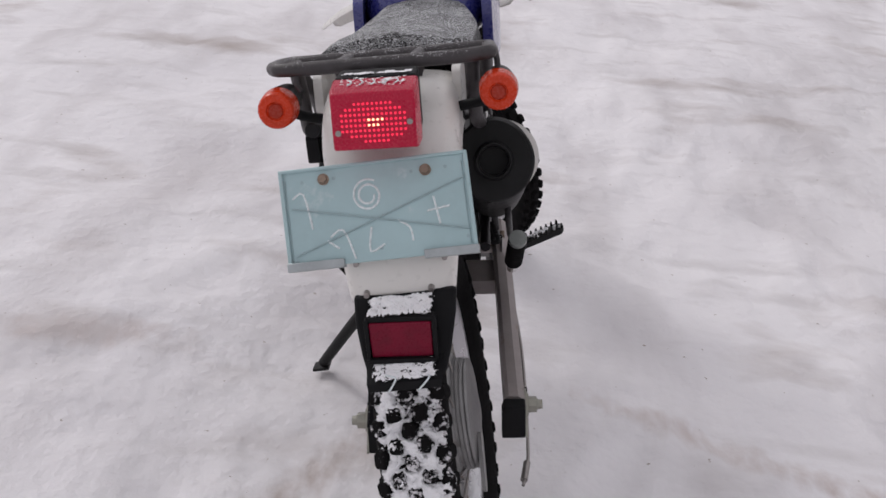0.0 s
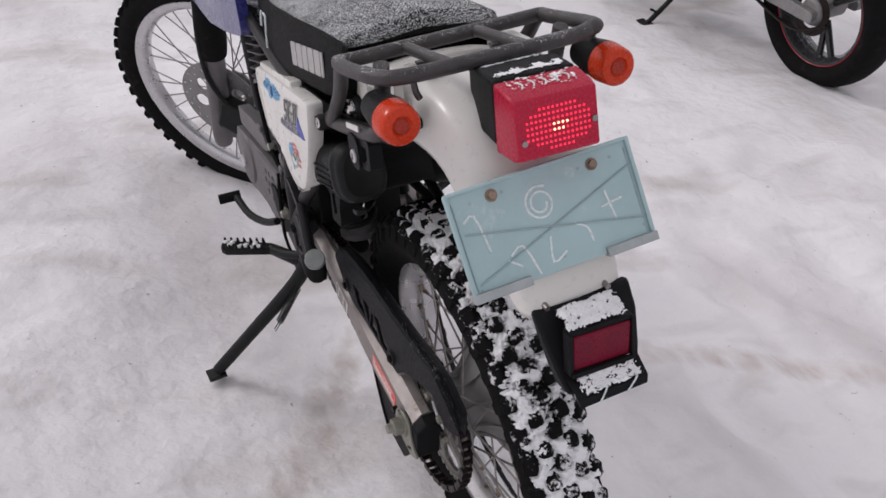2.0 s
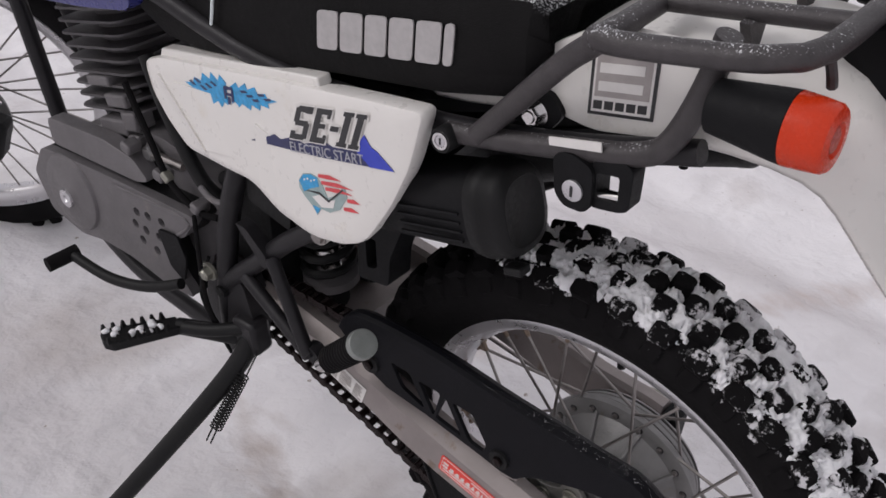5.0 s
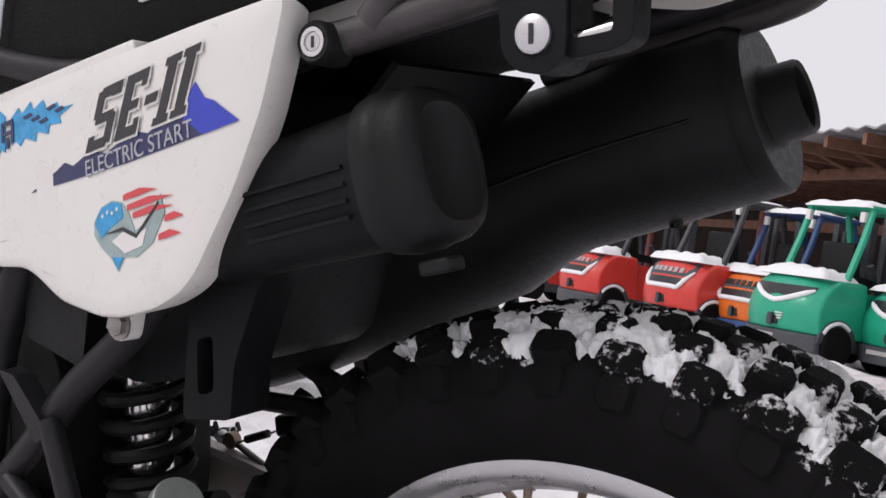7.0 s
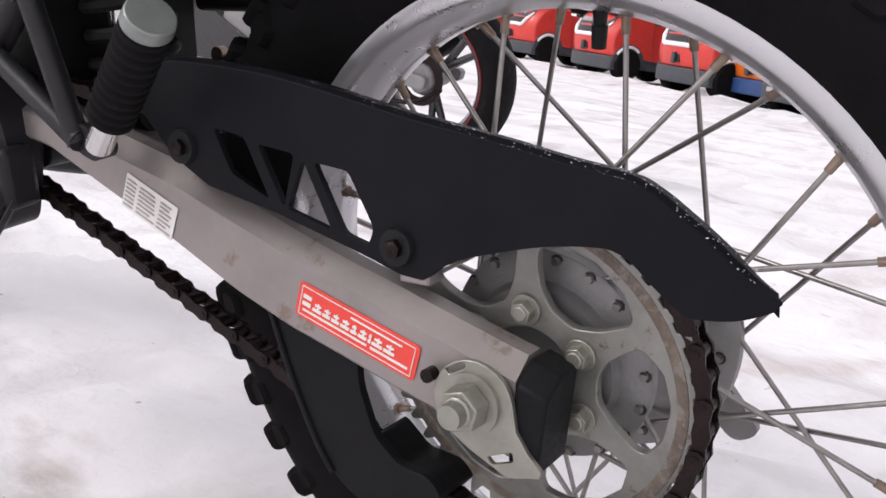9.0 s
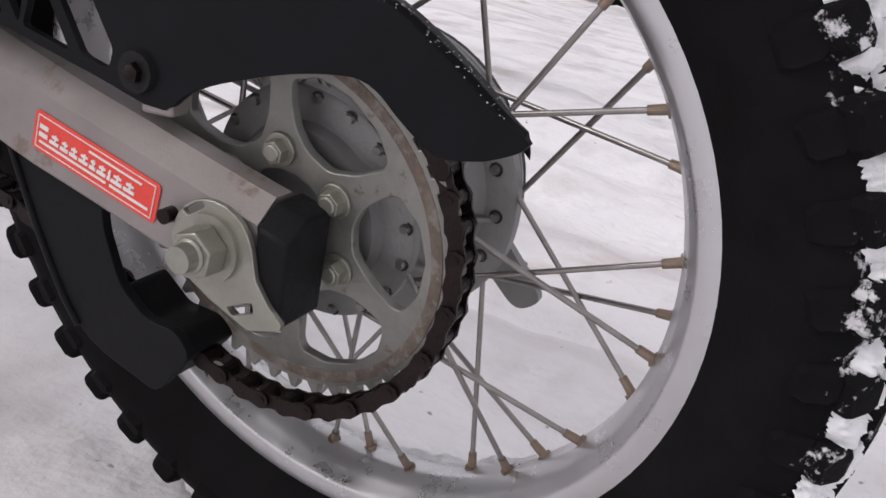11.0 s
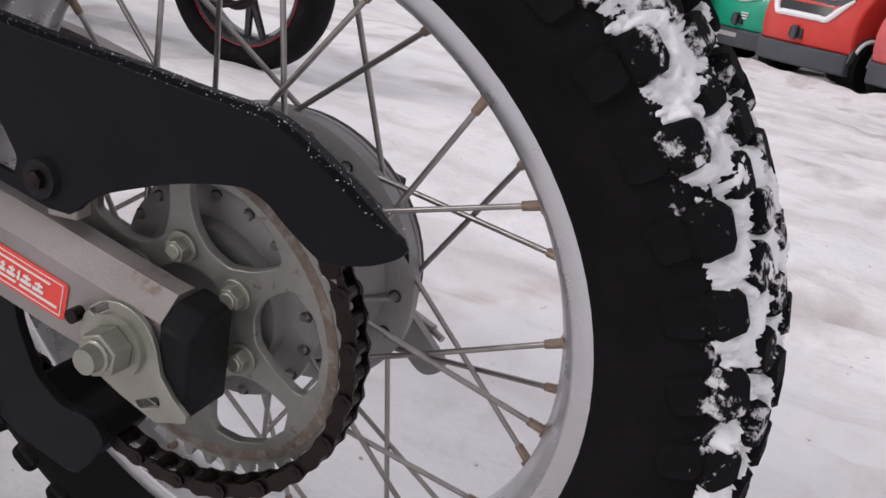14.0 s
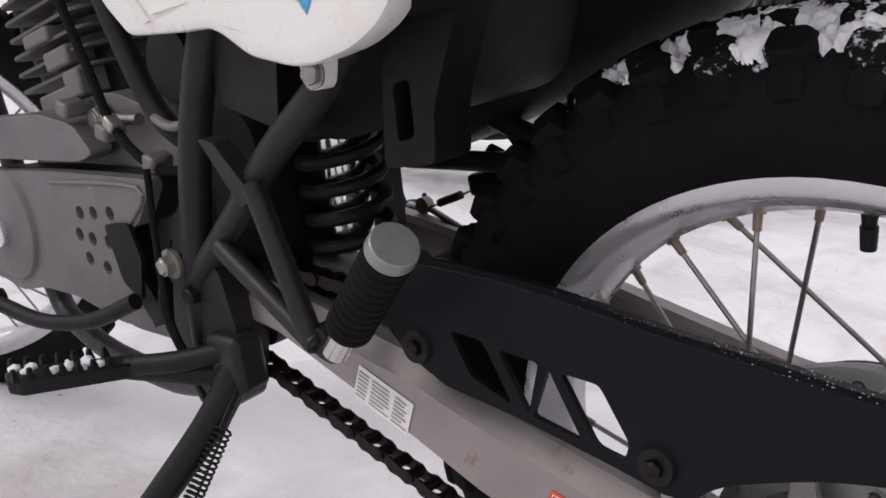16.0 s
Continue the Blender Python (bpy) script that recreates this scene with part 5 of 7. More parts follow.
    for pts in (swirl, [(0.24, 0.72), (0.31, 0.66), (0.36, 0.96)], [(0.28, 0.84), (0.22, 0.75)], [(0.46, 0.66), (0.44, 0.90), (0.52, 0.84)], [(0.60, 0.62), (0.66, 0.70), (0.67, 0.84)], [(0.80, 0.42), (0.82, 0.70)], [(0.76, 0.56), (0.88, 0.53)], [(0.06, 0.30), (0.12, 0.26), (0.15, 0.62)]):
        part("chalk_stroke", tube(bmesh.new(), [on(a, b, 0.0032) for a, b in pts], 0.0015, 6, n=3), CHALK, plate)
    part("plate_mount", box(bmesh.new(), (0.0, -0.282, 0.80), (0.12, 0.02, 0.05), (20, 0, 0)), PLASTIC, bike)
    # mud flap with reflector
    secs = [[V(0.023 - w, y, z), V(0.023 + w, y, z + 0.006), V(0.023 + w, y + d, z + 0.006), V(0.023 - w, y + d, z)] for y, z, w, d in ((-0.342, 0.700, 0.064, 0.012), (-0.362, 0.672, 0.062, 0.02), (-0.378, 0.635, 0.055, 0.025), (-0.390, 0.606, 0.047, 0.03))]
    flap = part("mud_flap", loft(bmesh.new(), secs), PLASTIC, bike, "black mud flap with snow on its ledges", bevel=0.004)
    part("flap_lip", loft(bmesh.new(), [[V(0.022 - w, y, z), V(0.022 + w, y, z + 0.005), V(0.022 + w, y + 0.012, z + 0.01), V(0.022 - w, y + 0.012, z + 0.006)] for y, z, w in ((-0.384, 0.630, 0.048), (-0.412, 0.614, 0.046), (-0.414, 0.604, 0.044))]), PLASTIC, flap, bevel=0.003)
    frame_bm = bmesh.new()
    for cxy, sz in (((0.020, -0.382, 0.688), (0.082, 0.016, 0.006)), ((0.020, -0.388, 0.636), (0.082, 0.016, 0.006)), ((-0.0205, -0.385, 0.662), (0.005, 0.016, 0.055)), ((0.0605, -0.385, 0.662), (0.005, 0.016, 0.055))):
        box(frame_bm, cxy, sz)
    part("reflector_frame", frame_bm, PLASTIC, flap, bevel=0.001)
    part("reflector", box(bmesh.new(), (0.020, -0.386, 0.662), (0.075, 0.010, 0.046), (3, 0, 0)), REFLECTOR, flap, "dark red rear reflector", bevel=0.002)
    part("flap_snow", snow_sheet((V(-0.022, -0.347, 0.7005), V(0.064, -0.347, 0.7045), V(0.062, -0.388, 0.6925), V(-0.021, -0.388, 0.6905)), 0.004, 5, 0.42), SNOW, flap, "snow lying on the ledge", smooth=80)
    part("flap_snow", snow_sheet((V(-0.022, -0.388, 0.6335), V(0.066, -0.388, 0.6385), V(0.064, -0.4145, 0.6215), V(-0.020, -0.4145, 0.6165)), 0.003, 9, 0.30), SNOW, flap, smooth=80)
    for k in (0, 1):
        part("chalk_stroke", tube(bmesh.new(), [(0.0 + k * 0.05, -0.412, 0.626), (0.012 + k * 0.04, -0.413, 0.622), (0.003 + k * 0.035, -0.415, 0.606)], 0.0012, 6), CHALK, flap)
    # turn signals
    for s, c in ((-1, V(-0.1348, -0.2226, 0.9127)), (1, V(0.1484, -0.2135, 0.9185))):
        bm = bmesh.new()
        lathe(bm, [(c.y + 0.078, 0.010), (c.y + 0.075, 0.019), (c.y + 0.030, 0.0245), (c.y + 0.019, 0.0255), (c.y + 0.019, 0.005)], (c.x, c.z), 28, "y")
        sig = part("turn_signal", bm, PLASTIC, bike, "round black turn signal with orange lens", bevel=0.001)
        bm = lathe(bmesh.new(), [(c.y + 0.019, 0.0255), (c.y + 0.004, 0.0245), (c.y - 0.006, 0.0235), (c.y - 0.0085, 0.0215), (c.y - 0.0095, 0.0125), (c.y - 0.0070, 0.0105), (c.y - 0.0075, 0.0)], (c.x, c.z), 36, "y")
        sl = part("orange_lens", bm, ORANGE, sig, "orange plastic lens")
        part("lens_core", lathe(bmesh.new(), [(c.y - 0.0072, 0.0098), (c.y - 0.0086, 0.0085), (c.y - 0.0086, 0.0)], (c.x, c.z), 24, "y"), ORANGEDARK, sl)
        part("signal_stalk", tube(bmesh.new(), [c + V(0, 0.045, -0.006), c + V(-s * 0.02, 0.055, -0.022), c + V(-s * 0.055, 0.06, -0.030)], 0.007, 10), PLASTIC, sig)
    # luggage rack
    SETTING[0] = None
    fl, rl, rl2, rr, rr2, fr = V(-0.143, -0.045, 0.934), V(-0.143, -0.165, 0.950), V(-0.112, -0.192, 0.953), V(0.112, -0.190, 0.957), V(0.143, -0.163, 0.956), V(0.137, -0.040, 0.940)
    corner = [fl, fl.lerp(rl, 0.8), rl.lerp(rl2, 0.35), rl.lerp(rl2, 0.75), rl2.lerp(rr, 0.15), rl2.lerp(rr, 0.9), rr.lerp(rr2, 0.45), rr2, rr2.lerp(fr, 0.8), fr, fr.lerp(fl, 0.12), fr.lerp(fl, 0.88)]
    rack = part("luggage_rack", tube(bmesh.new(), corner, 0.0092, 14, closed=True, n=4), RACK, bike, "dark grey tubular luggage rack, lightly frosted")
    for a, b in ((V(-0.055, -0.044, 0.936), V(-0.055, -0.190, 0.953)), (V(0.042, -0.042, 0.938), V(0.042, -0.190, 0.955))):
        part("cross_tube", rod(bmesh.new(), a, b, 0.0078), RACK, rack)
        part("rack_foot", loft(bmesh.new(), [[a.lerp(b, 0.5) + V(sx * wx, sy * 0.004, dz) for sx, sy in ((-1, -1), (1, -1), (1, 1), (-1, 1))] for wx, dz in ((0.016, -0.004), (0.006, -0.028))]), RACK, rack)
    for s in (-1, 1):
        x = 0.126 * s
        ft = fl if s < 0 else fr
        part("rack_leg", tube(bmesh.new(), [V(x, 0.075, 0.814), V(x, 0.025, 0.868), V(x * 1.05, -0.012, 0.906), ft.lerp(V(x, -0.012, 0.906), 0.3), ft], 0.0095, 14), RACK, rack)
        part("rack_rail", tube(bmesh.new(), [V(-0.122 * -s, 0.108, 0.806), V(0.122 * s, 0.060, 0.814), V(0.120 * s, -0.014, 0.829), V(0.119 * s, -0.070, 0.842), V(0.117 * s, -0.094, 0.858), V(0.116 * s, -0.113, 0.900), V(0.118 * s, -0.128, 0.950)], 0.0098, 14), RACK, rack)
        part("rail_screw", hexbolt(bmesh.new(), (0.105 * s, 0.030, 0.841), 0.008, 0.012, 0.012, axis=(s, 0, 0)), CHROME, rack)
        part("rail_tag", slab(bmesh.new(), [(0.002, 0.838), (-0.045, 0.848), (-0.046, 0.840), (0.001, 0.831)], s * 0.1285, s * 0.130), STICKWHITE, rack, "small white tag on the rail")
        part("rail_plate", slab(bmesh.new(), rounded([(0.060, 0.83), (0.045, 0.86), (0.018, 0.862), (0.004, 0.845), (0.02, 0.825)], 0.008), s * 0.100, s * 0.107), PLASTIC, rack, bevel=0.002)
    part("rack_hook", tube(bmesh.new(), [(0.148, -0.145, 0.955), (0.150, -0.150, 0.93), (0.140, -0.155, 0.905)], 0.004, 8), RACK, rack)
    part("rack_hook", tube(bmesh.new(), [(-0.105, -0.190, 0.950), (-0.104, -0.194, 0.935), (-0.100, -0.194, 0.926)], 0.004, 8), RACK, rack)


sit((0.0053, 0.0025, -0.0060), (-0.83, -0.06, -0.44), 0.996)
build_tail()
SETTING[0] = None


def build_frame():
    frame_ob = part("frame", tube(bmesh.new(), [(-0.085, 0.405, 0.71), (-0.104, 0.420, 0.650), (-0.110, 0.447, 0.576), (-0.110, 0.474, 0.484), (-0.108, 0.490, 0.410), (-0.105, 0.497, 0.350)], 0.0130, 16), PAINT, bike, "dark grey painted tubular steel frame")
    part("frame_tube", tube(bmesh.new(), [(-0.100, 0.245, 0.675), (-0.108, 0.290, 0.626), (-0.112, 0.350, 0.578), (-0.112, 0.410, 0.522), (-0.112, 0.470, 0.469)], 0.0118, 16), PAINT, frame_ob)
    for s in (-1, 1):
        part("frame_tube", tube(bmesh.new(), [(0.10 * s, 0.55, 0.84), (0.105 * s, 0.35, 0.80), (0.108 * s, 0.15, 0.805), (0.108 * s, 0.0, 0.830), (0.10 * s, -0.12, 0.86)], 0.0105, 14), PAINT, frame_ob)
        if s > 0:
            part("frame_tube", tube(bmesh.new(), [(0.10, 0.415, 0.70), (0.105, 0.44, 0.575), (0.105, 0.48, 0.46), (0.10, 0.497, 0.35)], 0.013, 14), PAINT, frame_ob)
        part("frame_tube", tube(bmesh.new(), [(0.105 * s, 0.497, 0.36), (0.09 * s, 0.60, 0.335), (0.07 * s, 0.78, 0.34), (0.05 * s, 0.88, 0.42), (0.02 * s, 1.0, 0.90)], 0.012, 14), PAINT, frame_ob)
    bm = slab(bmesh.new(), rounded([(0.440, 0.480), (0.500, 0.485), (0.525, 0.40), (0.505, 0.34), (0.455, 0.35), (0.430, 0.42)], 0.012), -0.085, -0.118)
    part("peg_plate", bm, PAINT, frame_ob, bevel=0.004)
    part("frame_bolt", hexbolt(bmesh.new(), (-0.122, 0.493, 0.478), 0.0095, 0.012, 0.013), ZINC, frame_ob)
    part("pivot_bolt", hexbolt(bmesh.new(), (-0.118, 0.478, 0.452), 0.009, 0.008, 0.0), MATT, frame_ob)
    # passenger peg bracket, a V of tubes, and the folded rubber peg
    bracket = part("peg_bracket", rod(bmesh.new(), (-0.120, 0.425, 0.500), (-0.138, 0.308, 0.449), 0.0085, seg=12), PAINT, bike, "welded tubular passenger peg bracket")
    part("bracket_tube", rod(bmesh.new(), (-0.122, 0.368, 0.556), (-0.138, 0.310, 0.447), 0.0085, seg=12), PAINT, bracket)
    part("bracket_plate", slab(bmesh.new(), rounded([(0.416, 0.588), (0.398, 0.586), (0.362, 0.548), (0.378, 0.538)], 0.004), -0.112, -0.128), PAINT, bracket, bevel=0.003)
    part("bracket_clevis", slab(bmesh.new(), rounded([(0.320, 0.458), (0.313, 0.440), (0.294, 0.435), (0.287, 0.445), (0.302, 0.462)], 0.006), -0.122, -0.138), PAINT, bracket, bevel=0.002)
    for s in (-1, 1):
        a, b = V(0.139 * s, 0.287, 0.449), V(0.157 * s, 0.196, 0.543)
        core = part("passenger_peg", rod(bmesh.new(), a, a.lerp(b, 0.34), 0.0098, seg=16), CHROME, bike, "folded passenger footpeg with ribbed rubber")
        d = (b - a).normalized()
        bm = bmesh.new()
        pts, rad, n = [], [], 11
        for i in range(n):
            for t, r in ((0.0, 0.0142), (0.30, 0.0166), (0.70, 0.0166), (0.98, 0.0142)):
                pts.append(a.lerp(b, 0.245 + 0.695 * (i + t) / n))
                rad.append(r)
        tube(bm, pts, rad, 24, n=1)
        part("peg_rubber", bm, RUBBER, core, "ribbed black rubber sleeve")
        part("peg_cap", rod(bmesh.new(), a.lerp(b, 0.94), b + d * 0.002, 0.0168, 0.0160, 28), CAPWHITE, core, "pale metal end disc", bevel=0.001)
    # rider's peg
    for s in (-1, 1):
        a, b = V(0.158 * s, 0.535, 0.392), V(0.247 * s, 0.572, 0.408)
        peg = part("rider_peg", rod(bmesh.new(), V(0.118 * s, 0.455, 0.385), V(0.160 * s, 0.536, 0.391), 0.013, 0.011, 12), MATT, bike, "toothed black steel footpeg with snow")
        d, q = (b - a).normalized(), (b - a).normalized().cross(V(0, 0, 1))
        bm = bmesh.new()
        o = [a + q * 0.012, b - d * 0.01 + q * 0.017, b + q * 0.008, b - q * 0.008, b - d * 0.01 - q * 0.017, a - q * 0.012]
        loft(bm, [[p + V(0, 0, h) for p in o] for h in (-0.008, 0.006)])
        part("peg_body", bm, MATT, peg, bevel=0.002)
        for i in range(7):
            for w in (-1, 1):
                c = a.lerp(b, 0.18 + 0.125 * i) + q * (0.0135 * w) + V(0, 0, 0.005)
                part("peg_tooth", rod(bmesh.new(), c, c + V(0, 0, 0.010), 0.0045, 0.002, 4), MATT, peg, smooth=0)
        bm = bmesh.new()
        for i in range(12):
            c = a.lerp(b, random.Random(i).uniform(0.15, 0.95)) + q * random.Random(i + 50).uniform(-0.01, 0.01)
            rough_blob(bm, c + V(0, 0, 0.007), (0.006, 0.006, 0.004), i)
        tagged(part("peg_snow", bm, SNOW, peg, "snow on the footpeg", smooth=80), kind="stuff")
        part("peg_link", tube(bmesh.new(), [V(0.120 * s, 0.440, 0.410), V(0.145 * s, 0.480, 0.402), V(0.160 * s, 0.520, 0.396)], 0.009, 10), MATT, peg)
    # side stand with its springs
    stand = part("side_stand", tube(bmesh.new(), [(-0.118, 0.440, 0.395), (-0.150, 0.452, 0.350), (-0.240, 0.512, 0.240), (-0.318, 0.572, 0.140)], [0.0145, 0.0135, 0.0125, 0.012], 14), MATT, bike, "black steel side stand resting on the snow")
    part("stand_foot", slab(bmesh.new(), rounded([(0.555, 0.134), (0.598, 0.131), (0.600, 0.125), (0.555, 0.127)], 0.003), -0.342, -0.306), MATT, stand, bevel=0.002)
    part("stand_clevis", box(bmesh.new(), (-0.116, 0.440, 0.400), (0.03, 0.04, 0.05)), PAINT, stand, bevel=0.006)
    for off in (0.0, 0.008):
        coil, a, b = [], V(-0.128, 0.428 - off, 0.385), V(-0.205, 0.462 - off, 0.262)
        d = (b - a)
        e1 = d.normalized().orthogonal().normalized()
        e2 = d.normalized().cross(e1)
        for i in range(150):
            t = i / 149
            coil.append(a + d * (0.25 + 0.6 * t) + 0.0048 * (math.cos(i * 0.78) * e1 + math.sin(i * 0.78) * e2))
        part("stand_spring", tube(bmesh.new(), [a] + coil + [b], 0.0011, 6, n=1), MATT, stand)
    # gear shift lever
    lever = part("gear_lever", tube(bmesh.new(), [(-0.135, 0.545, 0.440), (-0.150, 0.600, 0.418), (-0.165, 0.665, 0.412), (-0.170, 0.740, 0.420)], 0.0075, 10), MATT, bike, "black gear lever with rubber tip")
    part("lever_tip", rod(bmesh.new(), (-0.160, 0.742, 0.420), (-0.205, 0.748, 0.420), 0.0105, seg=14), RUBBER, lever)
    # brake side: pedal rod and right-hand arm fittings
    pedal = part("brake_rod", tube(bmesh.new(), [(0.12, 0.50, 0.36), (0.140, 0.25, 0.30), (0.138, -0.02, 0.245), (0.126, -0.085, 0.228)], 0.0028, 8), STEEL, bike, "thin steel brake rod")
    part("rod_spring", tube(bmesh.new(), [(0.135, -0.04, 0.241), (0.128, -0.075, 0.231)], 0.006, 10), STEEL, pedal)
    # shock absorber
    coil = [(-0.022 + 0.032 * math.cos(i * 0.5), 0.383 + 0.032 * math.sin(i * 0.5), 0.470 + 0.22 * i / 120) for i in range(121)]
    shock = part("shock_absorber", rod(bmesh.new(), (-0.022, 0.383, 0.42), (-0.022, 0.383, 0.70), 0.019, seg=20), CHROME, bike, "rear shock absorber with dark spring")
    part("spring", tube(bmesh.new(), coil, 0.0060, 8, n=1), MATT, shock)
    part("shock_collar", rod(bmesh.new(), (-0.022, 0.383, 0.455), (-0.022, 0.383, 0.467), 0.036, seg=24), ENGINE, shock)
    for x, z in ((-0.03, 0.46), (0.03, 0.46)):
        part("linkage", rod(bmesh.new(), (x, 0.36, z - 0.02), (x, 0.44, z - 0.04), 0.014), MATT, shock)


sit((0.0402, 0.0197, 0.0030), (0.96, -3.29, 0.53), 1.000)
build_frame()
SETTING[0] = None


def build_far_side():
    """Tubes, brake light switch and its spring between the tyre and the silencer."""
    tubes = part("far_peg_bracket", rod(bmesh.new(), (0.105, 0.440, 0.526), (0.105, 0.245, 0.530), 0.0090, seg=14), PAINT, bike, "dark tubes on the far side with a brake light switch")
    part("bracket_tube", rod(bmesh.new(), (0.105, 0.360, 0.575), (0.105, 0.240, 0.533), 0.0090, seg=14), PAINT, tubes)
    switch = part("brake_switch", box(bmesh.new(), (0.120, 0.352, 0.507), (0.020, 0.048, 0.020), (-10, 0, 0)), PLASTIC, tubes, "black brake light switch", bevel=0.004)
    part("switch_boot", tube(bmesh.new(), [(0.120, 0.345, 0.515), (0.118, 0.340, 0.528), (0.116, 0.352, 0.536)], [0.008, 0.007, 0.006], 10), RUBBER, switch)
    part("switch_wire", tube(bmesh.new(), [(0.120, 0.330, 0.511), (0.118, 0.316, 0.522), (0.112, 0.320, 0.545), (0.108, 0.334, 0.562)], 0.0032, 8), RUBBER, switch)
    part("switch_rod", tube(bmesh.new(), [(0.124, 0.374, 0.500), (0.130, 0.400, 0.489), (0.130, 0.447, 0.472)], 0.0012, 6), STEEL, switch)
    part("switch_spring", rod(bmesh.new(), (0.130, 0.402, 0.4885), (0.130, 0.430, 0.4785), 0.0040, seg=10), MATT, switch)
    part("link_rod", rod(bmesh.new(), (0.132, 0.452, 0.474), (0.132, 0.370, 0.440), 0.0032, seg=8), STEEL, tubes)
    part("link_eye", rod(bmesh.new(), (0.128, 0.452, 0.474), (0.137, 0.452, 0.474), 0.008, seg=14), RUSTY, tubes)
    part("silencer_stay", tube(bmesh.new(), [(0.150, 0.185, 0.640), (0.150, 0.163, 0.640), (0.150, 0.152, 0.633), (0.150, 0.158, 0.619), (0.150, 0.200, 0.588), (0.150, 0.300, 0.530)], 0.0058, 10), PAINT, tubes)


build_far_side()


def build_boxes():
    # air box and inner fender
    bm = slab(bmesh.new(), rounded([(0.19, 0.80), (0.44, 0.78), (0.44, 0.66), (0.40, 0.60), (0.33, 0.58), (0.25, 0.60), (0.20, 0.68)], 0.02), -0.075, 0.085)
    inner = part("air_box", bm, PLASTIC, bike, "black plastic air box", bevel=0.006)
    bm = slab(bmesh.new(), rounded([(0.262, 0.570), (0.217, 0.575), (0.213, 0.612), (0.190, 0.665), (0.160, 0.690), (0.22, 0.70), (0.250, 0.660), (0.256, 0.625)], 0.006), -0.095, -0.060, [rounded([(0.247, 0.625), (0.232, 0.629), (0.232, 0.592), (0.247, 0.588)], 0.005)])
    part("box_bracket", bm, PLASTIC, inner, bevel=0.003)
    part("splash_sheet", loft(bmesh.new(), [[V(x, y, z) for x in (-0.075, 0.085)] + [V(x, y - 0.004, z - 0.003) for x in (0.085, -0.075)] for y, z in ((0.10, 0.80), (0.15, 0.75), (0.20, 0.70), (0.215, 0.675))]), PLASTIC, inner)
    part("inner_fender", loft(bmesh.new(), [[V(-0.086, y, z), V(0.086, y, z), V(0.086, y, z - 0.012), V(-0.086, y, z - 0.012)] for y, z in ((0.22, 0.79), (0.14, 0.812), (0.08, 0.83), (0.04, 0.84))]), PLASTIC, inner)
    # tool box: a round-cornered canister with a cap
    m = pose(-0.103, 0.072, 0.735, -13)

    def ring(y, w, h, n=32, p=2.7):
        out = []
        for i in range(n):
            a = 2 * math.pi * i / n
            c, s = math.cos(a), math.sin(a)
            out.append(V(w * math.copysign(abs(c) ** (2 / p), c), y, h * math.copysign(abs(s) ** (2 / p), s)))
        return out

    tool = part("tool_box", loft(bmesh.new(), [ring(0.150, 0.030, 0.033), ring(0.145, 0.034, 0.037), ring(0.005, 0.036, 0.040)]), PLASTIC, bike, "black plastic tool canister", m=m, smooth=50)
    part("tool_box_cap", loft(bmesh.new(), [ring(0.006, 0.0375, 0.0435), ring(-0.002, 0.0390, 0.0450), ring(-0.010, 0.0390, 0.0450), ring(-0.012, 0.0372, 0.0432), ring(-0.024, 0.0365, 0.0425), ring(-0.031, 0.0335, 0.0390), ring(-0.033, 0.0270, 0.0320), ring(-0.031, 0.0250, 0.0300)]), MATT, tool, "matt black round cap", smooth=50)
    for k in range(4):
        part("box_rib", box(bmesh.new(), (-0.0362, 0.050, -0.020 + 0.009 * k), (0.003, 0.075, 0.0022)), PLASTIC, tool)
    part("box_clip", box(bmesh.new(), (-0.012, -0.022, -0.0535), (0.016, 0.020, 0.008)), MATT, tool, bevel=0.002)
    # helmet lock
    lock = part("helmet_lock", slab(bmesh.new(), rounded([(-0.004, 0.826), (-0.007, 0.792), (-0.016, 0.783), (-0.034, 0.783), (-0.041, 0.790), (-0.041, 0.824), (-0.02, 0.832)], 0.007), -0.104, -0.132), PLASTIC, bike, "black helmet lock with key barrel", bevel=0.003)
    bm = slab(bmesh.new(), rounded([(-0.038, 0.832), (-0.066, 0.837), (-0.074, 0.831), (-0.072, 0.796), (-0.064, 0.792), (-0.038, 0.788)], 0.006), -0.110, -0.128, [rounded([(-0.042, 0.820), (-0.042, 0.798), (-0.062, 0.800), (-0.062, 0.823)], 0.003)])
    part("lock_loop", bm, PLASTIC, lock, bevel=0.002)
    bm = lathe(bmesh.new(), [(-0.130, 0.0), (-0.130, 0.0092), (-0.134, 0.0092), (-0.135, 0.0076), (-0.1346, 0.0)], (-0.0245, 0.8005), 28)
    barrel = part("key_barrel", bm, RIM, lock, "bright key barrel")
    part("key_slot", box(bmesh.new(), (-0.1349, -0.0245, 0.8005), (0.0012, 0.0022, 0.0095)), INKHOLLOW, barrel)
    part("lock_pin", rod(bmesh.new(), (-0.122, -0.036, 0.797), (-0.122, -0.066, 0.803), 0.0042), CHROME, lock)
    # silencer on the far side
    d = V(-0.03, 0.956, -0.292).normalized()
    e = V(0.1362, -0.052, 0.7775)
    q = lambda s: e + d * s
    chamber = []
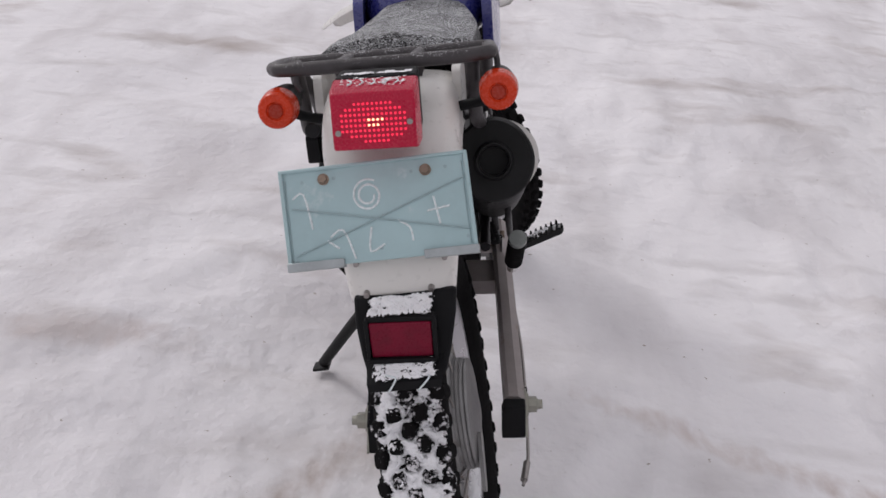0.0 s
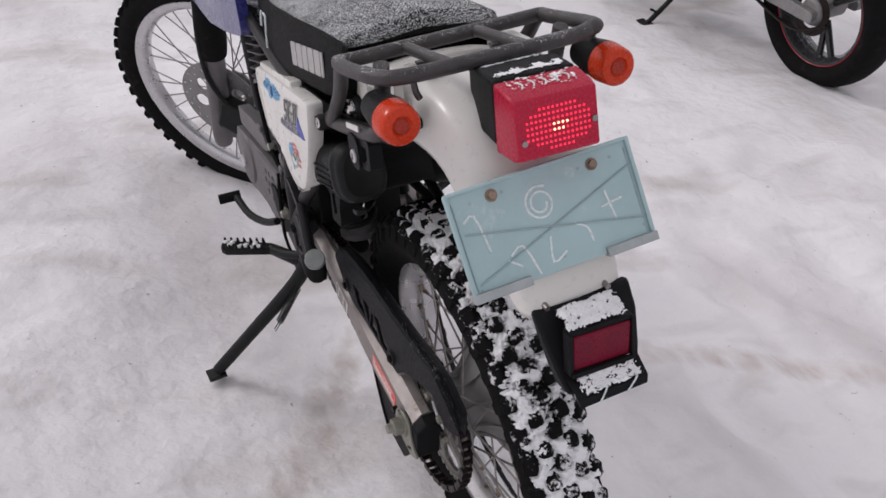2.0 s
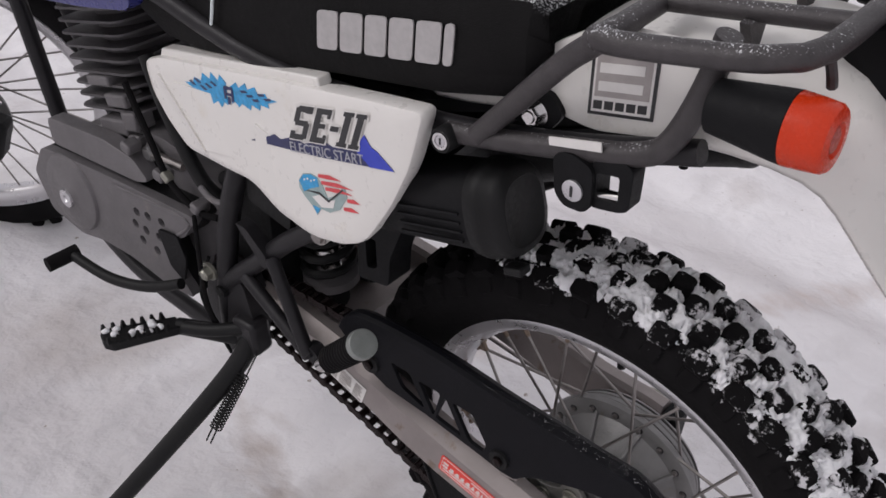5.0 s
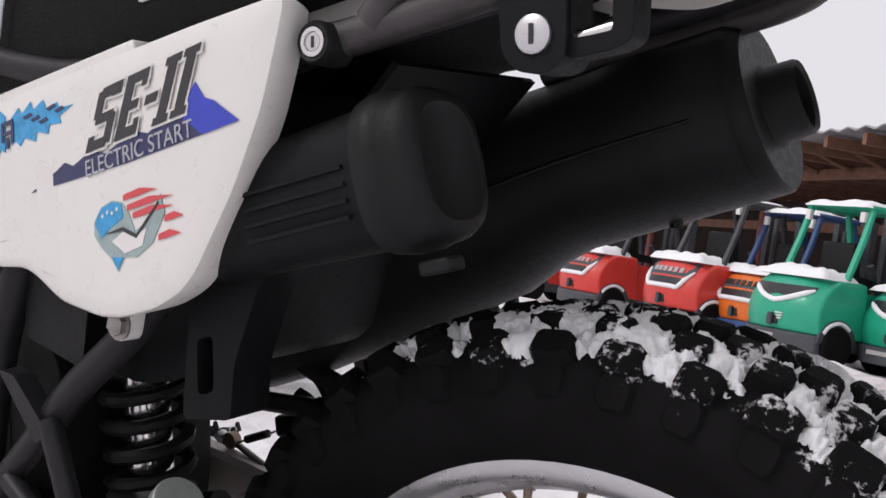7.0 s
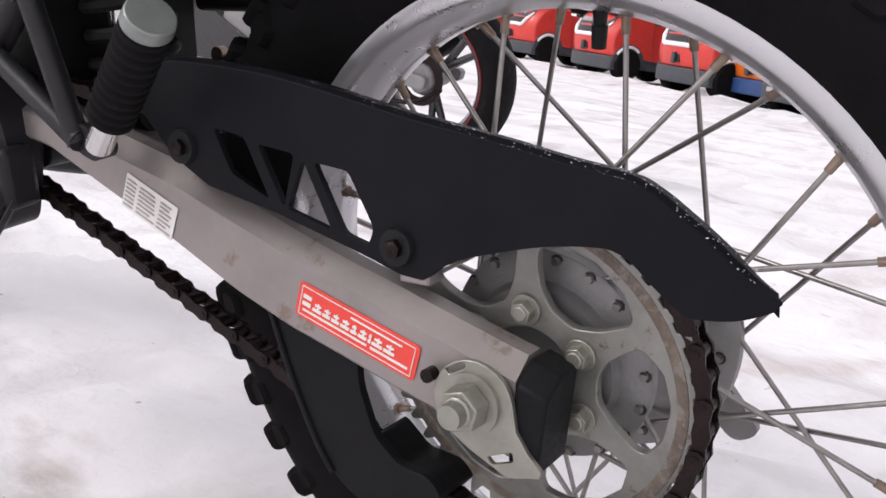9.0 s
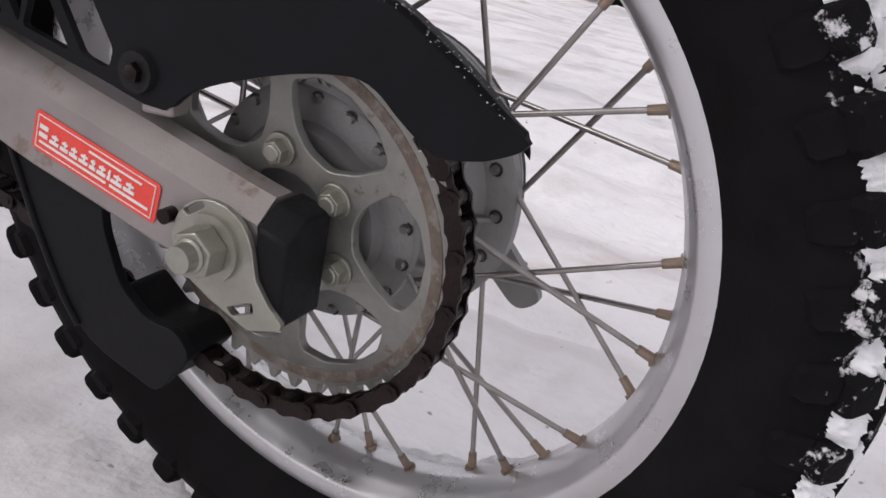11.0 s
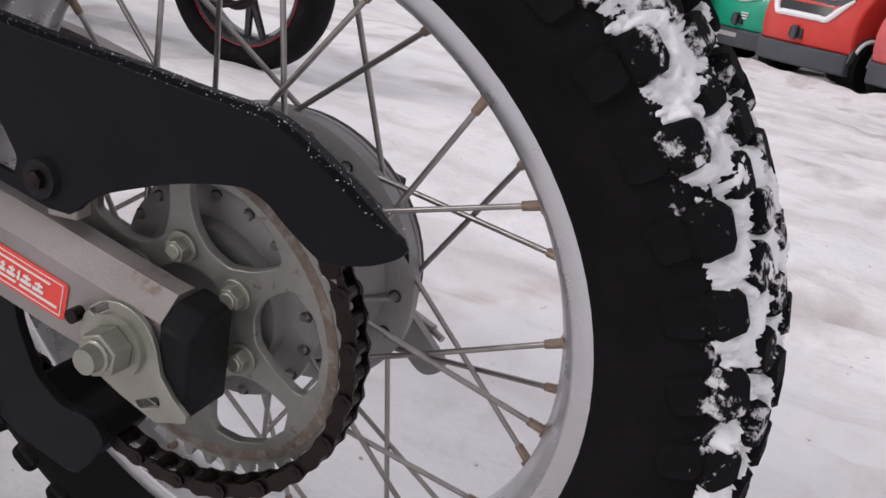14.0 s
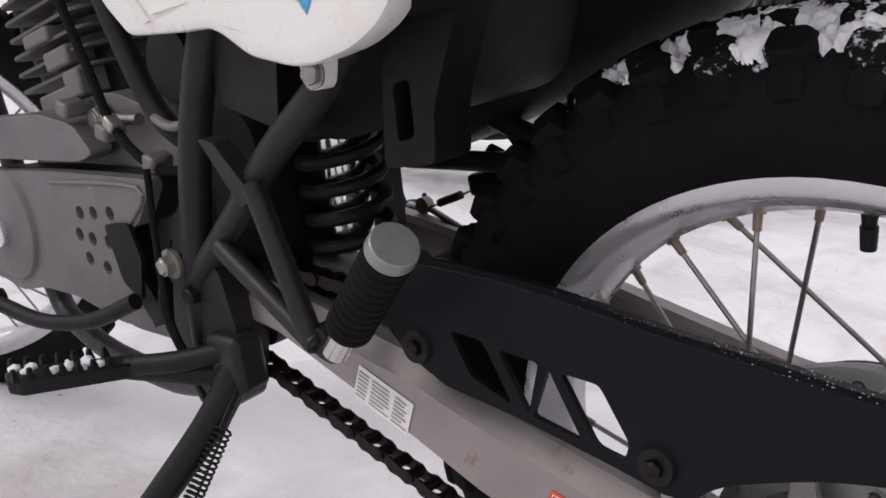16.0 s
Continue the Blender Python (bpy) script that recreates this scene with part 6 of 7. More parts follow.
    for y, low, high, w in ((-0.054, 0.727, 0.834, 0.051), (-0.044, 0.7185, 0.8365, 0.0565), (0.02, 0.6990, 0.8190, 0.058), (0.09, 0.6775, 0.7985, 0.058), (0.112, 0.6660, 0.7925, 0.058), (0.148, 0.6400, 0.7820, 0.060), (0.223, 0.6080, 0.7570, 0.061), (0.333, 0.5610, 0.7050, 0.058), (0.400, 0.5370, 0.6540, 0.050), (0.455, 0.5250, 0.6020, 0.034), (0.485, 0.5250, 0.5750, 0.022)):
        c = V(0.1362 - 0.031 * (y + 0.052), y, (low + high) / 2)
        chamber.append([c + V(w * math.cos(t), -0.29 * (high - low) / 2 * math.sin(t) * -1, (high - low) / 2 * math.sin(t)) for t in np.linspace(0, 2 * math.pi, 40, endpoint=False)])
    muf = part("silencer", loft(bmesh.new(), chamber), MATT, bike, "matt black silencer with ringed end cap", smooth=50)
    part("end_ring", tube(bmesh.new(), [q(-0.003), q(0.000), q(0.010)], [0.0565, 0.0590, 0.0590], 40, n=1), MATT, muf)
    part("weld_seam", tube(bmesh.new(), [V(0.1362 - 0.058, -0.02, 0.768), V(0.130 - 0.059, 0.09, 0.735), V(0.122 - 0.060, 0.22, 0.683), V(0.118 - 0.058, 0.33, 0.630)], 0.0016, 6), MATT, muf)
    part("tail_pipe", lathe(bmesh.new(), [(0, 0.031), (-0.006, 0.0265), (-0.024, 0.0255), (-0.0265, 0.0240), (-0.024, 0.0215), (0.0, 0.0205), (0.012, 0.0)], seg=28, axis="y"), MATT, muf, m=Matrix.Translation(q(0.0)) @ d.to_track_quat("Y", "Z").to_matrix().to_4x4())
    part("heat_shield", tube(bmesh.new(), [q(0.05) + V(0.012, 0, 0.006), q(0.20) + V(0.012, 0, 0.006)], 0.0555, 30, n=1), WHITE, muf, "pale heat shield")
    for s in (0.06, 0.16):
        part("silencer_bolt", rod(bmesh.new(), q(s) + V(-0.01, 0, -0.054), q(s) + V(-0.01, 0, -0.064), 0.005, seg=8), MATT, muf)
    part("head_pipe", tube(bmesh.new(), [V(0.119, 0.47, 0.553), V(0.12, 0.53, 0.55), V(0.12, 0.66, 0.55), V(0.08, 0.78, 0.60), V(0.02, 0.76, 0.72)], 0.018, 14), CHAIN, bike, "dark exhaust pipe")


build_boxes()


def build_engine():
    case = [(0.50, 0.575), (0.56, 0.60), (0.62, 0.615), (0.72, 0.60), (0.79, 0.545), (0.80, 0.48), (0.76, 0.42), (0.66, 0.385), (0.55, 0.385), (0.50, 0.43)]
    eng = part("engine", slab(bmesh.new(), rounded(case, 0.02), -0.075, 0.11), ENGINE, bike, "grey cast single-cylinder engine", bevel=0.006)
    cover = [(0.860, 0.535), (0.750, 0.543), (0.686, 0.546), (0.529, 0.549), (0.524, 0.542), (0.552, 0.507), (0.582, 0.500), (0.597, 0.479), (0.585, 0.452), (0.551, 0.414), (0.606, 0.411), (0.684, 0.425), (0.747, 0.425), (0.800, 0.415), (0.870, 0.430), (0.895, 0.485)]
    holes = [circle(p, 0.0068, 10) for p in ((0.648, 0.510), (0.624, 0.512), (0.595, 0.514), (0.656, 0.489), (0.634, 0.487), (0.606, 0.487), (0.646, 0.467), (0.617, 0.462))]
    part("engine_cover", slab(bmesh.new(), rounded(cover, 0.01), -0.098, -0.112, holes), ENGINE, eng, "grey pierced engine side cover", bevel=0.004)
    part("cover_back", slab(bmesh.new(), rounded(cover, 0.01), -0.074, -0.0975), MATT, eng)
    part("cover_dome", lathe(bmesh.new(), [(-0.112, 0.058), (-0.116, 0.056), (-0.1185, 0.048), (-0.1185, 0.018), (-0.121, 0.015), (-0.121, 0.0)], (0.800, 0.484), 40), ENGINE, eng)
    part("cover_plug", lathe(bmesh.new(), [(-0.119, 0.014), (-0.124, 0.0135), (-0.124, 0.006), (-0.1215, 0.004), (-0.1215, 0.0)], (0.804, 0.477), 24), RIM, eng)
    part("cover_frame", tube(bmesh.new(), [(-0.1125, 0.690, 0.536), (-0.1125, 0.540, 0.541), (-0.1125, 0.566, 0.506)], 0.0024, 8), ENGINE, eng)
    part("upper_casting", slab(bmesh.new(), rounded([(0.830, 0.590), (0.700, 0.598), (0.640, 0.590), (0.612, 0.565), (0.640, 0.556), (0.830, 0.550)], 0.01), -0.085, -0.108), ENGINE, eng, bevel=0.004)
    part("cover_latch", slab(bmesh.new(), rounded([(0.600, 0.505), (0.560, 0.510), (0.548, 0.480), (0.560, 0.440), (0.585, 0.455), (0.592, 0.480)], 0.005), -0.1130, -0.117), PLASTIC, eng, bevel=0.002)
    part("pivot_casting", slab(bmesh.new(), rounded([(0.43, 0.585), (0.46, 0.61), (0.52, 0.60), (0.52, 0.41), (0.44, 0.40), (0.43, 0.47)], 0.02), -0.070, 0.085), MATT, eng, bevel=0.006)
    for y, z, w in ((0.520, 0.562, 0.016), (0.585, 0.585, 0.018), (0.645, 0.604, 0.018)):
        part("cover_boss", box(bmesh.new(), (-0.102, y, z), (0.022, w, 0.014), (15, 0, 0)), ENGINE, eng, bevel=0.003)
    for i in range(11):
        t = i / 10
        c = V(-0.005, 0.715 + 0.020 * t, 0.625 + 0.165 * t)
        o = rounded([(-0.075, -0.075), (0.075, -0.075), (0.075, 0.075), (-0.075, 0.075)], 0.02, 3)
        bm = loft(bmesh.new(), [[V(x, y, h) for x, y in o] for h in (-0.0016, 0.0016)])
        part("cooling_fin", bm, FIN, eng, m=pose(*c, -12))
    part("cylinder", tube(bmesh.new(), [(0, 0.705, 0.56), (0, 0.740, 0.83)], 0.055, 24, n=1), FIN, eng)
    part("starter", rod(bmesh.new(), (-0.055, 0.555, 0.635), (0.05, 0.555, 0.635), 0.032, seg=20), MATT, eng)
    for y, z, w, h in ((0.722, 0.664, 0.05, 0.014), (0.690, 0.645, 0.045, 0.018), (0.668, 0.622, 0.030, 0.026), (0.706, 0.604, 0.060, 0.022), (0.664, 0.596, 0.026, 0.016), (0.745, 0.585, 0.050, 0.020)):
        part("cylinder_boss", box(bmesh.new(), (-0.070, y, z), (0.030, w, h), (-12, 0, 0)), ENGINE, eng, bevel=0.003)
    part("banjo_bolt", rod(bmesh.new(), (-0.085, 0.629, 0.591), (-0.085, 0.565, 0.593), 0.006, 0.005, 10), STEEL, eng)
    part("banjo_head", hexbolt(bmesh.new(), (-0.078, 0.632, 0.591), 0.012, 0.012, 0.014), HUB, eng, bevel=0.001)
    part("carburettor", rod(bmesh.new(), (0.0, 0.44, 0.70), (0.0, 0.58, 0.71), 0.030, seg=20), ENGINE, eng)
    part("breather_hose", tube(bmesh.new(), [(-0.095, 0.585, 0.74), (-0.10, 0.561, 0.694), (-0.10, 0.544, 0.658), (-0.10, 0.522, 0.618), (-0.098, 0.501, 0.592), (-0.085, 0.480, 0.570)], 0.0095, 12), MATT, eng)
    part("cable", tube(bmesh.new(), [(-0.112, 0.505, 0.50), (-0.125, 0.515, 0.45), (-0.122, 0.500, 0.40), (-0.116, 0.485, 0.36)], 0.0024, 6), MATT, eng)
    part("cable", tube(bmesh.new(), [(-0.11, 0.50, 0.60), (-0.115, 0.47, 0.595), (-0.11, 0.44, 0.60)], 0.004, 8), ENGINE, eng)
    part("cable", tube(bmesh.new(), [(-0.118, 0.512, 0.560), (-0.124, 0.508, 0.500), (-0.126, 0.505, 0.440), (-0.122, 0.494, 0.405), (-0.115, 0.480, 0.400)], 0.0030, 8), RUBBER, eng)
    part("cable", tube(bmesh.new(), [(-0.108, 0.620, 0.700), (-0.112, 0.585, 0.640), (-0.112, 0.560, 0.590), (-0.108, 0.520, 0.560), (-0.100, 0.490, 0.556)], 0.0042, 8), RUBBER, eng)
    part("cable_clamp", box(bmesh.new(), (-0.112, 0.562, 0.594), (0.012, 0.014, 0.010), (40, 0, 0)), ZINC, eng, bevel=0.002)
    part("battery_box", slab(bmesh.new(), rounded([(0.335, 0.70), (0.415, 0.70), (0.421, 0.612), (0.354, 0.594)], 0.006), -0.105, 0.03), MATT, eng, bevel=0.003)


build_engine()


def build_front():
    c, nrm = V(-0.016, 1.340, 0.444), V(0.737, 0.612, 0.287).normalized()
    m = Matrix.Translation(c) @ nrm.to_track_quat("X", "Z").to_matrix().to_4x4()
    side_wall = [(0.018, 0.272), (0.027, 0.285), (0.034, 0.302), (0.034, 0.316), (0.026, 0.328), (0.014, 0.333)]
    tyre = part("front_tyre", lathe(bmesh.new(), [(-x, r) for x, r in side_wall] + [(0, 0.334)] + side_wall[::-1] + [(0, 0.265)], seg=80, closed=True), RUBBER, bike, "narrow knobbly front tyre", m=m, smooth=50)
    kn, sh = (knob_mesh(w, 0.022, 0.011, "tread_knob", random.Random(5)) for w in (0.020, 0.015))
    n = 52
    for i in range(n):
        a = 2 * math.pi * i / n
        link("tread_knob", kn, tyre, m=spin(a, 0.333, 0.0))
        for s in (-1, 1):
            link("tread_knob", sh, tyre, m=spin(a + math.pi / n, 0.328, 0.022 * s, 0.5 * s))
    half = [(0.0215, 0.268), (0.0235, 0.277), (0.0205, 0.279), (0.018, 0.27)]
    prof = [(-x, r) for x, r in half] + [(-0.006, 0.258), (0.006, 0.258)] + half[::-1] + [(0.0215, 0.262), (0.014, 0.252), (0.005, 0.249), (-0.005, 0.249), (-0.014, 0.252), (-0.0215, 0.262)]
    rim = part("front_rim", lathe(bmesh.new(), prof, seg=96, closed=True), RIM, bike, "aluminium spoked front rim", m=m, smooth=50)
    for k in range(36):
        a, s, f = radians(10 * k), -1 if k % 2 else 1, 1 if (k // 2) % 2 else -1
        b = a + f * 0.95
        part("spoke", rod(bmesh.new(), V(0.003 * s, 0.25 * math.cos(a), 0.25 * math.sin(a)), V(0.03 * s, 0.032 * math.cos(b), 0.032 * math.sin(b)), 0.0018, seg=6), STEEL, rim)
    part("front_hub", lathe(bmesh.new(), [(-0.055, 0.012), (-0.055, 0.03), (-0.034, 0.036), (-0.028, 0.038), (-0.024, 0.024), (0.024, 0.024), (0.028, 0.038), (0.034, 0.036), (0.055, 0.012)], seg=36), HUB, bike, m=m)
    holes = [circle((0.066 * math.cos(2 * math.pi * k / 7), 0.066 * math.sin(2 * math.pi * k / 7)), 0.020, 12) for k in range(7)] + [circle((0, 0), 0.028, 20)]
    holes += [circle((r * math.cos(2 * math.pi * (k + o) / 20), r * math.sin(2 * math.pi * (k + o) / 20)), 0.0042, 8) for k in range(20) for r, o in ((0.098, 0.0), (0.112, 0.5))]
    part("brake_disc", slab(bmesh.new(), circle((0, 0), 0.120, 60), -0.046, -0.050, holes), HUB, bike, "drilled steel brake disc", m=m)
    up = V(-0.02, -0.40, 0.916).normalized()
    for s in (-1, 1):
        foot = V(-0.064, 1.343, 0.311) + (nrm * 0.19 if s > 0 else V(0, 0, 0))
        leg = part("fork_leg", tube(bmesh.new(), [foot, foot + up * 0.03, foot + up * 0.38], [0.022, 0.0265, 0.0265], 24, n=1), ENGINE, bike, "grey fork leg with black upper sleeve", bevel=0.003)
        part("fork_sleeve", tube(bmesh.new(), [foot + up * 0.30, foot + up * 0.33, foot + up * 0.62], [0.033, 0.036, 0.034], 24, n=1), RUBBER, leg)
    cal = c - nrm * 0.065 + V(0.03, -0.075, -0.015)
    part("brake_caliper", box(bmesh.new(), cal, (0.05, 0.10, 0.075), (20, 0, 40)), MATT, bike, "black brake caliper", bevel=0.01)
    part("brake_hose", tube(bmesh.new(), [cal, cal + V(-0.06, 0.0, 0.12), cal + V(-0.07, -0.06, 0.30), cal + V(-0.04, -0.15, 0.52)], 0.006, 8), MATT, bike)
    h = V(-0.748, 0.664, 0.0)
    secs = []
    for s, w, z in ((-0.30, 0.05, 0.40), (-0.15, 0.085, 0.42), (0.0, 0.090, 0.42), (0.20, 0.085, 0.405), (0.38, 0.06, 0.345), (0.50, 0.03, 0.285)):
        q = V(h.y, -h.x, 0)
        p = c + h * s + V(0, 0, z)
        secs.append([p - q * w - V(0, 0, 0.03), p - q * w * 0.8, p, p + q * w * 0.8, p + q * w - V(0, 0, 0.03)])
    soften(solid(part("front_fender", loft(bmesh.new(), secs, closed=False), WHITE, bike, "white plastic front fender", smooth=70), 0.003))


build_front()


# ---- the second motorcycle ----
BLACKPAINT = material("black_bike_paint", (0.020, 0.020, 0.022), 0.3, 0, 0.2, 20, coat=0.4, dust=0.05)
REDLINE = material("red_rim_tape", (0.35, 0.02, 0.04), 0.4)


def build_other_bike():
    # y runs from the rear axle to the front one
    m = pose(2.47, 1.90, -0.01, 0, -9, 3.0)
    b = thing("motorcycle", "black road motorcycle with red rim tape parked in the snow", "motorcycle", m)
    for y, w, name in ((0.0, 0.085, "rear"), (1.40, 0.058, "front")):
        at = pose(0, y, 0.315)
        prof = [(-w * 0.6, 0.225), (-w * 0.95, 0.25), (-w, 0.275), (-w * 0.75, 0.302), (-w * 0.3, 0.314), (0, 0.316), (w * 0.3, 0.314), (w * 0.75, 0.302), (w, 0.275), (w * 0.95, 0.25), (w * 0.6, 0.225)]
        part(name + "_tyre", lathe(bmesh.new(), prof + [(0, 0.22)], seg=64, closed=True), RUBBER, b, "black road tyre with snow", m=at, smooth=50)
        rim = part(name + "_rim", lathe(bmesh.new(), [(-w * 0.62, 0.228), (-w * 0.62, 0.212), (-w * 0.3, 0.195), (w * 0.3, 0.195), (w * 0.62, 0.212), (w * 0.62, 0.228), (w * 0.3, 0.215), (-w * 0.3, 0.215)], seg=64, closed=True), BLACKPAINT, b, "black cast rim with red tape line", m=at)
        part("rim_tape", lathe(bmesh.new(), [(-w * 0.64, 0.227), (-w * 0.67, 0.2245), (-w * 0.64, 0.222)], seg=64, closed=True), REDLINE, rim)
        for k in range(3):
            a = radians(120 * k + 20)
            for da in (-0.16, 0.16):
                p, q = V(-0.01, 0.05 * math.cos(a), 0.05 * math.sin(a)), V(-0.01, 0.2 * math.cos(a + da), 0.2 * math.sin(a + da))
                part("rim_arm", rod(bmesh.new(), p, q, 0.016, 0.013, 8), BLACKPAINT, rim)
        part("hub", lathe(bmesh.new(), [(-0.09, 0.02), (-0.088, 0.055), (-0.07, 0.062), (-0.05, 0.04), (0.05, 0.04), (0.08, 0.02)], seg=32), HUB, b, "grey cast hub", m=at)
        if y:
            part("brake_disc", slab(bmesh.new(), circle((0, 0), 0.145, 40), -0.066, -0.070, [circle((0, 0), 0.095, 24)]), HUB, b, m=at)
        else:
            part("sprocket", slab(bmesh.new(), circle((0, 0), 0.095, 44), -0.092, -0.097, [circle((0, 0), 0.065, 24)]), CHAIN, b, m=at)
            part("hub_cap", lathe(bmesh.new(), [(-0.092, 0.0), (-0.105, 0.015), (-0.105, 0.045), (-0.09, 0.055)], seg=28), HUB, b, m=at)
    up = V(0, -0.40, 0.92).normalized()
    for s in (-1, 1):
        part("fork_leg", rod(bmesh.new(), V(0.095 * s, 1.40, 0.29), V(0.095 * s, 1.40, 0.29) + up * 0.6, 0.026, seg=16), BLACKPAINT, b)
        part("swingarm", slab(bmesh.new(), rounded([(-0.05, 0.33), (-0.04, 0.285), (0.50, 0.33), (0.50, 0.40)], 0.02), s * 0.105, s * 0.135), HUB, b, bevel=0.006)
    part("caliper", box(bmesh.new(), (-0.09, 1.29, 0.37), (0.05, 0.07, 0.11), (25, 0, 0)), CHAIN, b, bevel=0.01)
    part("chain_run", tube(bmesh.new(), [(-0.095, -0.09, 0.29), (-0.095, 0.1, 0.22), (-0.09, 0.48, 0.33)], 0.008, 8), CHAIN, b, "rusty chain")
    part("chain_run", tube(bmesh.new(), [(-0.095, 0.0, 0.41), (-0.09, 0.48, 0.40)], 0.008, 8), CHAIN, b)
    eng = part("engine", slab(bmesh.new(), rounded([(0.46, 0.30), (0.55, 0.27), (0.90, 0.30), (1.0, 0.45), (0.92, 0.62), (0.56, 0.60), (0.47, 0.45)], 0.04), -0.16, 0.16), HUB, b, "grey engine block", bevel=0.015)
    part("engine_cover", lathe(bmesh.new(), [(-0.16, 0.085), (-0.185, 0.08), (-0.19, 0.05), (-0.19, 0.0)], (0.78, 0.42), 32), HUB, b, bevel=0.003)
    part("engine_cover", lathe(bmesh.new(), [(-0.16, 0.06), (-0.18, 0.055), (-0.182, 0.0)], (0.56, 0.40), 28), ENGINE, b)
    part("belly_fairing", slab(bmesh.new(), rounded([(0.62, 0.32), (0.78, 0.20), (1.00, 0.22), (1.16, 0.42), (1.22, 0.75), (1.05, 0.98), (0.95, 0.70), (0.90, 0.45)], 0.05), -0.20, 0.20), BLACKPAINT, b, "glossy black belly fairing", bevel=0.02)
    part("exhaust", tube(bmesh.new(), [(0.08, 0.95, 0.26), (0.10, 0.60, 0.20), (0.14, 0.30, 0.28), (0.17, 0.0, 0.46)], [0.03, 0.03, 0.045, 0.055], 16), MATT, b)
    part("foot_bracket", slab(bmesh.new(), rounded([(0.38, 0.36), (0.46, 0.40), (0.44, 0.60), (0.30, 0.62)], 0.02), -0.15, -0.17), CHROME, b, "bright footrest plate", bevel=0.004)
    part("foot_peg", rod(bmesh.new(), (-0.16, 0.44, 0.36), (-0.25, 0.45, 0.36), 0.012), MATT, b)
    stand = part("side_stand", tube(bmesh.new(), [(-0.13, 0.72, 0.24), (-0.20, 0.74, 0.15), (-0.29, 0.77, 0.055)], 0.012, 10), MATT, b, "black side stand")
    part("stand_foot", box(bmesh.new(), (-0.30, 0.78, 0.052), (0.05, 0.09, 0.008)), MATT, stand)
    part("stand_tang", rod(bmesh.new(), (-0.25, 0.755, 0.10), (-0.30, 0.74, 0.13), 0.006), MATT, stand)
    part("seat_body", slab(bmesh.new(), rounded([(-0.35, 0.92), (-0.10, 0.72), (0.30, 0.66), (0.55, 0.66), (0.95, 0.72), (1.10, 0.95), (0.95, 1.08), (0.62, 1.04), (0.50, 0.84), (0.20, 0.82), (-0.32, 0.98)], 0.05), -0.15, 0.15), BLACKPAINT, b, "black bodywork and seat", bevel=0.03)
    part("front_mudguard", slab(bmesh.new(), [(1.40 + 0.335 * math.cos(a), 0.315 + 0.335 * math.sin(a)) for a in np.linspace(0.5, 2.6, 14)] + [(1.40 + 0.345 * math.cos(a), 0.315 + 0.345 * math.sin(a)) for a in np.linspace(2.6, 0.5, 14)], -0.065, 0.065), BLACKPAINT, b)
    part("rear_hugger", slab(bmesh.new(), [(0.335 * math.cos(a), 0.315 + 0.335 * math.sin(a)) for a in np.linspace(0.4, 1.9, 12)] + [(0.345 * math.cos(a), 0.315 + 0.345 * math.sin(a)) for a in np.linspace(1.9, 0.4, 12)], -0.07, 0.07), MATT, b)


build_other_bike()

# ---- forklifts ----
FORKPAINT = {"red": material("red_truck_paint", (0.62, 0.045, 0.035), 0.4, 0, 0.1, 6, coat=0.2, dust=0.05), "green": material("green_truck_paint", (0.015, 0.36, 0.22), 0.4, 0, 0.1, 6, coat=0.2, dust=0.05),
             "orange": material("orange_truck_paint", (0.75, 0.16, 0.02), 0.4, 0, 0.1, 6, coat=0.2, dust=0.05), "pink": material("faded_red_truck_paint", (0.62, 0.12, 0.12), 0.5, 0, 0.1, 6, dust=0.05)}
TRUCKGREY = material("truck_grey", (0.06, 0.065, 0.075), 0.6, 0, 0.2, 8, bump=0.2, bump_scale=60)
TRUCKBLUE = material("truck_blue", (0.03, 0.07, 0.20), 0.5, 0, 0.2, 8)
GUARDDARK = material("guard_dark", (0.035, 0.037, 0.042), 0.5, 0, 0.2, 8)


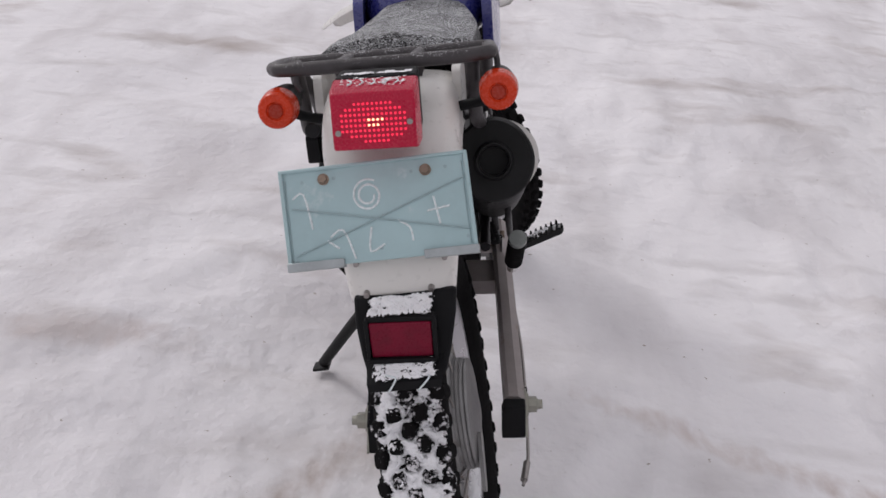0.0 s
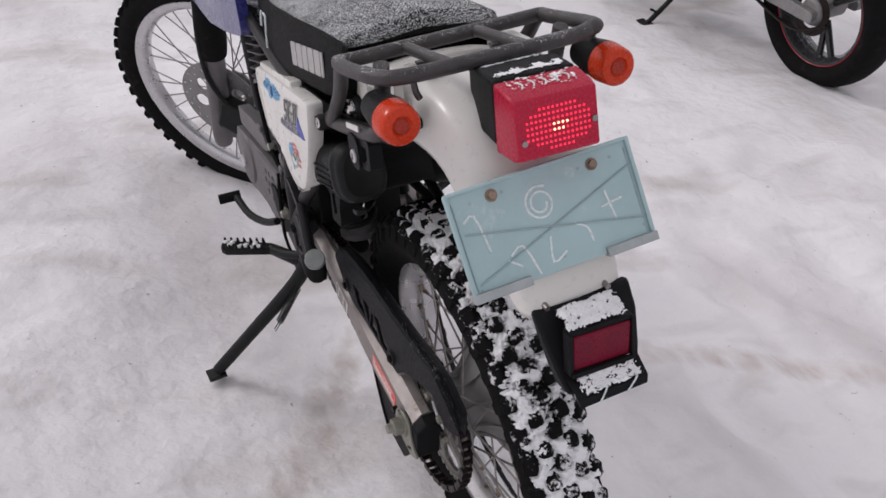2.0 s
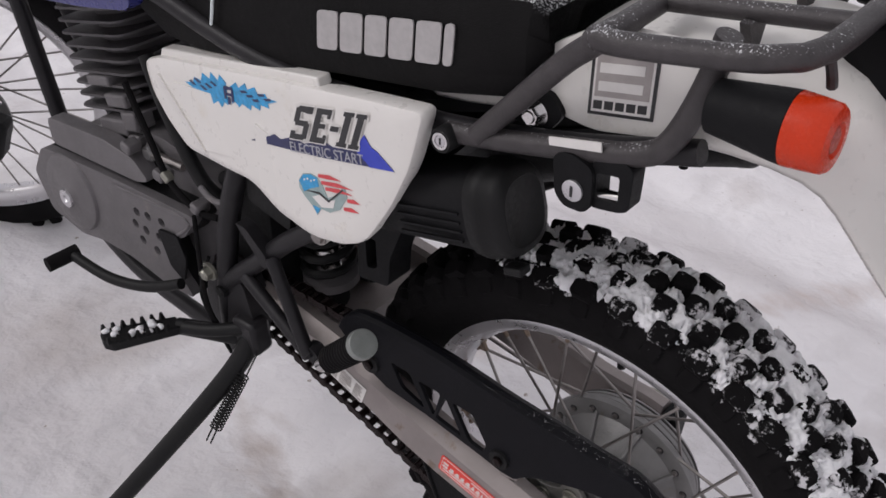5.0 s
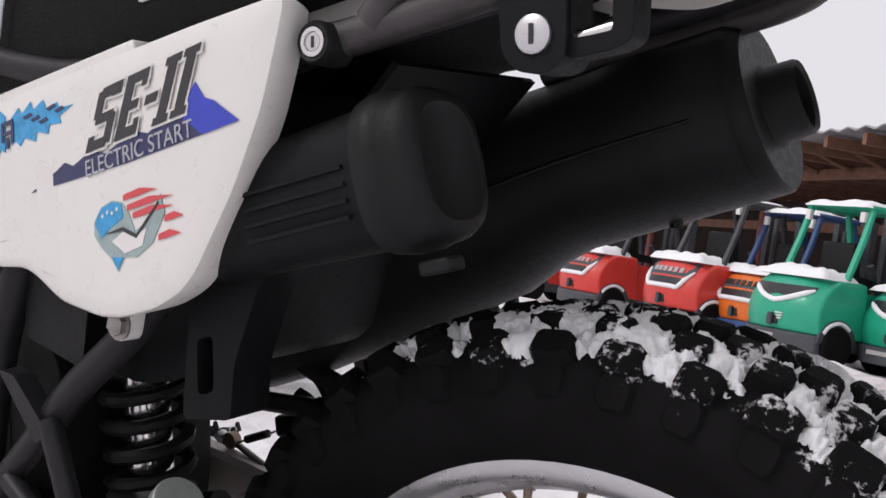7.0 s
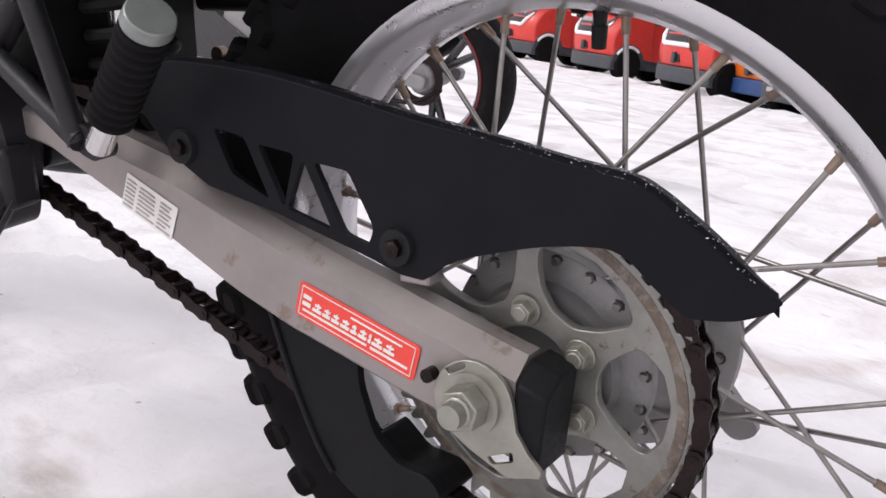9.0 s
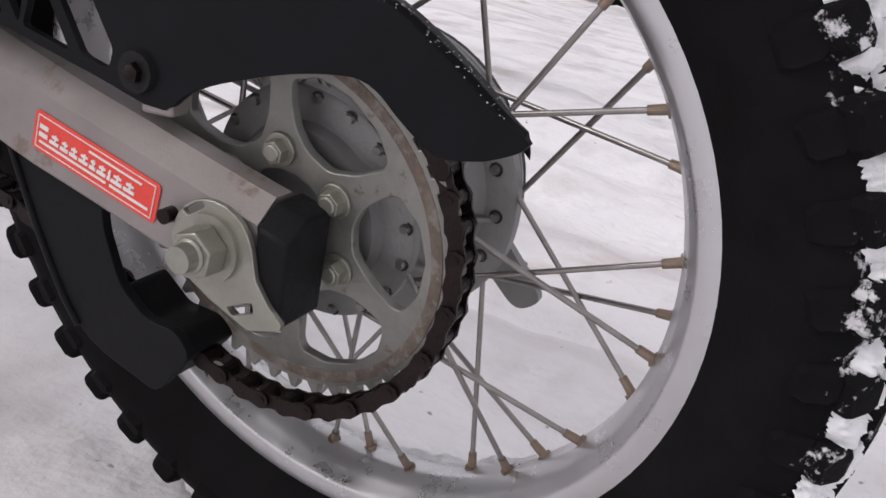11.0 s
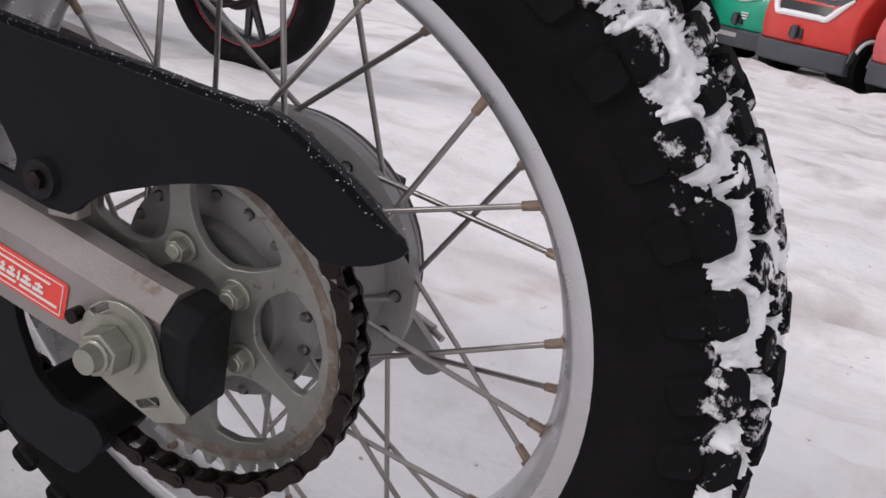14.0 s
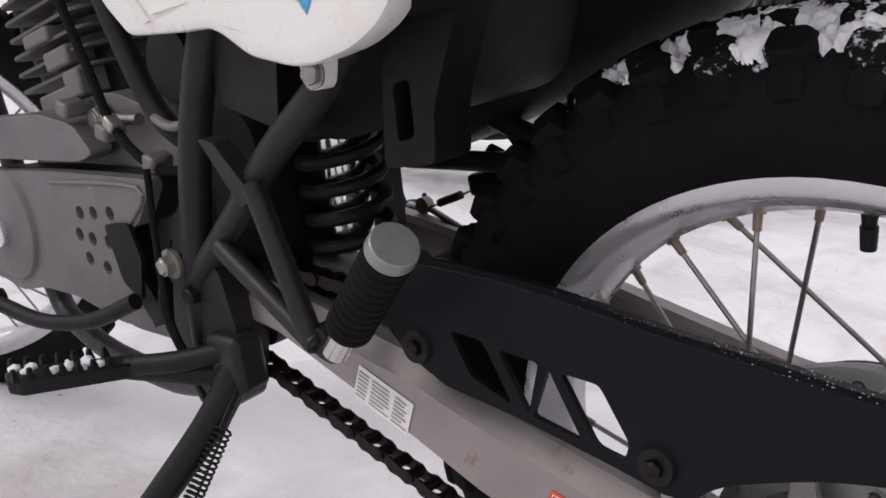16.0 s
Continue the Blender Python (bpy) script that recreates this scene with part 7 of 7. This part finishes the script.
def build_forklift(x, y, yaw, colour, lower, pillar, s=1.0):
    f = thing("forklift", colour.replace("pink", "faded red") + " forklift truck with snow on counterweight and roof", "forklift", pose(x, y, 0.0, 0, 0, yaw) @ Matrix.Scale(s, 4), "forklifts parked in a row")
    paint = FORKPAINT[colour]
    # the back of the truck faces -y
    rear = ((0.34, 0.03), (0.46, -0.015), (0.60, -0.03), (0.72, -0.005), (0.84, 0.06), (0.92, 0.115), (0.99, 0.21))
    bow = lambda x: 0.16 * (abs(x) / 0.54) ** 2.6
    skin = lambda x, z, h=0.0: V(x, float(np.interp(z, [p[0] for p in rear], [p[1] for p in rear])) + bow(x) - h, z)
    rows = []
    for x1 in np.linspace(-0.54, 0.54, 13):
        k = 1 - 0.06 * (abs(x1) / 0.54) ** 4
        rows.append([V(x1, skin(x1, z).y, z * k + 0.34 * (1 - k)) for z, _ in rear] + [V(x1, y1 + bow(x1) * 0.5, z1 * k + 0.34 * (1 - k)) for y1, z1 in ((0.34, 1.015), (0.74, 1.02), (0.80, 0.60), (0.84, 0.34))])
    part("counterweight", loft(bmesh.new(), rows), paint, f, "painted counterweight", bevel=0.02)
    rows = [[V(x1, -0.01 + bow(x1), 0.14), V(x1, -0.02 + bow(x1), 0.34), V(x1, 0.40, 0.345), V(x1, 0.40, 0.14)] for x1 in np.linspace(-0.53, 0.53, 11)]
    part("lower_block", loft(bmesh.new(), rows), lower, f, bevel=0.02)
    wide, slot = 0.43, colour == "green"
    lip = lambda x: (0.685 + 0.16 * (abs(x) / wide) ** 1.5) if slot else (0.635 if abs(x) < 0.30 else 0.635 + 0.22 * (abs(x) - 0.30) / 0.13)
    brow = lambda x: (0.865 + 0.015 * abs(x)) if slot else 0.955
    rows = []
    for x1 in np.linspace(-wide, wide, 21):
        lo, hi = lip(x1), brow(x1)
        rows.append([skin(x1, lo, 0.004), skin(x1, (lo + hi) / 2, 0.004), skin(x1, hi, 0.004), skin(x1, hi, -0.03), skin(x1, (lo + hi) / 2, -0.03), skin(x1, lo, -0.03)])
    # slotted trucks: a black panel just proud of the skin paints the recess shade
    part("recess", loft(bmesh.new(), rows), INKHOLLOW if slot else TRUCKGREY, f, "rear recess, drawn as a dark panel")
    part("ledge_snow", tube(bmesh.new(), [skin(x1, lip(x1) - 0.012, 0.012) for x1 in np.linspace(-wide, wide, 13)], [0.012] + [0.030] * 11 + [0.012], 8, n=2), SNOW, f, "snow on the lip of the recess")
    part("tow_pin", rod(bmesh.new(), (0, -0.05, 0.38), (0, -0.05, 0.52), 0.03), TRUCKGREY, f)
    # the slot's dark inside is a black block, not a cut
    part("tow_slot", box(bmesh.new(), (0, -0.012, 0.45), (0.16, 0.03, 0.10)), INKHOLLOW, f, bevel=0.01)
    ink = SEATINK if lower is not TRUCKBLUE else INKHOLLOW
    if slot:
        for k in range(3):
            c = skin(0.10, 0.53 - 0.03 * k, 0.006)
            part("lettering_bar", box(bmesh.new(), c, (0.11 - 0.02 * k, 0.012, 0.016)), STICKWHITE, f)
        part("block_label", box(bmesh.new(), (-0.12, -0.012, 0.27), (0.34, 0.02, 0.05)), SEATINK, f)
    else:
        for k in range(6):
            c = skin(-0.25 + 0.10 * k, 0.845, 0.010)
            part("lettering_bar", box(bmesh.new(), c, (0.068, 0.014, 0.075), (-29, 0, 0)), ink, f, bevel=0.004)
        part("grille", loft(bmesh.new(), [[skin(x1, 0.66, 0.008), skin(x1, 0.745, 0.008), skin(x1, 0.745, -0.02), skin(x1, 0.66, -0.02)] for x1 in np.linspace(-0.30, 0.30, 9)]), INKHOLLOW, f)
    part("body", slab(bmesh.new(), rounded([(0.72, 0.34), (0.72, 0.90), (1.20, 0.88), (1.35, 0.62), (1.80, 0.60), (1.85, 0.34)], 0.05), -0.50, 0.50), paint, f, "painted side body", bevel=0.03)
    part("chassis", box(bmesh.new(), (0, 1.15, 0.30), (0.94, 1.4, 0.22)), TRUCKGREY, f, bevel=0.03)
    for sx in (-1, 1):
        for wy, wr in ((0.45, 0.24), (1.65, 0.31)):
            w = part("wheel", lathe(bmesh.new(), [(-0.10, wr * 0.55), (-0.11, wr * 0.9), (-0.07, wr), (0.07, wr), (0.11, wr * 0.9), (0.10, wr * 0.55)], seg=28), RUBBER, f, "solid black tyre", m=pose(sx * 0.47, wy, wr))
            part("wheel_disc", lathe(bmesh.new(), [(sx * 0.06, 0.0), (sx * 0.09, wr * 0.3), (sx * 0.095, wr * 0.55)], seg=20), paint if lower is not TRUCKBLUE else TRUCKGREY, w)
        part("wheel_arch", slab(bmesh.new(), [(0.45 + 0.31 * math.cos(a), 0.24 + 0.31 * math.sin(a)) for a in np.linspace(0.1, 3.04, 12)], sx * 0.52, sx * 0.549), TRUCKGREY, f)
        part("arch_snow", tube(bmesh.new(), [(sx * 0.55, 0.45 + 0.27 * math.cos(a), 0.24 + 0.27 * math.sin(a)) for a in (0.9, 1.3, 1.7, 2.2, 2.6)], 0.022, 8), SNOW, f)
        part("rear_pillar", tube(bmesh.new(), [(sx * 0.47, 0.55, 1.00), (sx * 0.46, 0.72, 1.47), (sx * 0.45, 0.82, 1.84)], 0.042, 8, n=2), pillar, f)
        part("front_pillar", tube(bmesh.new(), [(sx * 0.47, 1.75, 0.62), (sx * 0.45, 1.60, 1.40), (sx * 0.44, 1.45, 1.86)], 0.042, 8, n=2), pillar, f)
        part("roof_rail", rod(bmesh.new(), (sx * 0.45, 0.78, 1.86), (sx * 0.45, 1.55, 1.88), 0.04, seg=8), pillar, f)
        part("mast_rail", box(bmesh.new(), (sx * 0.28, 2.02, 1.05), (0.09, 0.14, 1.80)), TRUCKGREY, f, bevel=0.01)
        part("work_lamp", box(bmesh.new(), (sx * 0.40, 0.74, 1.75), (0.07, 0.06, 0.12)), STICKWHITE, f, "pale work lamp", bevel=0.01)
    for k in range(7):
        part("roof_bar", box(bmesh.new(), (0, 0.82 + k * 0.12, 1.87), (0.86, 0.035, 0.03)), pillar, f)
    part("seat", slab(bmesh.new(), rounded([(0.85, 0.95), (0.85, 1.45), (0.95, 1.47), (1.02, 1.08), (1.35, 1.06), (1.36, 0.95)], 0.05), -0.23, 0.23), MATT, f, "black operator seat", bevel=0.03)
    part("steering_column", rod(bmesh.new(), (0, 1.65, 0.9), (0, 1.45, 1.25), 0.04), TRUCKGREY, f)
    part("cylinder", rod(bmesh.new(), (-0.15, 2.0, 0.2), (-0.15, 2.0, 1.8), 0.04), TRUCKGREY, f)
    # snow on counterweight and roof
    for name, (cx, cy, cz), (sx, sy, sz) in (("snow_cap", (0, 0.43, 0.995), (0.51, 0.30, 0.125)), ("snow_cap", (0, 1.15, 1.885), (0.48, 0.44, 0.085))):
        bm = bmesh.new()
        bmesh.ops.create_grid(bm, x_segments=22, y_segments=16, size=1)
        for v in bm.verts:
            e = max(abs(v.co.x), abs(v.co.y))
            h = max(0.0, 1 - e ** 6) * sz * (0.8 + 0.5 * noise.noise(v.co * 2.5 + Vector((x, y, cz))))
            v.co = Vector((cx + v.co.x * sx, cy + v.co.y * sy, cz + h - (0.02 if e > 0.99 else 0)))
        part(name, bm, SNOW, f, "fresh snow cap", smooth=80)
    return f


YAW = -118.0
# colour, lower block, pillars, the near left corner of the counterweight, size
ROW = (("pink", TRUCKGREY, GUARDDARK, 9.75, 0.48, 1.0), ("red", TRUCKGREY, GUARDDARK, 10.45, 1.63, 1.0), ("green", TRUCKGREY, FORKPAINT["green"], 11.90, 2.50, 1.0), ("green", TRUCKGREY, FORKPAINT["green"], 11.76, 3.80, 1.03), ("orange", TRUCKBLUE, TRUCKBLUE, 12.90, 4.64, 1.0),
       ("red", TRUCKGREY, GUARDDARK, 12.90, 5.68, 1.04), ("red", TRUCKGREY, GUARDDARK, 14.10, 7.66, 1.0), ("red", TRUCKGREY, GUARDDARK, 15.40, 9.80, 1.0), ("red", TRUCKGREY, GUARDDARK, 16.60, 11.80, 1.0))
for colour, lower, pillar, east, north, size in ROW:
    build_forklift(east - 0.253 * size, north - 0.477 * size, YAW, colour, lower, pillar, size)

# ---- the open shed behind ----
# timber brown is darkened to carry the shade under the shed roof
TIMBER = material("shaded_timber", (0.21, 0.105, 0.068), 0.75, 0, 0.3, 5, bump=0.3, bump_scale=40)
RUSTPOST = material("red_oxide_post", (0.16, 0.04, 0.04), 0.6, 0, 0.3, 6, bump=0.3, bump_scale=40)
SHEET = material("corrugated_sheet", (0.40, 0.40, 0.42), 0.5, 0.4, 0.2, 3)
DARKWALL = material("dark_shed_lining", (0.045, 0.028, 0.024), 0.8, 0, 0.4, 2, bump=0.3, bump_scale=20)


def build_shed():
    # x runs along the open front, y goes into the shed
    m = pose(20.3, 6.41, -0.14, 0, 0, -128.0)
    sh = thing("open_shed", "long open timber shed with red posts and corrugated roof", "shed", m, kind="structure")
    length, deep = 40.0, 9.0
    x0 = -24.0
    part("front_beam", box(bmesh.new(), (x0 + length / 2, 0.0, 3.32), (length, 0.14, 0.20)), TIMBER, sh, "pale timber front beam", bevel=0.01)
    for k in range(10):
        part("post", rod(bmesh.new(), (x0 + 1.5 + k * 4.5, 0.05, -0.6), (x0 + 1.5 + k * 4.5, 0.05, 3.25), 0.085, seg=10), RUSTPOST, sh, "red oxide steel post")
    for k in range(45):
        x = x0 + 0.4 + k * 0.9
        part("rafter", box(bmesh.new(), (x, 1.6, 3.58), (0.09, 7.2, 0.18), (2, 0, 0)), TIMBER, sh)
        part("strut", rod(bmesh.new(), (x, 0.05, 3.36), (x + 0.75, -1.5, 3.47), 0.05, seg=6), TIMBER, sh)
    n, vs, fs = 400, [], []
    for i in range(n + 1):
        x = x0 + length * i / n
        h = 0.03 * math.sin(i * math.pi / 2)
        vs += [(x, -2.1, 3.60 + h), (x, deep, 3.98 + h)]
    fs = [(2 * i, 2 * i + 2, 2 * i + 3, 2 * i + 1) for i in range(n)]
    me = bpy.data.meshes.new("roof")
    me.from_pydata(vs, [], fs)
    me.materials.append(SHEET)
    solid(link("roof", me, sh, "corrugated grey roof sheet"), 0.02)
    part("back_wall", box(bmesh.new(), (x0 + length / 2, 6.5, 1.7), (length, 0.12, 4.9)), DARKWALL, sh, "dark boarded back wall")
    for xe in (x0, x0 + length):
        part("end_wall", box(bmesh.new(), (xe, 3.0, 1.4), (0.12, 6.0, 4.0)), DARKWALL, sh)
    part("hay_loft_beam", box(bmesh.new(), (x0 + length / 2, 2.4, 2.6), (length, 0.12, 0.2)), TIMBER, sh)


build_shed()
